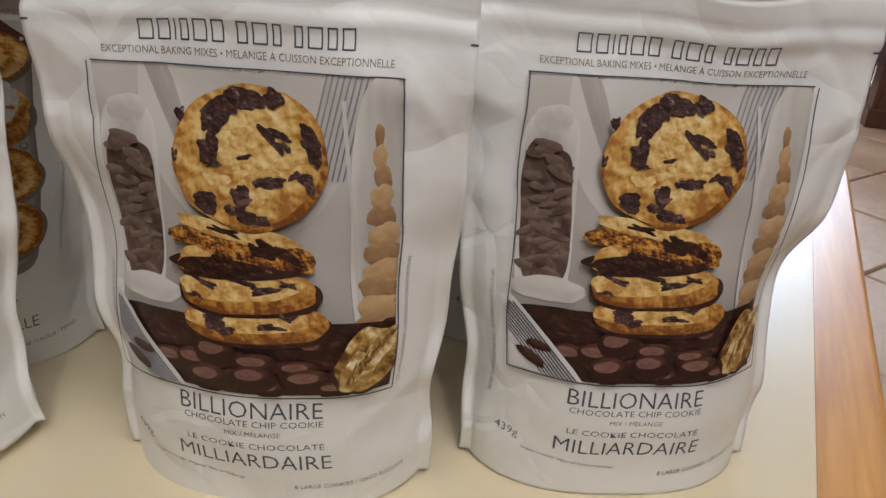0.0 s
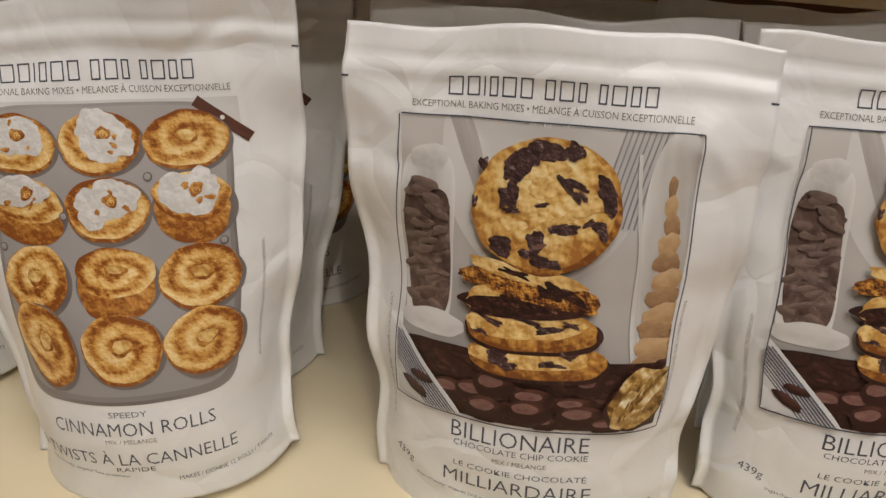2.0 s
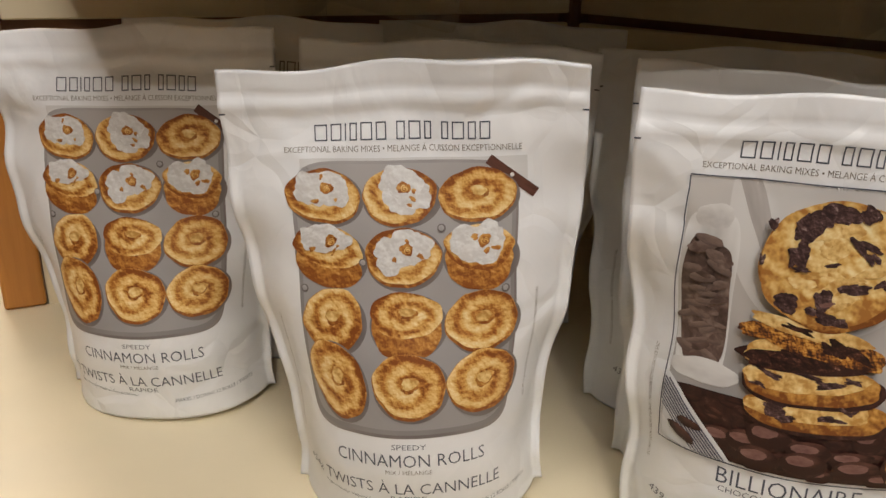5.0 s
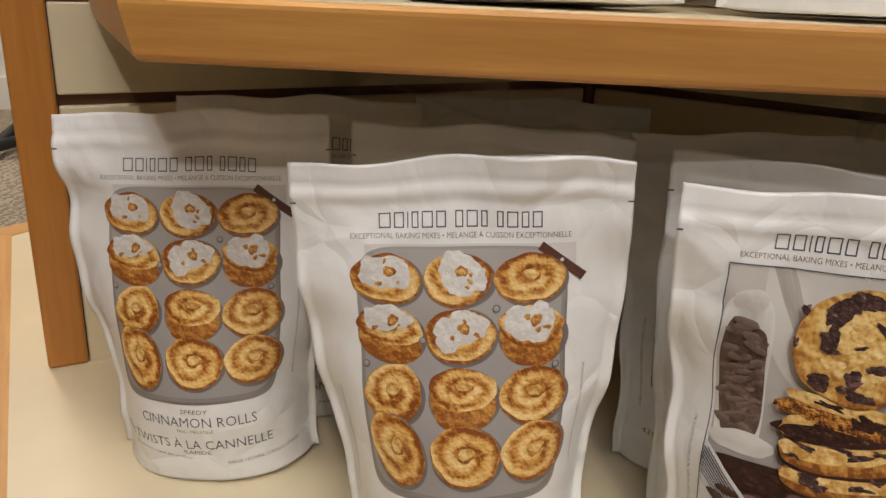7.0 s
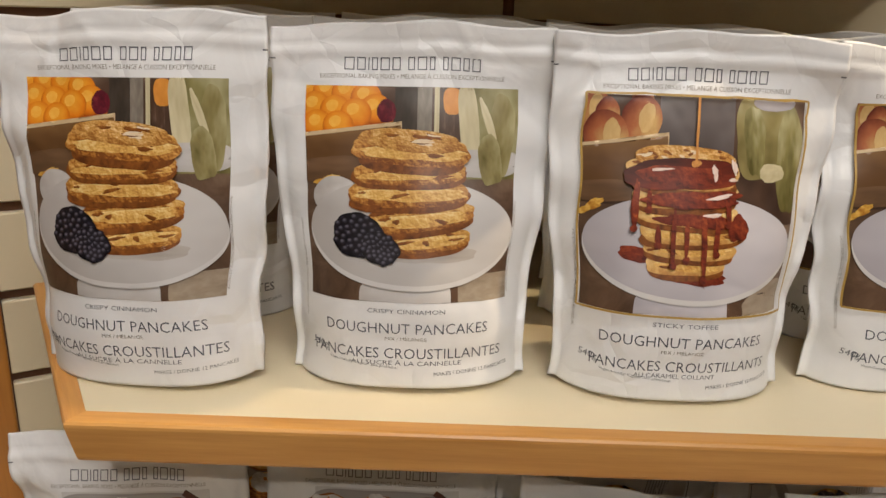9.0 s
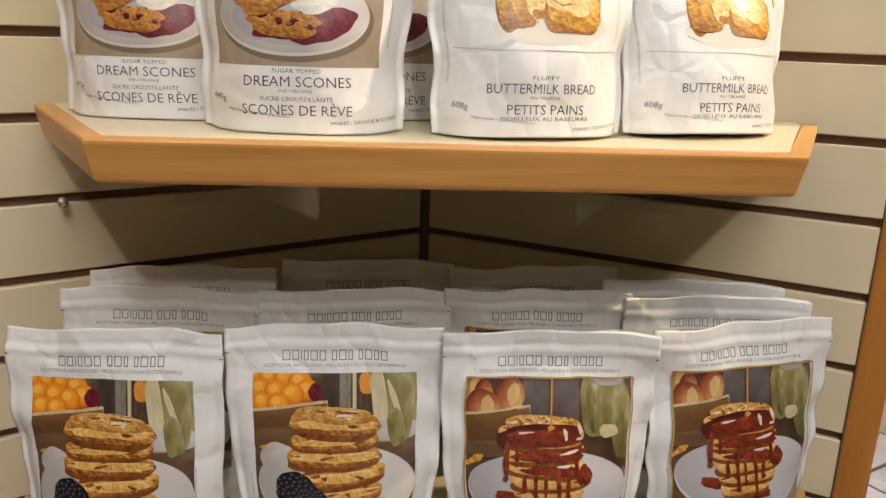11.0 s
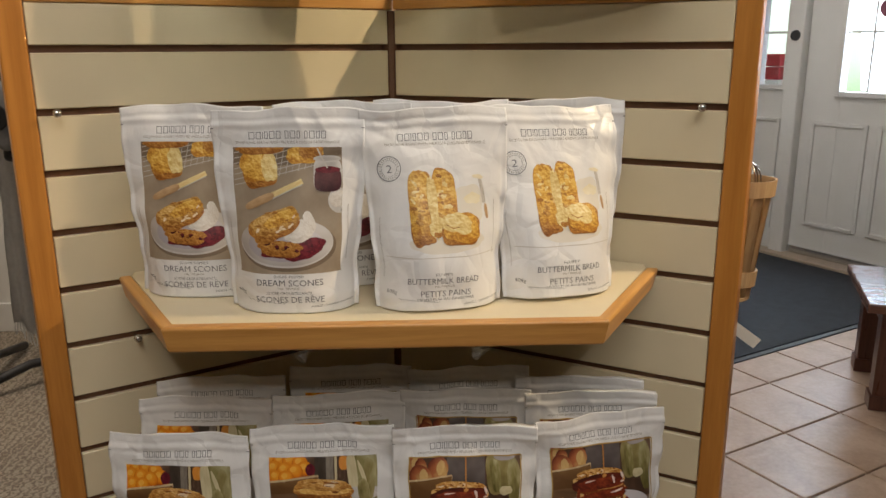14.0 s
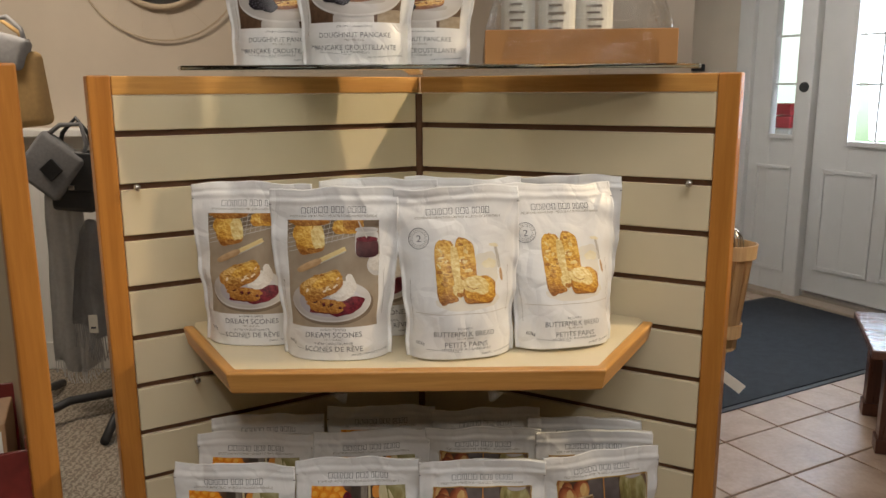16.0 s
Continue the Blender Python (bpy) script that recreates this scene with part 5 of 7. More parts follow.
def art_pancake(p):
    x0, x1, z0, z1 = -0.0662, 0.0662, 0.0625, 0.1975
    photo_back(p, x0, x1, z0, z1)
    rn = random.Random(6)
    # the kitchen behind, out of focus
    p.rect(x0, x1, 0.140, z1, "blur_dark")
    p.rect(-0.010, 0.004, 0.150, z1, "blur_black")
    p.rect(0.004, 0.013, 0.165, z1, "blur_grey")
    p.rect(0.0145, 0.0175, 0.150, z1, "blur_lamp")
    p.rect(0.0175, 0.0270, 0.160, z1, "blur_dark")
    p.blob(0.0255, 0.189, 0.0055, 0.0085, "blur_orange", 0, 0.02, 3, 5)
    p.rect(0.031, x1, 0.140, z1, "blur_green")
    p.blob(0.036, 0.176, 0.0060, 0.026, "blur_lamp", 0.1, 0.02, 3, 6)
    p.blob(0.044, 0.150, 0.0250, 0.0090, "plate", 0.0, 0.02, 3, 6)
    p.blob(0.0555, 0.166, 0.0085, 0.0260, "blur_olive", -0.1, 0.05, 3, 4)
    p.blob(0.0480, 0.176, 0.0025, 0.0160, "blur_lamp", 0.3, 0.05, 2, 4)
    p.blob(0.0500, 0.152, 0.0070, 0.0160, "blur_olive", 0.2, 0.05, 3, 8)
    # bowl of oranges
    for x, z in ((-0.020, 0.1790), (-0.064, 0.196), (-0.052, 0.194), (-0.040, 0.193), (-0.028, 0.190), (-0.022, 0.183), (-0.060, 0.184), (-0.047, 0.182), (-0.034, 0.180), (-0.058, 0.1725), (-0.045, 0.1720)):
        p.blob(x, z, 0.0098, 0.0098, "orange", seed=int(z * 10000), seg=32)
        p.blob(x - 0.002, z + 0.003, 0.0040, 0.0035, "orange_light", 0.3, 0.04, seed=3, seg=18)
    p.blob(-0.0150, 0.182, 0.0060, 0.0075, "jam", 0.2, 0.04, 2, 8)
    p.blob(-0.0475, 0.1700, 0.0425, 0.0285, "bowl_rim", 0.14, 0.0, 2, 3, "low", 56)
    p.blob(-0.0475, 0.1675, 0.0420, 0.0275, "bowl", 0.14, 0.0, 2, 3, "low", 56)
    p.blob(-0.050, 0.1440, 0.034, 0.0085, "bowl_shade", 0.05, 0.05, 2, 6)
    p.blob(-0.052, 0.1380, 0.0085, 0.0020, "crust", 0.2, 0.2, 2, 6)
    # plate on its foot
    p.rect(0.032, x1, z0, 0.080, "linen")
    p.blob(-0.001, 0.0640, 0.0285, 0.0120, "plate", 0, 0, 5, 7)
    p.blob(-0.046, 0.1275, 0.0150, 0.0130, "plate", 0.2, 0.02, 2, 17)
    p.blob(0.0015, 0.1045, 0.0645, 0.0345, "plate_rim", -0.02, 0, 2.1, 8, seg=72)
    p.blob(0.0015, 0.1068, 0.0640, 0.0335, "plate", -0.02, 0, 2.1, 8, seg=72)
    p.blob(0.012, 0.0930, 0.030, 0.0060, "plate_shade", 0.02, 0.06, 2.2, 10, seg=40)
    for k, (cx, z, rx, rz, t) in enumerate(((0.0120, 0.1015, 0.0255, 0.0082, 0.08), (0.0065, 0.1150, 0.0335, 0.0090, 0.12), (-0.0005, 0.1305, 0.0372, 0.0095, 0.03), (0.0000, 0.1430, 0.0355, 0.0080, 0.03), (0.0010, 0.1570, 0.0355, 0.0110, -0.04))):
        pancake_disc(p, cx, z, rx, rz, t, 150 + 30 * k, "pancake")
    p.blob(0.0005, 0.1635, 0.0325, 0.0070, "pancake_top", -0.06, 0.03, 2.3, 55, seg=48)
    for k in range(9):
        p.blob(rn.uniform(-0.024, 0.024), 0.1635 + rn.uniform(-0.0035, 0.0050), rn.uniform(0.002, 0.006), rn.uniform(0.0006, 0.0014), "sugar" if k % 2 else "pancake_rim", rn.uniform(-0.2, 0.2), 0.2, 2, 56 + k, seg=18)
    # blackberries, drupelet by drupelet
    for cx, cz, rx, rz, t in ((-0.0310, 0.1035, 0.0165, 0.0135, -0.3), (-0.0165, 0.0955, 0.0125, 0.0095, -0.45)):
        p.blob(cx, cz, rx, rz, "berry", t, 0.05, 2.2, 11, seg=40)
        for k in range(34):
            a, q = 2.4 * k, math.sqrt((k + 0.5) / 34) * 0.92
            u, v = rx * q * math.cos(a), rz * q * math.sin(a)
            x, z = cx + u * math.cos(t) - v * math.sin(t), cz + u * math.sin(t) + v * math.cos(t)
            p.blob(x, z, 0.0022, 0.0020, "berry_bead", 0, 0.04, 2, 500 + k, seg=12)
    p.clip = None


def text_pancake(p):
    lines(p, [("CRISPY CINNAMON", 0.0, 0.0552, 0.048, 0.0030, M_INK), ("DOUGHNUT PANCAKES", 0.0, 0.0415, 0.105, 0.0075, M_INK), ("MIX / MÉLANGE", 0.0, 0.0368, 0.026, 0.0024, M_INK_GREY), ("PANCAKES CROUSTILLANTES", 0.0, 0.0243, 0.128, 0.0076, M_INK), ("AU SUCRE À LA CANNELLE", 0.0, 0.0197, 0.071, 0.0031, M_INK)])
    small_print(p, "540g", "MAKES / DONNE 12 PANCAKES")


def art_toffee(p):
    x0, x1, z0, z1 = -0.0680, 0.0680, 0.0628, 0.1985
    photo_back(p, x0, x1, z0, z1)
    rn = random.Random(9)
    p.rect(x0, x1, 0.130, z1, "blur_dark")
    p.rect(-0.022, 0.024, 0.150, z1, "blur_slate")
    p.rect(0.024, x1, 0.120, z1, "blur_dark")
    # amber glass jug behind
    p.blob(0.0440, 0.1750, 0.0185, 0.0260, "blur_olive", 0.06, 0.03, 4.0, 4, seg=44)
    p.blob(0.0370, 0.1730, 0.0060, 0.0220, "blur_green", 0.10, 0.05, 3.0, 5)
    p.blob(0.0610, 0.1600, 0.0085, 0.0330, "blur_green", 0.12, 0.04, 3.0, 6)
    p.blob(0.0500, 0.1530, 0.0080, 0.0060, "blur_lamp", 0.1, 0.06, 2.4, 7)
    p.blob(0.0480, 0.1965, 0.0130, 0.0050, "plate_cool", 0.03, 0.03, 2, 4)
    # pears in a bowl
    for k, (x, z, a, b) in enumerate(((-0.064, 0.1900, 0.0110, 0.0130), (-0.0330, 0.1840, 0.0125, 0.0150), (-0.0540, 0.1730, 0.0135, 0.0160))):
        p.blob(x, z + b * 0.80, a * 0.55, b * 0.70, "pear", 0.1, 0.02, 2, 6 + k)
        p.blob(x, z, a, b, "pear", 0.1, 0.02, 2, 5 + k, seg=40)
        p.blob(x + a * 0.25, z + b * 0.05, a * 0.38, b * 0.62, "pear_light", -0.1, 0.05, 2, 15 + k)
    p.blob(-0.0590, 0.1690, 0.0435, 0.0330, "bowl_rim", 0.17, 0, 2, 6, "low", 56)
    p.blob(-0.0590, 0.1668, 0.0430, 0.0322, "bowl", 0.17, 0, 2, 6, "low", 56)
    p.blob(-0.058, 0.1380, 0.032, 0.0070, "bowl_shade", 0.05, 0.05, 2, 6)
    p.blob(-0.061, 0.1280, 0.0085, 0.0030, "crust", 0.5, 0.2, 2, 6)
    p.blob(0.056, 0.0700, 0.020, 0.0120, "linen", 0.3, 0.05, 3, 6)
    p.blob(-0.004, 0.0655, 0.0290, 0.0120, "plate_cool", 0, 0, 5, 7)
    p.blob(0.0010, 0.1035, 0.0668, 0.0335, "plate_rim", -0.02, 0, 2.1, 8, seg=72)
    p.blob(0.0010, 0.1060, 0.0662, 0.0325, "plate_cool", -0.02, 0, 2.1, 9, seg=72)
    # syrup on the plate
    for cx, cz, rx, rz in ((-0.030, 0.1000, 0.0130, 0.0052), (0.000, 0.0890, 0.0215, 0.0055), (0.010, 0.0880, 0.0130, 0.0040)):
        p.blob(cx, cz, rx, rz, "syrup", -0.1, 0.09, 2.3, int(abs(cz) * 9999), seg=44)
    for k, (cx, z, rx, rz) in enumerate(((-0.0030, 0.0955, 0.0235, 0.0080), (-0.0010, 0.1050, 0.0285, 0.0075), (0.0010, 0.1150, 0.0325, 0.0080), (-0.0020, 0.1260, 0.0325, 0.0085), (-0.0050, 0.1380, 0.0320, 0.0095), (-0.0065, 0.1510, 0.0335, 0.0115))):
        pancake_disc(p, cx, z, rx, rz, 0.03 * (-1) ** k, 170 + 30 * k, "pancake_pale")
    p.blob(-0.0060, 0.1605, 0.0310, 0.0078, "pancake_top", -0.02, 0.02, 2.2, 80, seg=48)
    for k in range(14):
        p.blob(-0.006 + rn.uniform(-0.026, 0.026), 0.1605 + rn.uniform(-0.002, 0.0058), rn.uniform(0.0015, 0.004), rn.uniform(0.0006, 0.0012), "pancake_rim" if k % 2 else "sugar", rn.uniform(-0.4, 0.4), 0.2, 2, 600 + k, seg=16)
    p.blob(-0.0075, 0.1505, 0.0335, 0.0100, "syrup_deep", 0.02, 0.05, 2.9, 81, seg=56)
    p.blob(-0.0075, 0.1490, 0.0245, 0.0070, "syrup", 0.02, 0.09, 2.6, 85, seg=48)
    p.blob(0.0010, 0.1350, 0.0265, 0.0058, "syrup", 0.06, 0.12, 2.4, 82, seg=48)
    p.blob(0.0040, 0.1220, 0.0215, 0.0048, "syrup", -0.08, 0.16, 2.2, 86, seg=48)
    p.blob(0.0285, 0.1180, 0.0062, 0.0085, "syrup", 0.3, 0.12, 2, 84)
    for x, top, ln in ((-0.0350, 0.146, 0.030), (-0.0270, 0.140, 0.012), (-0.0110, 0.128, 0.034), (-0.0030, 0.124, 0.026), (0.0075, 0.126, 0.040), (0.0150, 0.122, 0.020), (0.0215, 0.138, 0.018), (-0.020, 0.118, 0.012)):
        p.blob(x, top - ln / 2, 0.0013 + rn.random() * 0.0008, ln / 2, "syrup", rn.uniform(-0.06, 0.06), 0.12, 2.6, int(abs(x) * 9999), seg=24)
        p.blob(x, top - ln, 0.0022, 0.0024, "syrup", 0, 0.06, 2, int(abs(x) * 999), seg=16)
    for x, z, a, b in ((0.0125, 0.1520, 0.0020, 0.0045), (0.0160, 0.1370, 0.0075, 0.0014), (0.0120, 0.1260, 0.0060, 0.0012), (0.0245, 0.1560, 0.0016, 0.0050), (-0.020, 0.1530, 0.0065, 0.0010), (0.024, 0.1480, 0.0030, 0.0010)):
        p.blob(x, z, a, b, "glint", 0.15, 0.2, 2, int(z * 9999), seg=16)
    p.rect(-0.0002, 0.0013, 0.158, z1, "honey")
    p.blob(0.0005, 0.1575, 0.0030, 0.0022, "honey", 0, 0.1, 2, 3, seg=16)
    p.clip = None
    p.line([(x0, z1), (x1, z1), (x1, z0), (x0, z0), (x0, z1)], 0.0014, M_GOLD_LINE)


def text_toffee(p):
    lines(p, [("STICKY TOFFEE", 0.0, 0.0552, 0.040, 0.0030, M_INK), ("DOUGHNUT PANCAKES", 0.001, 0.0415, 0.106, 0.0075, M_INK), ("MIX / MÉLANGE", 0.0, 0.0368, 0.026, 0.0024, M_INK_GREY), ("PANCAKES CROUSTILLANTS", 0.002, 0.0243, 0.120, 0.0076, M_INK), ("AU CARAMEL COLLANT", -0.003, 0.0197, 0.052, 0.0031, M_INK)])
    small_print(p, "540g", "MAKES / DONNE 12 PANCAKES")


def art_scone(p):
    x0, x1, z0, z1 = -0.0615, 0.0600, 0.0523, 0.1890
    p.clip = (x0, x1, z0, z1)
    rn = random.Random(12)
    p.rect(x0, x1, z0, z1, "linen")
    p.blob(0.0, 0.190, 0.070, 0.020, "linen_dark", 0.05, 0.05, 3, 3, seg=44)
    # cooling rack
    for k in range(7):
        p.line([(-0.060, 0.148 + k * 0.0058), (0.040, 0.172 + k * 0.0058)], 0.0009, "steel_rod")
    for k in range(12):
        p.line([(-0.044 + k * 0.007, 0.1500 + 0.0017 * k), (-0.038 + k * 0.007, 0.192)], 0.0007, "steel_rod")
    p.blob(-0.032, 0.1655, 0.0190, 0.0200, "scone_shade", 0.15, 0.05, 3.4, 4, seg=48)
    p.blob(-0.034, 0.1690, 0.0175, 0.0170, "crust", 0.15, 0.06, 3.0, 5, seg=44)
    p.blob(-0.0200, 0.1680, 0.0085, 0.0160, "bread_in", 0.25, 0.08, 2.6, 6)
    p.blob(-0.030, 0.187, 0.026, 0.0060, "scone_shade", 0.05, 0.06, 2.6, 5)
    p.blob(0.0200, 0.1820, 0.0200, 0.0110, "crust", 0.05, 0.07, 2.8, 6, seg=44)
    p.blob(0.0250, 0.1840, 0.0130, 0.0070, "scone_shade", 0.05, 0.09, 2.6, 7)
    # jam jar with a spoon, cream pot
    p.blob(0.0575, 0.1310, 0.0130, 0.0140, "milk", 0.2, 0.02, 2, 7)
    p.blob(0.0560, 0.1330, 0.0105, 0.0090, "cream", 0.2, 0.02, 2, 11)
    p.blob(0.0440, 0.1590, 0.0155, 0.0180, "jar_glass", 0, 0, 4.0, 9, seg=44)
    p.blob(0.0440, 0.1535, 0.0148, 0.0125, "jar_jam", 0, 0, 3.6, 8, seg=40)
    p.blob(0.0440, 0.1645, 0.0140, 0.0036, "jam", 0, 0, 2, 9)
    p.blob(0.0440, 0.1765, 0.0150, 0.0036, "jar_glass", 0, 0, 2.2, 9)
    p.line([(0.033, 0.188), (0.044, 0.166)], 0.0016, "steel_rod")
    # knife with butter
    p.rect(-0.019, 0.018, 0.1420, 0.1480, "butter", 0.43)
    p.rect(-0.019, 0.018, 0.1405, 0.1418, "steel_rod", 0.43)
    p.blob(-0.0315, 0.1310, 0.0175, 0.0046, "handle", 0.43, 0.03, 3.0, 10)
    # plate with the scone
    p.blob(-0.0010, 0.0825, 0.0545, 0.0275, "linen_dark", 0, 0, 2.1, 12, seg=64)
    p.blob(-0.0030, 0.0855, 0.0530, 0.0265, "plate_rim", 0, 0, 2.1, 12, seg=64)
    p.blob(-0.0030, 0.0870, 0.0525, 0.0258, "plate", 0, 0, 2.1, 13, seg=64)
    p.blob(-0.0030, 0.0850, 0.0420, 0.0190, "plate_cool", 0, 0, 2.1, 14, seg=64)
    p.blob(0.0160, 0.0800, 0.0235, 0.0120, "jam", 0.28, 0.07, 2.2, 14, seg=48)
    p.blob(0.0000, 0.0765, 0.0260, 0.0075, "jam", 0.05, 0.10, 2.2, 24, seg=48)
    p.blob(-0.0080, 0.0800, 0.0260, 0.0082, "scone_shade", -0.04, 0.08, 2.6, 15, seg=44)
    for k in range(16):
        p.blob(rn.uniform(-0.024, 0.030), 0.0835 + rn.uniform(-0.006, 0.006), rn.uniform(0.0015, 0.0040), rn.uniform(0.0012, 0.0026), "jam_bead" if k % 2 else "scone_shade", rn.uniform(-1, 1), 0.15, 2, 800 + k, seg=16)
    p.blob(0.0130, 0.0995, 0.0165, 0.0125, "cream", 0.35, 0.05, 2, 17, seg=44)
    p.blob(0.0235, 0.1080, 0.0065, 0.0125, "cream", 0.35, 0.06, 2, 18, seg=36)
    p.blob(0.0060, 0.0955, 0.0120, 0.0070, "cream", 0.1, 0.06, 2, 19, seg=36)
    p.blob(-0.0155, 0.1045, 0.0285, 0.0150, "scone_shade", 0.42, 0.05, 3.0, 19, seg=56)
    p.blob(-0.0135, 0.1085, 0.0270, 0.0120, "crumb", 0.42, 0.06, 3.0, 20, seg=52)
    p.blob(-0.0070, 0.1125, 0.0185, 0.0070, "crust", 0.46, 0.10, 2.8, 21, seg=44)
    for k in range(14):
        p.blob(-0.0135 + rn.uniform(-0.020, 0.022), 0.1075 + rn.uniform(-0.009, 0.012), rn.uniform(0.001, 0.0035), rn.uniform(0.0007, 0.0016), "sugar" if k % 2 else "scone_shade", 0.4 + rn.uniform(-0.4, 0.4), 0.2, 2, 830 + k, seg=14)
    p.clip = None


def text_scone(p):
    lines(p, [("SUGAR TOPPED", 0.0005, 0.0478, 0.0335, 0.0030, M_INK), ("DREAM SCONES", 0.0005, 0.0385, 0.0745, 0.0074, M_INK), ("MIX / MÉLANGE", 0.0, 0.0345, 0.023, 0.0023, M_INK_GREY), ("SUCRE CROUSTILLANTE", 0.0, 0.0287, 0.050, 0.0031, M_INK), ("SCONES DE RÊVE", 0.0, 0.0190, 0.077, 0.0074, M_INK)])
    small_print(p, "440g", "MAKES / DONNE 8 SCONES", 0.024)


def art_bread(p):
    rn = random.Random(14)
    p.blob(0.008, 0.082, 0.044, 0.0105, "bread_glow", 0.0, 0.05, 2.2, 2, seg=48)
    p.blob(0.030, 0.118, 0.0230, 0.0250, "bread_glow", 0.3, 0.08, 2.2, 2, seg=40)
    for cx, cz, rx, rz, seed in ((-0.0205, 0.1210, 0.0140, 0.0400, 3), (0.0065, 0.1290, 0.0135, 0.0330, 4)):
        p.blob(cx, cz, rx, rz, "scone_shade", 0.03, 0.035, 4.0, seed, seg=60)
        p.blob(cx, cz + 0.0006, rx * 0.95, rz * 0.97, "crust", 0.03, 0.04, 3.8, seed + 10, seg=60)
        for k in range(16):
            p.blob(cx + rn.uniform(-0.8, 0.8) * rx, cz + rn.uniform(-0.85, 0.9) * rz, rn.uniform(0.0015, 0.0050), rn.uniform(0.0012, 0.0034), ("crumb", "bread_in", "scone_shade")[k % 3], rn.uniform(-1, 1), 0.2, 2.2, 860 + seed * 20 + k, seg=20)
    p.blob(-0.0070, 0.1220, 0.0048, 0.0360, "bread_in", 0.04, 0.10, 2.8, 5, seg=48)
    p.blob(-0.0040, 0.1000, 0.0085, 0.0105, "bread_in", 0.3, 0.12, 2.4, 6, seg=36)
    p.blob(-0.0030, 0.0915, 0.0050, 0.0030, "scone_shade", 0.2, 0.15, 2.4, 7)
    p.blob(-0.0190, 0.0870, 0.0125, 0.0050, "scone_shade", 0.0, 0.06, 2.6, 7)
    p.blob(0.0235, 0.0960, 0.0218, 0.0175, "scone_shade", -0.05, 0.05, 3.2, 8, seg=48)
    p.blob(0.0240, 0.0975, 0.0205, 0.0160, "crust", -0.05, 0.06, 3.0, 9, seg=48)
    p.blob(0.0190, 0.1030, 0.0160, 0.0115, "bread_in", -0.15, 0.10, 2.6, 10, seg=44)
    p.line([(0.006, 0.1020), (0.014, 0.0975), (0.021, 0.0990)], 0.0011, "scone_shade")
    p.blob(0.0390, 0.1290, 0.0090, 0.0068, "butter_pale", 0.1, 0.12, 2, 10)
    p.rect(0.0490, 0.0530, 0.1230, 0.1520, "steel_rod", 0.20)
    p.blob(0.0565, 0.1140, 0.0021, 0.0085, "handle", 0.14, 0, 2.4, 11)
    p.blob(0.0462, 0.1525, 0.0060, 0.0025, "butter_pale", -0.2, 0.12, 2, 12)
    p.line([(-0.066, 0.0690), (-0.030, 0.0668), (0.0, 0.0672), (0.030, 0.0668), (0.072, 0.0690)], 0.0007, "steel_rod")
    # round badge: two rings and plain strokes for its small print
    for r, w in ((0.0134, 0.0007), (0.0088, 0.0003)):
        p.line([(-0.0545 + r * math.cos(a), 0.164 + r * math.sin(a)) for a in np.linspace(0, 2 * math.pi, 33)], w, M_INK)
    for k in range(26):
        a = 2 * math.pi * k / 26
        if k not in (0, 13):
            p.line([(-0.0545 + 0.0100 * math.cos(a), 0.164 + 0.0100 * math.sin(a)), (-0.0545 + 0.0120 * math.cos(a), 0.164 + 0.0120 * math.sin(a))], 0.0006, M_INK_GREY)


def text_bread(p):
    write(p, "2", -0.0545, 0.1595, 0.0062, 0.0090, M_INK)
    lines(p, [("FLUFFY", 0.0015, 0.0472, 0.020, 0.0030, M_INK), ("BUTTERMILK BREAD", 0.001, 0.0382, 0.0815, 0.0070, M_INK), ("MIX / MÉLANGE", 0.0015, 0.0342, 0.022, 0.0023, M_INK_GREY), ("PETITS PAINS", 0.003, 0.0240, 0.0565, 0.0070, M_INK), ("MOELLEUX AU BABEURRE", 0.003, 0.0196, 0.065, 0.0030, M_INK)])
    small_print(p, "608g", "MAKES / DONNE 8 BUNS", 0.024)


KINDS = {
    "cookie": (art_cookie, text_cookie, "white pouch of cookie mix with stacked chocolate-chip cookies printed"),
    "rolls": (art_rolls, text_rolls, "white pouch of cinnamon roll mix with iced rolls printed"),
    "pancake": (art_pancake, text_pancake, "white pouch of cinnamon pancake mix with pancakes and blackberries printed"),
    "toffee": (art_toffee, text_toffee, "white pouch of toffee pancake mix with syrup-covered pancakes printed"),
    "scone": (art_scone, text_scone, "white pouch of scone mix with a jam scone printed"),
    "bread": (art_bread, text_bread, "white pouch of buttermilk bread mix with a golden loaf printed"),
}


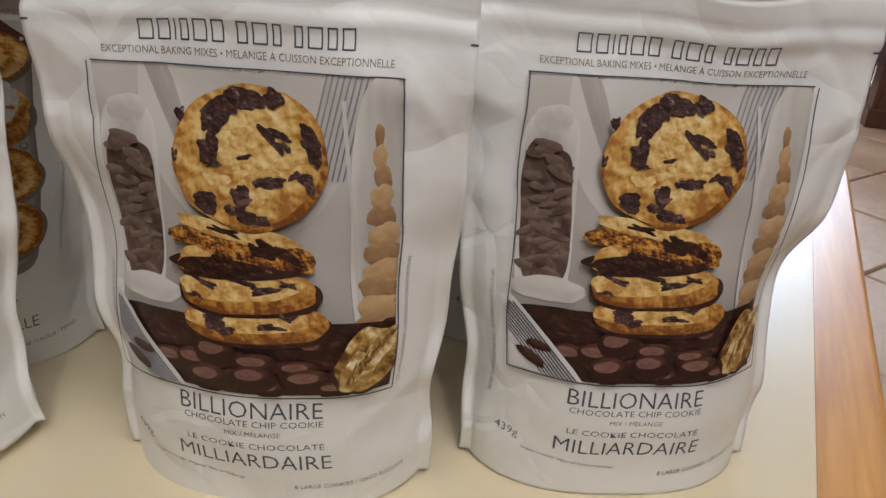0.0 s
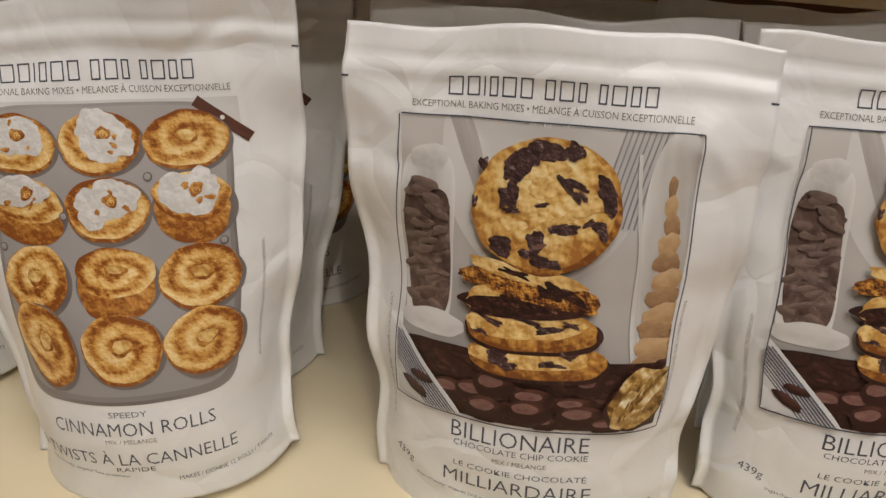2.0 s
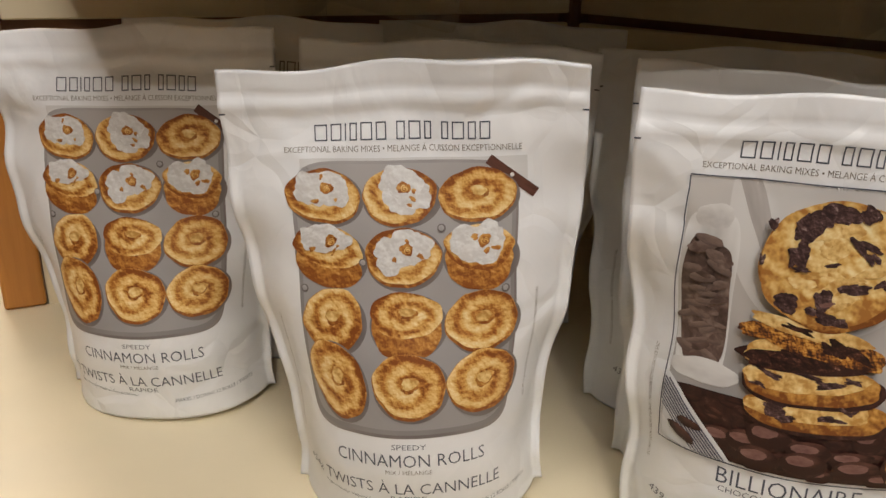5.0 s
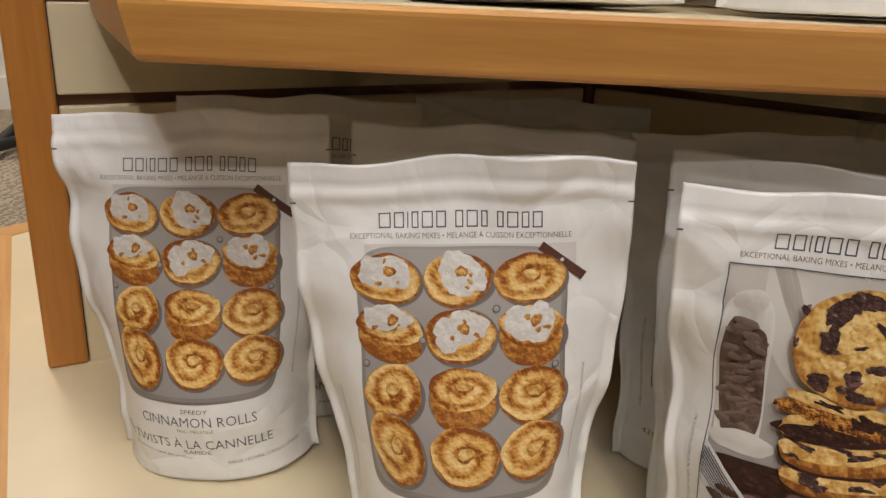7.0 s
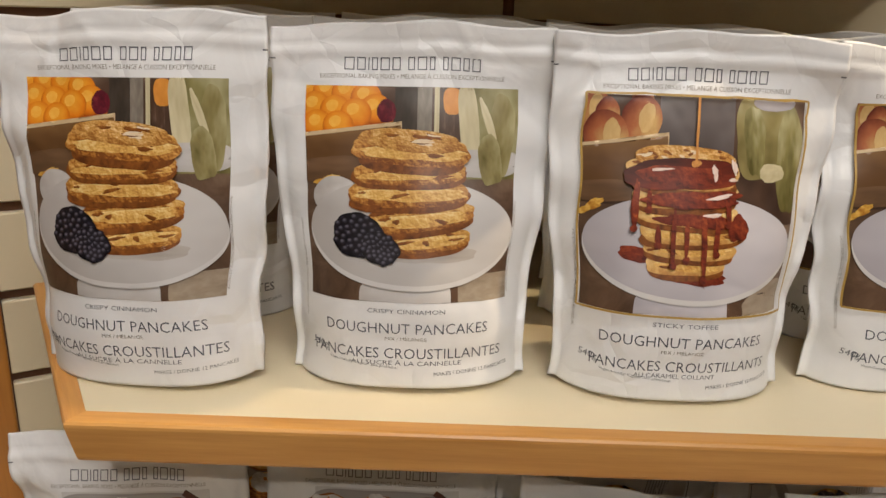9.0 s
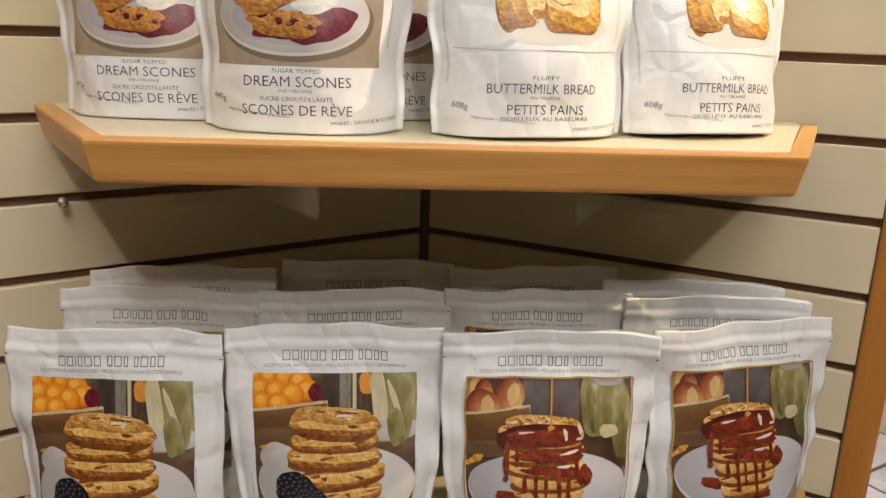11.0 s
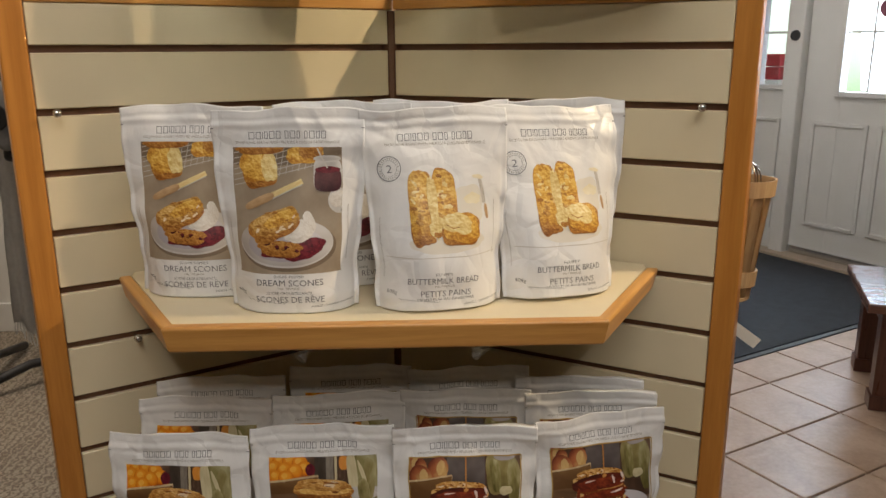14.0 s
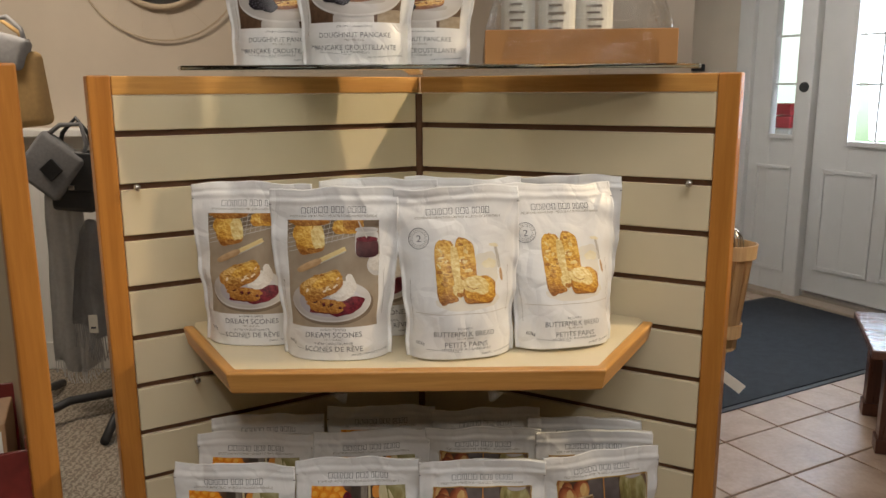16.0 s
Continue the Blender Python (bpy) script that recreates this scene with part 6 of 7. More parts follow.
def pouch(kind, seed, place, fat=1.0, dents=()):
    paint, words, label = KINDS[kind]
    x, y, z, lean, yaw, *roll = place
    skin = Skin(seed, fat, dents, {"cookie": (1.0, 1.0), "rolls": (1.0, 1.0), "scone": (0.955, 0.955), "bread": (0.955, 0.955)}.get(kind, (1.0, 0.957)))
    ob = thing("baking_mix_pouch", label, "pouch", pose(x, y, z, -lean, roll[0] if roll else 0, yaw), "baking mix pouches")
    part("film_body", body_mesh(skin), M_FILM, ob)
    head = {"cookie": 0.2077, "rolls": 0.1998, "scone": 0.1982, "bread": 0.1938}.get(kind, 0.2075)
    span = {"cookie": (0.0, 1.0), "rolls": (0.0, 1.0), "scone": (-0.0063, 1.0), "bread": (-0.0084, 1.016)}.get(kind, (-0.0035, 0.963))
    pr = Print(skin, span)
    paint(pr)
    me = pr.mesh("printed_photo")
    part("printed_photo", me, pr.mats, ob, "food photograph printed on the film")
    tx = Print(skin, span)
    brand(tx, head)
    tx.cut()
    write(tx, "EXCEPTIONAL BAKING MIXES • MELANGE À CUISSON EXCEPTIONNELLE", 0, head - 0.0052, 0.115, 0.0030, M_INK_GREY)
    words(tx)
    for me, mt in tx.pieces("lettering_line"):
        part("lettering_line", me, mt, ob)
    for s in (-1, 1):
        nt = Print(skin)
        nt.rect(min(s * PW / 2, s * (PW / 2 - 0.003)) * skin.size[0], max(s * PW / 2, s * (PW / 2 - 0.003)) * skin.size[0], 0.2130 * skin.size[1], 0.2139 * skin.size[1], M_INK, step=0.01)
        part("tear_notch", nt.mesh("tear_notch"), nt.mats, ob)
    return ob


def again(ob, place):
    x, y, z, lean, yaw = place
    return copy_thing(ob, pose(x, y, z, -lean, 0, yaw))


S1, S2 = SHELF1, SHELF2
b1 = pouch("cookie", 11, (0.0828, 0.4193, DECK, -3.2, -13.0, -1.0), 0.92, ((-0.95, 0.53, 0.4, 0.09, 0.006),))
b2 = pouch("cookie", 12, (0.2506, 0.4153, DECK, -0.4, -3.4, 0.3), 0.92, ((0.95, 0.42, 0.35, 0.10, 0.012),))
c1 = pouch("rolls", 13, (-0.1041, 0.4425, DECK + 0.002, -0.2, 0.5, -3.8), 1.2)
c0 = pouch("rolls", 14, (-0.2793, 0.5232, DECK + 0.002, -0.2, 0.7, -2.6), 1.2, ((-0.95, 0.75, 0.3, 0.08, 0.005),))
p1 = pouch("pancake", 15, (-0.2502, 0.4927, S1 + 0.001, 3.0, -9.5, -2.7), 0.92)
p2 = pouch("pancake", 16, (-0.0823, 0.4986, S1 + 0.001, 5.9, -1.6, -1.3), 0.92)
t1 = pouch("toffee", 17, (0.0877, 0.4958, S1 + 0.0015, 3.5, 0.6, 0.1), 0.92)
t2 = pouch("toffee", 18, (0.262, 0.526, S1, 2, 12), 0.9, ((-0.95, 0.75, 0.3, 0.12, 0.008),))
s1 = pouch("scone", 19, (-0.229, 0.578, S2, 1, -3), 0.9)
s2 = pouch("scone", 20, (-0.1076, 0.5136, S2, 0.9, -3.3, -0.1), 0.92)
u1 = pouch("bread", 21, (0.0576, 0.5088, S2, 4.9, 8.6, -0.2), 0.92, ((-0.95, 0.55, 0.3, 0.2, 0.006),))
u2 = pouch("bread", 22, (0.2035, 0.5421, S2, 9.3, 16.3, 0.7), 0.92)
# the rows behind
again(c1, (-0.102, 0.545, DECK, -2, -1))
again(c0, (-0.240, 0.610, DECK, -1, 4))
again(c0, (-0.072, 0.655, DECK, -2, -3))
again(b2, (0.086, 0.477, DECK, 0, -6))
again(b1, (0.075, 0.552, DECK, 0, 4))
again(b1, (0.270, 0.478, DECK, 1, 4))
again(b2, (0.245, 0.552, DECK, 1, 8))
for src, places in ((p2, ((-0.249, 0.606, -2), (-0.243, 0.672, 4))), (p1, ((-0.074, 0.608, 3), (-0.065, 0.702, 0))), (t2, ((0.096, 0.613, -3), (0.105, 0.688, 2))), (t1, ((0.263, 0.600, 0), (0.257, 0.648, -6)))):
    for x, y, yaw in places:
        again(src, (x, y, S1, 0.5, yaw))
again(s1, (-0.055, 0.615, S2, 1, 4))
again(u2, (0.065, 0.622, S2, 1, -3))
again(u1, (0.215, 0.640, S2, 1, -4))

# ---- on the glass top ----
glass_top = part("glass_top", prism([(-0.315, 0.585), (0.385, 0.585), (0.40, 0.62), (0.05, 0.98), (0.05, 1.30), (-0.05, 1.30), (-0.05, 0.98), (-0.33, 0.62)], 1.3875, 1.3935, 0.0012), M_GLASS)
glass_top.visible_shadow = False  # lets the light of the lamps through
tagged(glass_top, "clear glass shelf with green edges on the display", "glass shelf")
for x, y in ((-0.27, 0.72), (0.27, 0.72), (0.0, 1.2)):
    bm = bmesh.new()
    tube(bm, [(x, y, TOP), (x, y, 1.3875)], 0.008)
    tagged(part("rubber_bumper", bm, M_ACRYLIC), "clear round bumper under the glass shelf", "bumper", "glass bumpers")


def text_old(p):
    lines(p, [("CRISPY CINNAMON", 0.0, 0.0552, 0.048, 0.0030, M_INK), ("DOUGHNUT PANCAKE", 0.0, 0.0415, 0.100, 0.0075, M_INK), ("MIX / MÉLANGE", 0.0, 0.0368, 0.026, 0.0024, M_INK_GREY), ("PANCAKE CROUSTILLANTE", 0.0, 0.0243, 0.116, 0.0076, M_INK), ("À LA CANNELLE", 0.0, 0.0197, 0.040, 0.0031, M_INK)])
    small_print(p, "540g", "MAKES / DONNE 12 PANCAKES")


KINDS["pancake_top"] = (art_pancake, text_old, "white pouch of cinnamon pancake mix on the glass shelf")
GT = 1.3936
q1 = pouch("pancake_top", 31, (-0.083, 0.640, GT, 1, 0), 0.9)
again(q1, (-0.205, 0.745, GT, 2, 6))
again(q1, (0.005, 0.752, GT, 2, -4))
again(q1, (-0.235, 0.830, GT, 2, 74))

# gift basket in cellophane
M_CARD = plain("orange_card", (0.50, 0.24, 0.075), 0.55, 0, 0.08, 25, 0.05)
M_CARD_BROWN = plain("brown_card", (0.36, 0.21, 0.11), 0.7, 0, 0.1, 40, 0.08)
M_LABEL = plain("label_paper", (0.70, 0.68, 0.62), 0.6, 0, 0.05, 40)
gift = thing("gift_basket", "orange card gift tray wrapped in clear cellophane", "gift basket", pose(0.232, 0.665, GT, 0, 0, -6))
for nm, b in (("tray_front", (-0.130, 0.130, -0.070, -0.066, 0, 0.046)), ("tray_back", (-0.130, 0.130, 0.066, 0.070, 0, 0.046)), ("tray_side", (-0.130, -0.126, -0.066, 0.066, 0, 0.046)), ("tray_side", (0.126, 0.130, -0.066, 0.066, 0, 0.046)), ("tray_floor", (-0.126, 0.126, -0.066, 0.066, 0, 0.004))):
    part(nm, boxed(*b, 0.001), M_CARD, gift)


def bottle(x, y, h, r, mat, lab):
    bm = bmesh.new()
    tube(bm, [(x, y, 0.005), (x, y, 0.012), (x, y, h * 0.62), (x, y, h * 0.74), (x, y, h * 0.8), (x, y, h)], [r * 0.92, r, r, r * 0.55, r * 0.36, r * 0.36], 20)
    b = part("bottle", bm, mat, gift, lab, smooth=True)
    bm = bmesh.new()
    tube(bm, [(x, y, h * 0.2), (x, y, h * 0.55)], r * 1.012, 20, False)
    part("bottle_label", bm, M_LABEL, b)
    for k in range(5):
        part("label_bar", boxed(x - r * 0.5, x + r * (0.2 + 0.1 * (k % 3)), y - r * 1.06, y - r * 1.0, h * 0.25 + k * h * 0.055, h * 0.25 + k * h * 0.055 + 0.003), M_INK_GREY, b)


M_OIL = glass("green_oil_glass", (0.55, 0.58, 0.18), 1.45)
M_AMBER = glass("amber_glass", (0.62, 0.36, 0.12), 1.45)
bottle(-0.085, 0.0, 0.20, 0.024, M_OIL, "olive-green glass bottle")
bottle(-0.030, -0.015, 0.19, 0.026, M_OIL, "pale glass bottle with a label")
bottle(0.025, 0.01, 0.17, 0.026, M_AMBER, "amber glass bottle")
part("paper_shred", boxed(-0.12, 0.12, -0.06, 0.06, 0.0045, 0.040, 0.01), M_LABEL, gift, "pale paper filling")


rnd = random.Random(3)
bm = bmesh.new()
rings = []
for j in range(13):
    f = j / 12
    ring = []
    for k in range(40):
        a = 2 * math.pi * k / 40
        sx = math.copysign(abs(math.cos(a)) ** 0.45, math.cos(a)) * 0.136 * (1 - f ** 1.6 * 0.86)
        sy = math.copysign(abs(math.sin(a)) ** 0.45, math.sin(a)) * 0.076 * (1 - f ** 1.6 * 0.75)
        w = 1 + 0.05 * f * math.sin(7 * a + 2 * j) + rnd.uniform(-0.02, 0.02)
        ring.append(bm.verts.new((sx * w, sy * w, 0.003 + 0.30 * f)))
    rings.append(ring)
for a, b in zip(rings, rings[1:]):
    for k in range(40):
        bm.faces.new((a[k], a[(k + 1) % 40], b[(k + 1) % 40], b[k]))
part("cellophane_wrap", bm, M_CELLO, gift, "clear crinkled cellophane")

# ---- small pegs in the grooves ----
for t, k, side in ((0.467, 1, 1), (0.475, 1, -1), (0.41, 5, -1)):
    e = Vector((0.866 * side, -0.5, 0)).normalized()
    nr = Vector((-0.5 * side, -0.866, 0)).normalized()
    p = SEAM + e * t + Vector((0, 0, GROOVE0 - PITCH * k))
    bm = bmesh.new()
    tube(bm, [p - nr * 0.002, p + nr * 0.012, p + nr * 0.016, p + nr * 0.021, p + nr * 0.022], [0.0022, 0.0022, 0.0052, 0.0048, 0.001], 14)
    tagged(part("display_peg", bm, M_CHROME, smooth=True), "small clear-headed steel peg in a slat groove", "peg", "slat pegs")

# ---- split basket hung behind the wing ----
M_SPLINT = wood("pale_splint", (0.40, 0.24, 0.11), (0.62, 0.43, 0.23), 2, 0.5, 2)
basket = thing("hanging_basket", "pale wood-splint basket holding dark wire whisks", "basket", pose(0.472, 0.690, 0.955, 0, 0, -20))
n = 14
for k in range(n):
    a = 2 * math.pi * k / n
    bm = bmesh.new()
    pts = [(math.cos(a) * r, math.sin(a) * r * 0.8, z) for r, z in ((0.030, 0.0), (0.036, 0.06), (0.043, 0.12), (0.048, 0.165))]
    ta = Vector((-math.sin(a), math.cos(a), 0)) * 0.0085
    lo = [(bm.verts.new(Vector(p) - ta), bm.verts.new(Vector(p) + ta)) for p in pts]
    for u, v in zip(lo, lo[1:]):
        bm.faces.new((u[0], u[1], v[1], v[0]))
    bmesh.ops.solidify(bm, geom=bm.faces[:], thickness=0.0015)
    part("splint", bm, M_SPLINT, basket)
for z, r in ((0.148, 0.0485), (0.02, 0.034)):
    bm = bmesh.new()
    vs = [[bm.verts.new((math.cos(a) * q, math.sin(a) * q * 0.8, zz)) for a in [2 * math.pi * k / 28 for k in range(28)]] for q, zz in ((r, z), (r + 0.003, z), (r + 0.0045, z + 0.022), (r + 0.0015, z + 0.022))]
    for i in range(4):
        for k in range(28):
            bm.faces.new((vs[i][k], vs[i][(k + 1) % 28], vs[(i + 1) % 4][(k + 1) % 28], vs[(i + 1) % 4][k]))
    bmesh.ops.recalc_face_normals(bm, faces=bm.faces)
    part("basket_band", bm, M_SPLINT, basket)
bm = bmesh.new()
tube(bm, [(0, 0, 0.0), (0, 0, 0.004)], 0.030, 20)
part("basket_floor", bm, M_SPLINT, basket)
for k in range(3):
    bm = bmesh.new()
    a0 = k * 1.1
    for q in range(4):
        a = a0 + q * math.pi / 4
        tube(bm, [(0.012 * k - 0.012 + 0.020 * math.cos(a) * math.sin(t), 0.016 * math.sin(a) * math.sin(t), 0.165 + 0.028 * math.cos(t)) for t in np.linspace(-1.9, 1.9, 13)], 0.0011, 6)
    tube(bm, [(0.012 * k - 0.012, 0, 0.02), (0.012 * k - 0.012, 0, 0.155)], 0.004, 8)
    part("whisk", bm, M_CHROME, basket, "steel wire whisk")
bm = bmesh.new()
box(bm, 0, 0.058, -0.0006, 0, -0.016, 0, 0, Matrix.Translation((0.0, -0.045, -0.012)) @ Matrix.Rotation(0.60, 4, "Y"))
part("price_tag", bm, M_LABEL, basket, "white paper strip tag")
bm = bmesh.new()
box(bm, 0, 0.018, -0.0006, 0, -0.012, 0, 0, Matrix.Translation((0.004, -0.046, -0.034)) @ Matrix.Rotation(-0.5, 4, "Y"))
part("price_tag", bm, M_LABEL, basket)
bm = bmesh.new()
tube(bm, [(-0.045, 0.0, 0.16), (-0.075, 0.0, 0.19), (-0.085, 0.02, 0.17)], 0.002, 8)
part("hook", bm, M_CHROME, basket, "steel slat hook")

# ---- entrance ----
OUT_LIGHT = bpy.data.materials.new("daylight_backdrop")
OUT_LIGHT.use_nodes = True
ot = OUT_LIGHT.node_tree
em = ot.nodes.new("ShaderNodeEmission")
tcn = ot.nodes.new("ShaderNodeTexCoord")
spn = ot.nodes.new("ShaderNodeSeparateXYZ")
rp = ot.nodes.new("ShaderNodeValToRGB")
nz = ot.nodes.new("ShaderNodeTexNoise")
nz.inputs["Scale"].default_value = 0.7
ad = ot.nodes.new("ShaderNodeMath")
ad.operation = "MULTIPLY_ADD"
ot.links.new(tcn.outputs["Object"], spn.inputs[0])
ot.links.new(tcn.outputs["Object"], nz.inputs["Vector"])
ot.links.new(nz.outputs["Fac"], ad.inputs[0])
ad.inputs[1].default_value = 0.9
ot.links.new(spn.outputs[2], ad.inputs[2])
mr = ot.nodes.new("ShaderNodeMath")
mr.operation = "DIVIDE"
mr.inputs[1].default_value = 6.0
ot.links.new(ad.outputs[0], mr.inputs[0])
for e, (p, c) in zip([rp.color_ramp.elements[0], rp.color_ramp.elements[1], rp.color_ramp.elements.new(0.5)], ((0.10, (0.22, 0.42, 0.12, 1)), (0.34, (0.95, 0.98, 1.0, 1)), (0.26, (0.62, 0.74, 0.62, 1)))):
    e.position, e.color = p, c
ot.links.new(mr.outputs[0], rp.inputs["Fac"])
ot.links.new(rp.outputs["Color"], em.inputs["Color"])
em.inputs["Strength"].default_value = 2.2
ot.links.new(em.outputs[0], ot.nodes["Material Output"].inputs["Surface"])
back = part("backdrop", boxed(-6, 9, 7.0, 7.1, -0.5, 6.0), OUT_LIGHT, m=door_m)
tagged(back, "bright daylight over a green lawn outside the door", "backdrop", kind="structure")
lawn = part("ground", boxed(-6, 9, 0.3, 7.0, -0.2, -0.06), plain("lawn", (0.08, 0.16, 0.04), 0.9, 0, 0.4, 25, 0.5), m=door_m)
tagged(lawn, "green lawn outside the entrance", "lawn", kind="structure")

wd = thing("wall_entrance", "pale grey-beige entrance wall round the white door", "wall", door_m, kind="structure")
for b in ((-2.0, -0.09, 0, 0.16, -0.02, 2.7), (-0.09, 1.62, 0, 0.16, 2.12, 2.7), (1.62, 8.2, 0, 0.16, -0.02, 2.7)):
    part("wall_panel", boxed(*b), M_WALL, wd)
M_DOOR = plain("door_paint", (0.66, 0.65, 0.63), 0.4, 0, 0.04, 10, 0.02)
M_PANE = glass("window_pane", (0.97, 0.98, 0.98), 1.45, 0.0)


def pane(name, b, parent):
    o = part(name, boxed(*b), M_PANE, parent)
    o.visible_shadow = False
    return o


def frame_round(bm, s0, s1, z0, z1, w, y0, y1, bev=0.004):
    box(bm, s0, s0 + w, y0, y1, z0, z1, bev)
    box(bm, s1 - w, s1, y0, y1, z0, z1, bev)
    box(bm, s0 + w, s1 - w, y0, y1, z0, z0 + w, bev)
    box(bm, s0 + w, s1 - w, y0, y1, z1 - w, z1, bev)


side = thing("window_1", "white panelled sidelight with a tall glazed pane", "sidelight", door_m, kind="structure")
part("casing", boxed(-0.09, 0.03, -0.018, 0.12, -0.02, 2.12, 0.006), M_DOOR, side)
for b in ((0.03, 0.19, 0.02, 0.07, 0, 2.12), (0.375, 0.40, 0.02, 0.07, 0, 2.12), (0.19, 0.375, 0.02, 0.07, 0, 1.06), (0.19, 0.375, 0.02, 0.07, 1.97, 2.12)):
    part("stile", boxed(*b, 0.003), M_DOOR, side)
bm = bmesh.new()
frame_round(bm, 0.165, 0.398, 1.035, 1.995, 0.028, 0.0, 0.020)
part("window_frame", bm, M_DOOR, side)
bm = bmesh.new()
frame_round(bm, 0.10, 0.37, 0.16, 0.86, 0.022, 0.010, 0.021)
part("raised_panel", bm, M_DOOR, side)
pane("pane", (0.19, 0.375, 0.045, 0.049, 1.06, 1.97), side)
for z in (1.38, 1.68):
    part("glazing_bar", boxed(0.19, 0.375, 0.038, 0.056, z - 0.007, z + 0.007), M_DOOR, side)
part("door_post", boxed(0.40, 0.50, -0.022, 0.12, -0.02, 2.12, 0.008), M_DOOR, side)
door = thing("door_1", "white panelled entrance door with a glazed upper half, closed", "door", door_m, kind="structure")
for b in ((0.505, 0.745, 0.035, 0.08, 0.03, 2.07), (1.20, 1.44, 0.035, 0.08, 0.03, 2.07), (0.745, 1.20, 0.035, 0.08, 0.03, 1.04), (0.745, 1.20, 0.035, 0.08, 1.92, 2.07)):
    part("leaf", boxed(*b, 0.002), M_DOOR, door)
bm = bmesh.new()
frame_round(bm, 0.715, 1.23, 1.01, 1.95, 0.03, 0.015, 0.036)
part("window_frame", bm, M_DOOR, door)
pane("pane", (0.745, 1.20, 0.055, 0.059, 1.04, 1.92), door)
for s_ in (0.897, 1.05):
    part("glazing_bar", boxed(s_ - 0.006, s_ + 0.006, 0.045, 0.068, 1.04, 1.92), M_DOOR, door)
for z in (1.374, 1.66):
    part("glazing_bar", boxed(0.745, 1.20, 0.047, 0.066, z - 0.006, z + 0.006), M_DOOR, door)
for a, b in ((0.58, 0.94), (1.00, 1.36)):
    bm = bmesh.new()
    frame_round(bm, a, b, 0.22, 0.86, 0.025, 0.024, 0.037)
    part("raised_panel", bm, M_DOOR, door)
part("kick_seal", boxed(0.505, 1.44, 0.02, 0.036, 0.03, 0.075, 0.003), M_CHROME, door, "dull metal door sweep")
part("door_frame", boxed(1.445, 1.62, -0.02, 0.12, -0.02, 2.12, 0.006), M_DOOR, door)
part("door_head", boxed(0.03, 1.445, -0.02, 0.12, 2.07 + 0.05, 2.13, 0.004), M_DOOR, door)
part("threshold", boxed(0.03, 1.62, -0.09, 0.10, -0.02, 0.028, 0.006), plain("threshold_wood", (0.34, 0.27, 0.20), 0.5, 0, 0.15, 20, 0.1), door)
bm = bmesh.new()
tube(bm, [(0.45, -0.021, 1.36), (0.45, -0.034, 1.36), (0.45, -0.036, 1.36)], [0.032, 0.030, 0.004], 24)
tagged(part("door_chime", bm, M_BLACK, m=door_m), "round dark disc fixed on the door post", "door chime")
bm = bmesh.new()
tube(bm, [(0.97, 0.040, 1.50), (0.97, 0.046, 1.50)], 0.055, 24)
tagged(part("window_sticker", bm, plain("sticker", (0.20, 0.06, 0.10), 0.5), m=door_m), "round dark sticker on the door pane", "sticker")
for k in range(2):
    tagged(part("red_crate", boxed(-0.25, -0.07, 0.55, 0.75, 1.07 + 0.09 * k, 1.155 + 0.09 * k, 0.008), plain("red_crate_paint", (0.45, 0.03, 0.04), 0.5), m=door_m), "red crate stacked outside the sidelight", "crate", "red crates")
tagged(part("garden_stand", boxed(-0.29, -0.03, 0.5, 0.8, -0.06, 1.07, 0.01), M_WHITE, m=door_m), "white stand outside the entrance", "stand")

# door mat
mu = Vector((0.886, 0.464, 0)).normalized()
mat_m = Matrix.Translation((2.296, 4.518, 0.0)) @ Matrix.Rotation(math.atan2(mu.y, mu.x), 4, "Z")
dm = thing("door_mat", "large black ribbed rubber-backed entrance mat", "door mat", mat_m)
part("mat_surface", boxed(-1.93, -0.03, -1.17, -0.03, 0.0005, 0.010, 0.003), M_MAT, dm)
bm = bmesh.new()
box(bm, -1.96, 0.0, -1.20, -1.1705, 0.0003, 0.006, 0.002)
box(bm, -1.96, 0.0, -0.0295, 0.0, 0.0003, 0.006, 0.002)
box(bm, -1.96, -1.9305, -1.17, -0.03, 0.0003, 0.006, 0.002)
box(bm, -0.0295, 0.0, -1.17, -0.03, 0.0003, 0.006, 0.002)
part("border", bm, M_BLACK, dm, "black rubber border")

# ---- dark bench by the entrance ----
bench_m = Matrix.Translation((1.70, 2.235, 0)) @ Matrix.Rotation(math.radians(-22), 4, "Z")
bench = thing("bench", "dark brown wooden bench with square legs", "bench", bench_m)
# top in a lighter brown than the legs: reflected light put into its colour
part("bench_top", boxed(-0.06, 0.95, -0.06, 0.50, 0.385, 0.42, 0.006), wood("bench_wood_lit_top", (0.09, 0.04, 0.03), (0.20, 0.10, 0.075), 0, 0.22), bench)
for x, y in ((0, 0), (0, 0.38), (0.82, 0), (0.82, 0.38)):
    part("leg", boxed(x, x + 0.075, y, y + 0.075, 0, 0.385, 0.004), M_DARKWOOD, bench)
    part("foot_block", boxed(x - 0.008, x + 0.083, y - 0.008, y + 0.083, 0.0, 0.055, 0.003), M_DARKWOOD, bench)
part("apron", boxed(0.075, 0.82, 0.012, 0.032, 0.31, 0.385, 0.003), M_DARKWOOD, bench)
part("apron", boxed(0.012, 0.032, 0.075, 0.38, 0.31, 0.385, 0.003), M_DARKWOOD, bench)
wire = thing("wire_basket", "silver wire basket standing on the dark bench", "basket", bench_m @ Matrix.Translation((0.17, 0.16, 0.421)))
for z, r in ((0.003, 0.085), (0.05, 0.10), (0.10, 0.115)):
    bm = bmesh.new()
    tube(bm, [(r * math.cos(a), r * math.sin(a), z) for a in np.linspace(0, 2 * math.pi, 33)], 0.004, 8)
    part("hoop", bm, M_CHROME, wire, smooth=True)
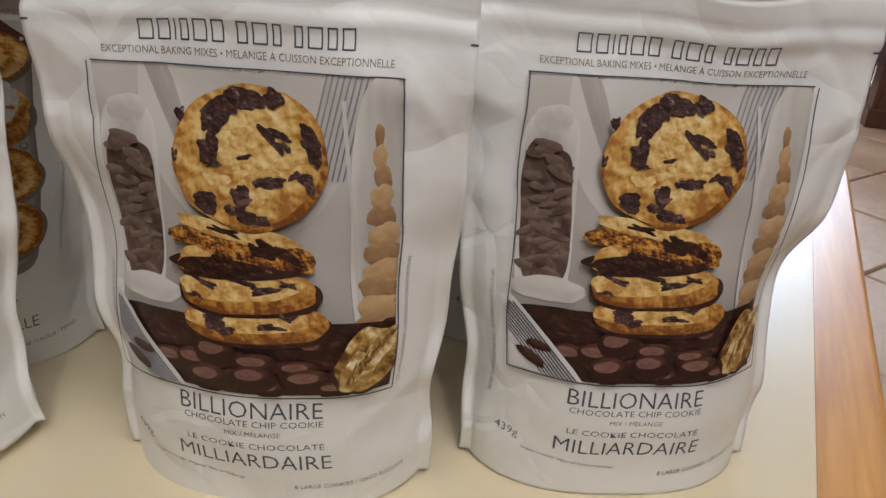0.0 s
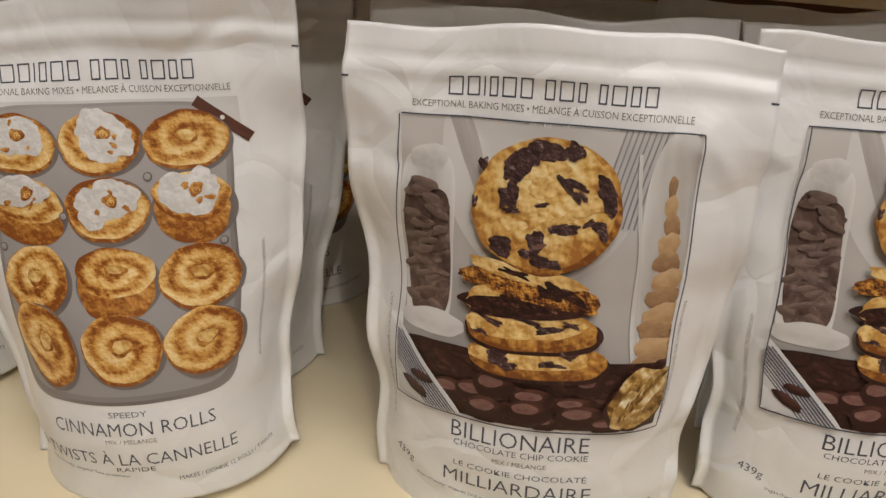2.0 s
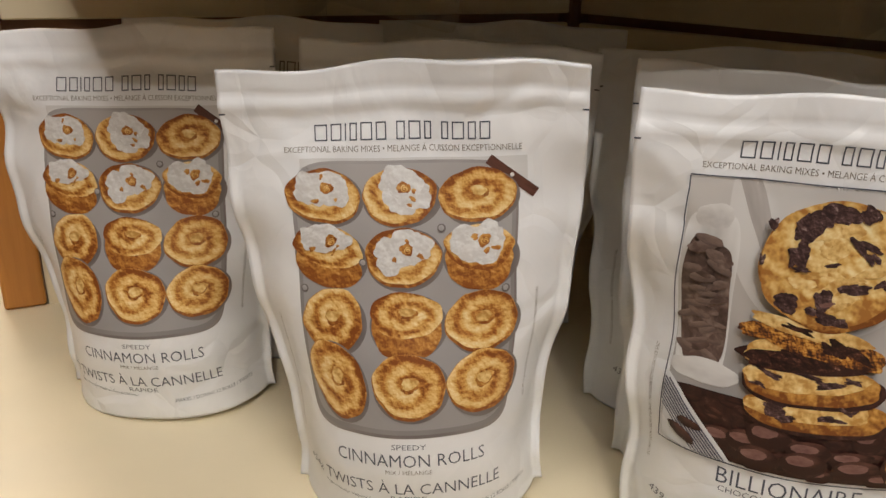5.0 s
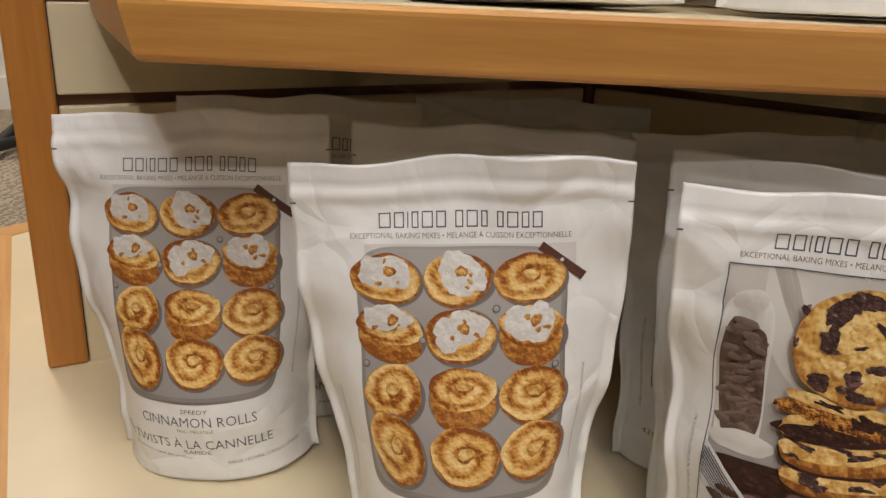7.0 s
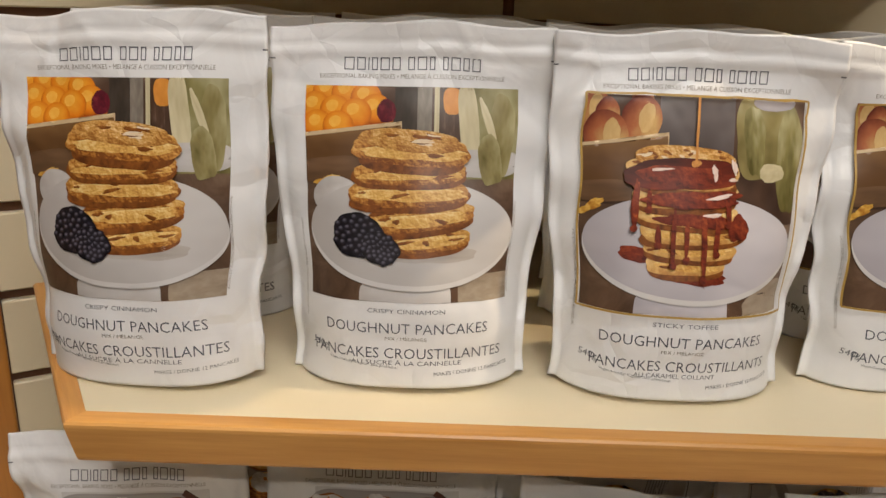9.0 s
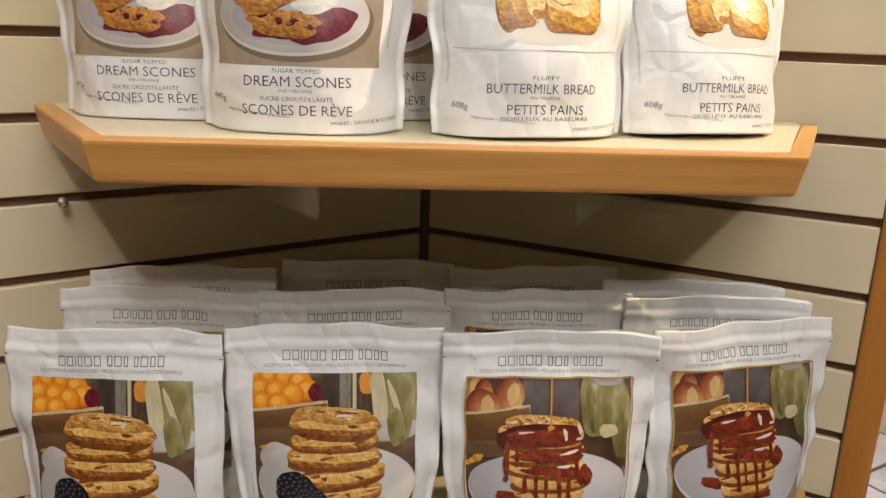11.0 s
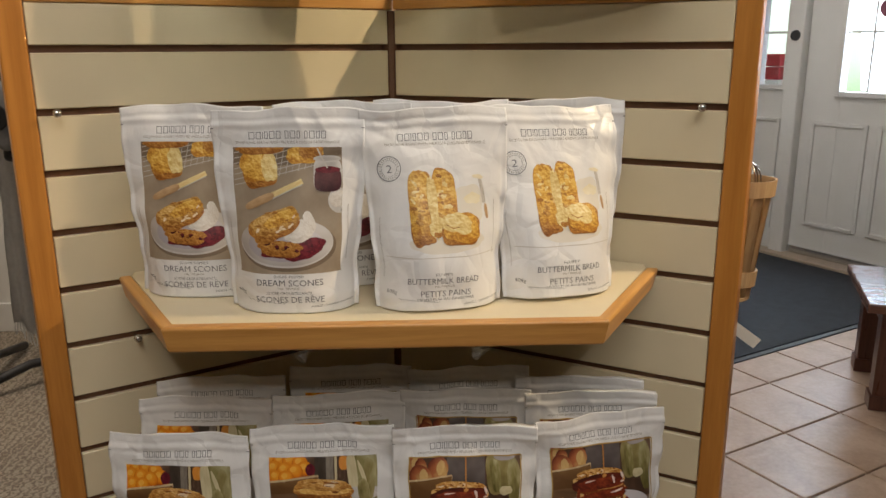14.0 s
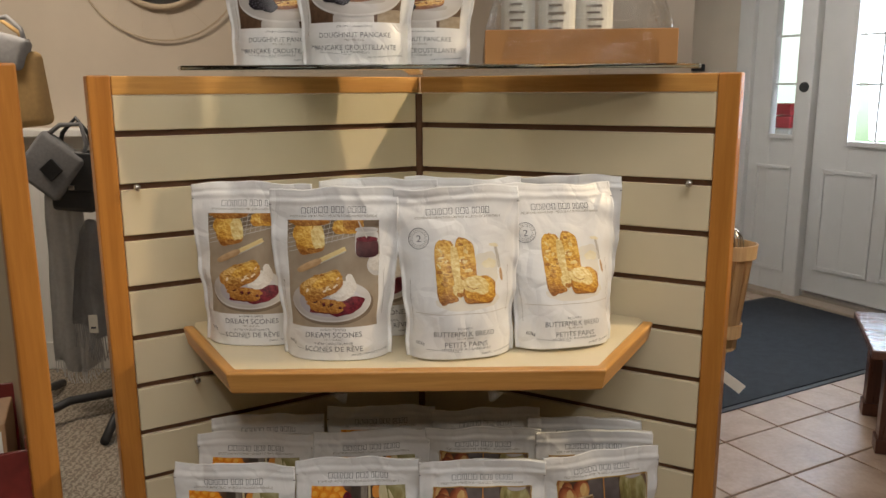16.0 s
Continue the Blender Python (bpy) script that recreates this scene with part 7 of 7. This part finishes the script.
for k in range(16):
    a = 2 * math.pi * k / 16
    bm = bmesh.new()
    tube(bm, [(0.085 * math.cos(a), 0.085 * math.sin(a), 0.003), (0.115 * math.cos(a), 0.115 * math.sin(a), 0.10)], 0.002, 6)
    part("rod", bm, M_CHROME, wire, smooth=True)
bm = bmesh.new()
tube(bm, [(0.11 * math.cos(a), 0.0, 0.10 + 0.10 * math.sin(a)) for a in np.linspace(0, math.pi, 17)], 0.0045, 8)
part("handle", bm, M_CHROME, wire, smooth=True)
M_CREAM_CLOTH = plain("cream_cloth", (0.62, 0.60, 0.55), 0.9, 0, 0.1, 60, 0.3)
bm = bmesh.new()
bmesh.ops.create_icosphere(bm, subdivisions=3, radius=0.078)
for v in bm.verts:
    v.co.z = max(0.008, 0.06 + v.co.z * 0.62)
    v.co += Vector((1, 1, 1)) * 0.008 * noise.noise(v.co * 28)
    v.co.z = max(v.co.z, 0.008)
part("filling", bm, M_CREAM_CLOTH, wire, "pale folded cloth", smooth=True)

# ---- back wall on the carpet side ----
WY = 3.25
part_w = thing("trim", "white wainscot panelling with a ledge along the wall", "wainscot", kind="structure")
part("wainscot_board", boxed(-6, 1.1, WY + 0.02, WY + 0.18, 0, 1.15), M_WHITE, part_w)
part("ledge", boxed(-6, 1.1, WY - 0.05, WY + 0.18, 1.15, 1.185, 0.006), M_WHITE, part_w)
part("baseboard", boxed(-6, 1.1, WY, WY + 0.02, 0, 0.14, 0.004), M_WHITE, part_w)
for k in range(9):
    part("batten", boxed(-5.6 + k * 0.75, -5.53 + k * 0.75, WY + 0.004, WY + 0.02, 0.14, 1.15, 0.003), M_WHITE, part_w)

mirror = thing("wall_mirror", "small round mirror inside a wide thin rope ring", "mirror", pose(-1.252, WY + 0.175, 2.008, 90, 0, 0))
mk = Mat("mirror_glass", 0.03, 1.0)
mk.colour((0.82, 0.84, 0.85))
bm = bmesh.new()
tube(bm, [(0, 0, 0.0), (0, 0, 0.012), (0, 0, 0.014)], [0.250, 0.250, 0.245], 48)
part("mirror_disc", bm, mk.m, mirror)
M_ROPE = plain("rope", (0.52, 0.42, 0.30), 0.85, 0, 0.2, 90, 0.4)
for r, w in ((0.260, 0.013), (0.412, 0.0045)):
    bm = bmesh.new()
    tube(bm, [(r * math.cos(a), r * math.sin(a), 0.018) for a in np.linspace(0, 2 * math.pi, 65)], w, 10, False)
    part("ring", bm, M_ROPE, mirror, "twisted rope ring", smooth=True)
for k in range(16):
    a = 2 * math.pi * k / 16
    bm = bmesh.new()
    tube(bm, [(0.260 * math.cos(a), 0.260 * math.sin(a), 0.016), (0.412 * math.cos(a + 0.15), 0.412 * math.sin(a + 0.15), 0.016)], 0.0007, 6)
    part("spoke", bm, M_ROPE, mirror)

# ---- garment rack with bags and shawls ----
M_GREY_FELT = plain("grey_felt", (0.17, 0.17, 0.175), 0.95, 0, 0.2, 90, 0.4)
M_GREY_WOOL = plain("grey_wool", (0.34, 0.335, 0.34), 0.95, 0, 0.15, 70, 0.5)
M_PALE_WOOL = plain("pale_wool", (0.52, 0.51, 0.50), 0.95, 0, 0.12, 60, 0.4)
M_TAN = plain("tan_canvas", (0.52, 0.34, 0.14), 0.9, 0, 0.12, 60, 0.3)
M_LEATHER = plain("black_leather", (0.02, 0.02, 0.021), 0.38, 0, 0.25, 60, 0.25)
rack = thing("garment_rack", "black metal garment rack with curled feet", "garment rack", pose(-1.415, 2.75, 0, 0, 0, 8))
for nm, pts, r in (("upright", [(0.14, 0, 0.07), (0.14, 0, 1.30)], 0.013), ("upright", [(-0.28, 0, 0.07), (-0.28, 0, 1.55)], 0.013), ("top_bar", [(-0.42, 0, 1.55), (-0.28, 0, 1.56), (-0.15, 0, 1.55)], 0.012), ("arm", [(0.14, 0, 1.24), (0.10, -0.06, 1.25), (0.08, -0.13, 1.22)], 0.009), ("arm", [(0.14, 0, 0.82), (0.06, -0.04, 0.83), (0.26, -0.06, 0.80)], 0.012),
                   ("foot", [(-0.32, -0.30, 0.03), (-0.10, -0.12, 0.09), (0.14, 0, 0.085), (0.36, 0.06, 0.07), (0.50, -0.10, 0.02)], 0.018), ("foot", [(0.10, -0.40, 0.02), (0.12, -0.2, 0.085), (0.14, 0, 0.085), (0.16, 0.3, 0.02)], 0.018), ("foot", [(-0.30, -0.35, 0.02), (-0.28, 0, 0.085), (-0.26, 0.3, 0.02)], 0.018)):
    bm = bmesh.new()
    tube(bm, pts, r, 10)
    part(nm, bm, M_BLACK, rack, smooth=True)


def cloth(name, label, mat, x, y, z0, z1, w0, w1, folds, depth, seed, fringe=0.0, lean=0.0, cat="shawl"):
    """A hanging cloth: folded sheet with thickness, wider below, with a fringe."""
    rn = random.Random(seed)
    th = thing(name, label, cat, pose(x, y, z0))
    bm = bmesh.new()
    nx, nz = 40, 24
    ph = rn.uniform(0, 6)
    grid = []
    for j in range(nz + 1):
        f = j / nz
        w = w0 + (w1 - w0) * f ** 1.5
        row = []
        for i in range(nx + 1):
            u = i / nx - 0.5
            yy = depth * (0.3 + 0.7 * (1 - f)) * math.sin(folds * 6.28 * u + ph + 0.6 * f) + 0.012 * noise.noise(Vector((u * 6, f * 4, seed)))
            zz = (z1 - z0) * f - 0.03 * math.cos(u * 5) * (1 - f)
            top = -0.02 * (abs(u) * 2) ** 2 * f * 3
            row.append(bm.verts.new((u * w + lean * (1 - f), yy, zz + top)))
        grid.append(row)
    for a, b in zip(grid, grid[1:]):
        for i in range(nx):
            bm.faces.new((a[i], a[i + 1], b[i + 1], b[i]))
    bmesh.ops.solidify(bm, geom=bm.faces[:], thickness=0.006)
    part("cloth", bm, mat, th, smooth=True)
    if fringe:
        bm = bmesh.new()
        for k in range(34):
            u = (k + 0.5) / 34 - 0.5
            xx, yy = u * w0 + lean, depth * math.sin(folds * 6.28 * u + ph)
            zz = -0.03 * math.cos(u * 5)
            tube(bm, [(xx, yy, zz + 0.01), (xx + rn.uniform(-0.006, 0.006), yy, zz - fringe * 0.5), (xx + rn.uniform(-0.012, 0.012), yy, zz - fringe)], 0.0022, 5)
        fr = part("fringe", bm, mat, th)
        fr["kind"] = "stuff"
    return th


cloth("hanging_shawl", "long pale grey wool shawl hanging on the rack", M_PALE_WOOL, -1.47, 2.68, 0.22, 1.02, 0.20, 0.15, 2.5, 0.018, 4, 0.05)
sh = cloth("draped_shawl", "grey wool shawl with fringe draped on a rack arm", M_GREY_WOOL, -1.345, 2.62, 0.40, 0.86, 0.22, 0.10, 1.5, 0.03, 6, 0.10)
part("price_tag", boxed(-0.022, 0.014, -0.05, -0.048, 0.0, 0.075), M_LABEL, sh, "white paper price tag")
part("tag_bar", boxed(-0.014, 0.006, -0.0512, -0.0502, 0.018, 0.026), M_INK, sh)


def bag(name, label, mat, x, y, z, w, h, d, turn=0.0, flap=True, yaw=0.0):
    th = thing(name, label, "bag", pose(x, y, z, 0, turn, yaw))
    bm = bmesh.new()
    box(bm, -w / 2, w / 2, -d / 2, d / 2, 0, h, min(w, d, h) * 0.28, seg=4)
    for v in bm.verts:
        v.co += Vector((0.4, 1, 0.4)) * 0.008 * noise.noise(v.co * 14 + Vector((x, 0, 0)))
    part("body", bm, mat, th, smooth=True)
    if flap:
        bm = bmesh.new()
        box(bm, -w * 0.46, w * 0.46, -d / 2 - 0.010, -d / 2 + 0.004, h * 0.35, h * 0.97, 0.006, seg=3)
        part("flap", bm, mat, th, smooth=True)
        part("buckle", boxed(-0.012, 0.012, -d / 2 - 0.014, -d / 2 - 0.010, h * 0.36, h * 0.44, 0.002), M_CHROME, th)
    bm = bmesh.new()
    tube(bm, [(-w * 0.4, 0, h * 0.9), (-w * 0.3, 0, h * 1.25), (0, 0, h * 1.5), (w * 0.3, 0, h * 1.25), (w * 0.4, 0, h * 0.9)], 0.009, 8)
    part("strap", bm, mat, th, smooth=True)
    return th


bag("satchel", "black leather satchel with a flap hanging on the rack", M_LEATHER, -1.37, 2.58, 0.90, 0.17, 0.24, 0.08, 4)
g = bag("felt_bag", "grey felt bag tilted on its strap", M_GREY_FELT, -1.50, 2.55, 1.00, 0.20, 0.20, 0.07, 38, False)
bm = bmesh.new()
box(bm, -0.032, 0.032, -0.048, -0.040, 0.07, 0.135, 0.003, Matrix.Rotation(0.2, 4, "Y"))
part("patch", bm, M_LEATHER, g, "dark leather patch")
bag("tan_bag", "tan canvas shoulder bag on the rack", M_TAN, -1.575, 2.60, 1.22, 0.26, 0.28, 0.10, -6, False)
bag("grey_pouch_bag", "small slate-grey cloth bag on top", M_GREY_WOOL, -1.605, 2.56, 1.46, 0.20, 0.12, 0.08, 16, False)
bm = bmesh.new()
box(bm, -0.07, 0.07, -0.05, 0.05, 0, 0.07, 0.025, seg=4)
tagged(part("felt_hat", bm, M_GREY_FELT, m=pose(-1.47, 3.29, 1.1855), smooth=True), "dark felt hat lying on the white ledge", "hat")
tagged(part("thermostat", boxed(-0.49, -0.38, -0.03, -0.0005, 1.475, 1.525, 0.006), M_BLACK, m=door_m), "small black control box on the entrance wall", "thermostat")

# ---- neighbouring display on the carpet side ----
nd = thing("side_display", "neighbouring slatwall display with a honey-oak post", "display stand", pose(-0.508, 0.455, 0, 0, 0, -57))
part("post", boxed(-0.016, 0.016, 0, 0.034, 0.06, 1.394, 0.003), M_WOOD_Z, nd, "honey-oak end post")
part("panel_board", boxed(-0.52, -0.0165, 0.006, 0.028, 0.0605, 1.366), M_SLAT, nd)
part("top_rail", boxed(-0.52, -0.0165, 0.001, 0.033, 1.3665, 1.393, 0.002), M_WOOD_X, nd)
part("base", boxed(-0.56, 0.03, -0.20, 0.04, 0.0, 0.06, 0.004), M_WOOD_X, nd)
crate = thing("display_box", "dark red patterned box of small packets", "box", pose(-0.668, 0.500, 0.800, 0, 0, 24))
M_RED = plain("dark_red_print", (0.16, 0.022, 0.018), 0.5, 0, 0.5, 45)
for nm, b in (("front", (-0.13, 0.13, -0.10, -0.094, 0, 0.10)), ("back", (-0.13, 0.13, 0.094, 0.10, 0, 0.13)), ("side", (-0.13, -0.124, -0.094, 0.094, 0, 0.115)), ("side", (0.124, 0.13, -0.094, 0.094, 0, 0.115)), ("floor", (-0.124, 0.124, -0.094, 0.094, 0, 0.004))):
    part(nm, boxed(*b, 0.001), M_RED, crate)
tagged(part("box_shelf", boxed(-0.26, 0.135, -0.13, 0.115, -0.022, -0.0008, 0.003), M_WOOD_X, m=pose(-0.668, 0.500, 0.800, 0, 0, 24)), "honey-oak shelf on the side display", "shelf")
for k in range(4):
    pk = thing("packet", "small brown card packet with a white label", "packet", pose(-0.588 - 0.052 * k, 0.515 - 0.023 * k, 0.8045, -4, 0, 24), "boxed packets")
    part("carton", boxed(-0.024, 0.024, -0.07, 0.06, 0, 0.125 + 0.006 * (k % 2), 0.002), M_CARD_BROWN, pk)
    part("label", boxed(-0.019, 0.019, -0.0715, -0.0703, 0.045, 0.115), M_LABEL, pk)
    for j in range(7):
        part("label_bar", boxed(-0.014 + j * 0.004, -0.0125 + j * 0.004, -0.0722, -0.0716, 0.052, 0.066), M_INK, pk)

# ---- floor tiles, laid last ----
TA = math.radians(27.6)
tm = mesh_of(boxed(-0.1485, 0.1485, -0.1485, 0.1485, -0.0115, 0.0, 0.002, seg=1), "tile")
tm.materials.append(M_TILE)
for i in range(-8, 14):
    for j in range(-9, 12):
        x = 1.434 + 0.305 * ((i + 0.5) * math.cos(TA) - (j + 0.5) * math.sin(TA))
        y = 2.486 + 0.305 * ((i + 0.5) * math.sin(TA) + (j + 0.5) * math.cos(TA))
        if x < 0.52 or x > 4.0 or y < 0.9 or y > 6.4:
            continue
        if (Vector((x, y, 0)) - DOOR_P).dot(Vector((0.882, 0.472, 0))) > 0.02:
            continue
        o = new("tile", tm)
        o.parent = tile_floor
        o.matrix_basis = Matrix.Translation((x, y, 0.0)) @ Matrix.Rotation(TA + math.pi / 2 * ((i + j) % 4), 4, "Z")
tiles_far = part("tile_field", boxed(0.35, 5.6, -5, 1.0, -0.011, -0.0012), M_TILE, tile_floor)
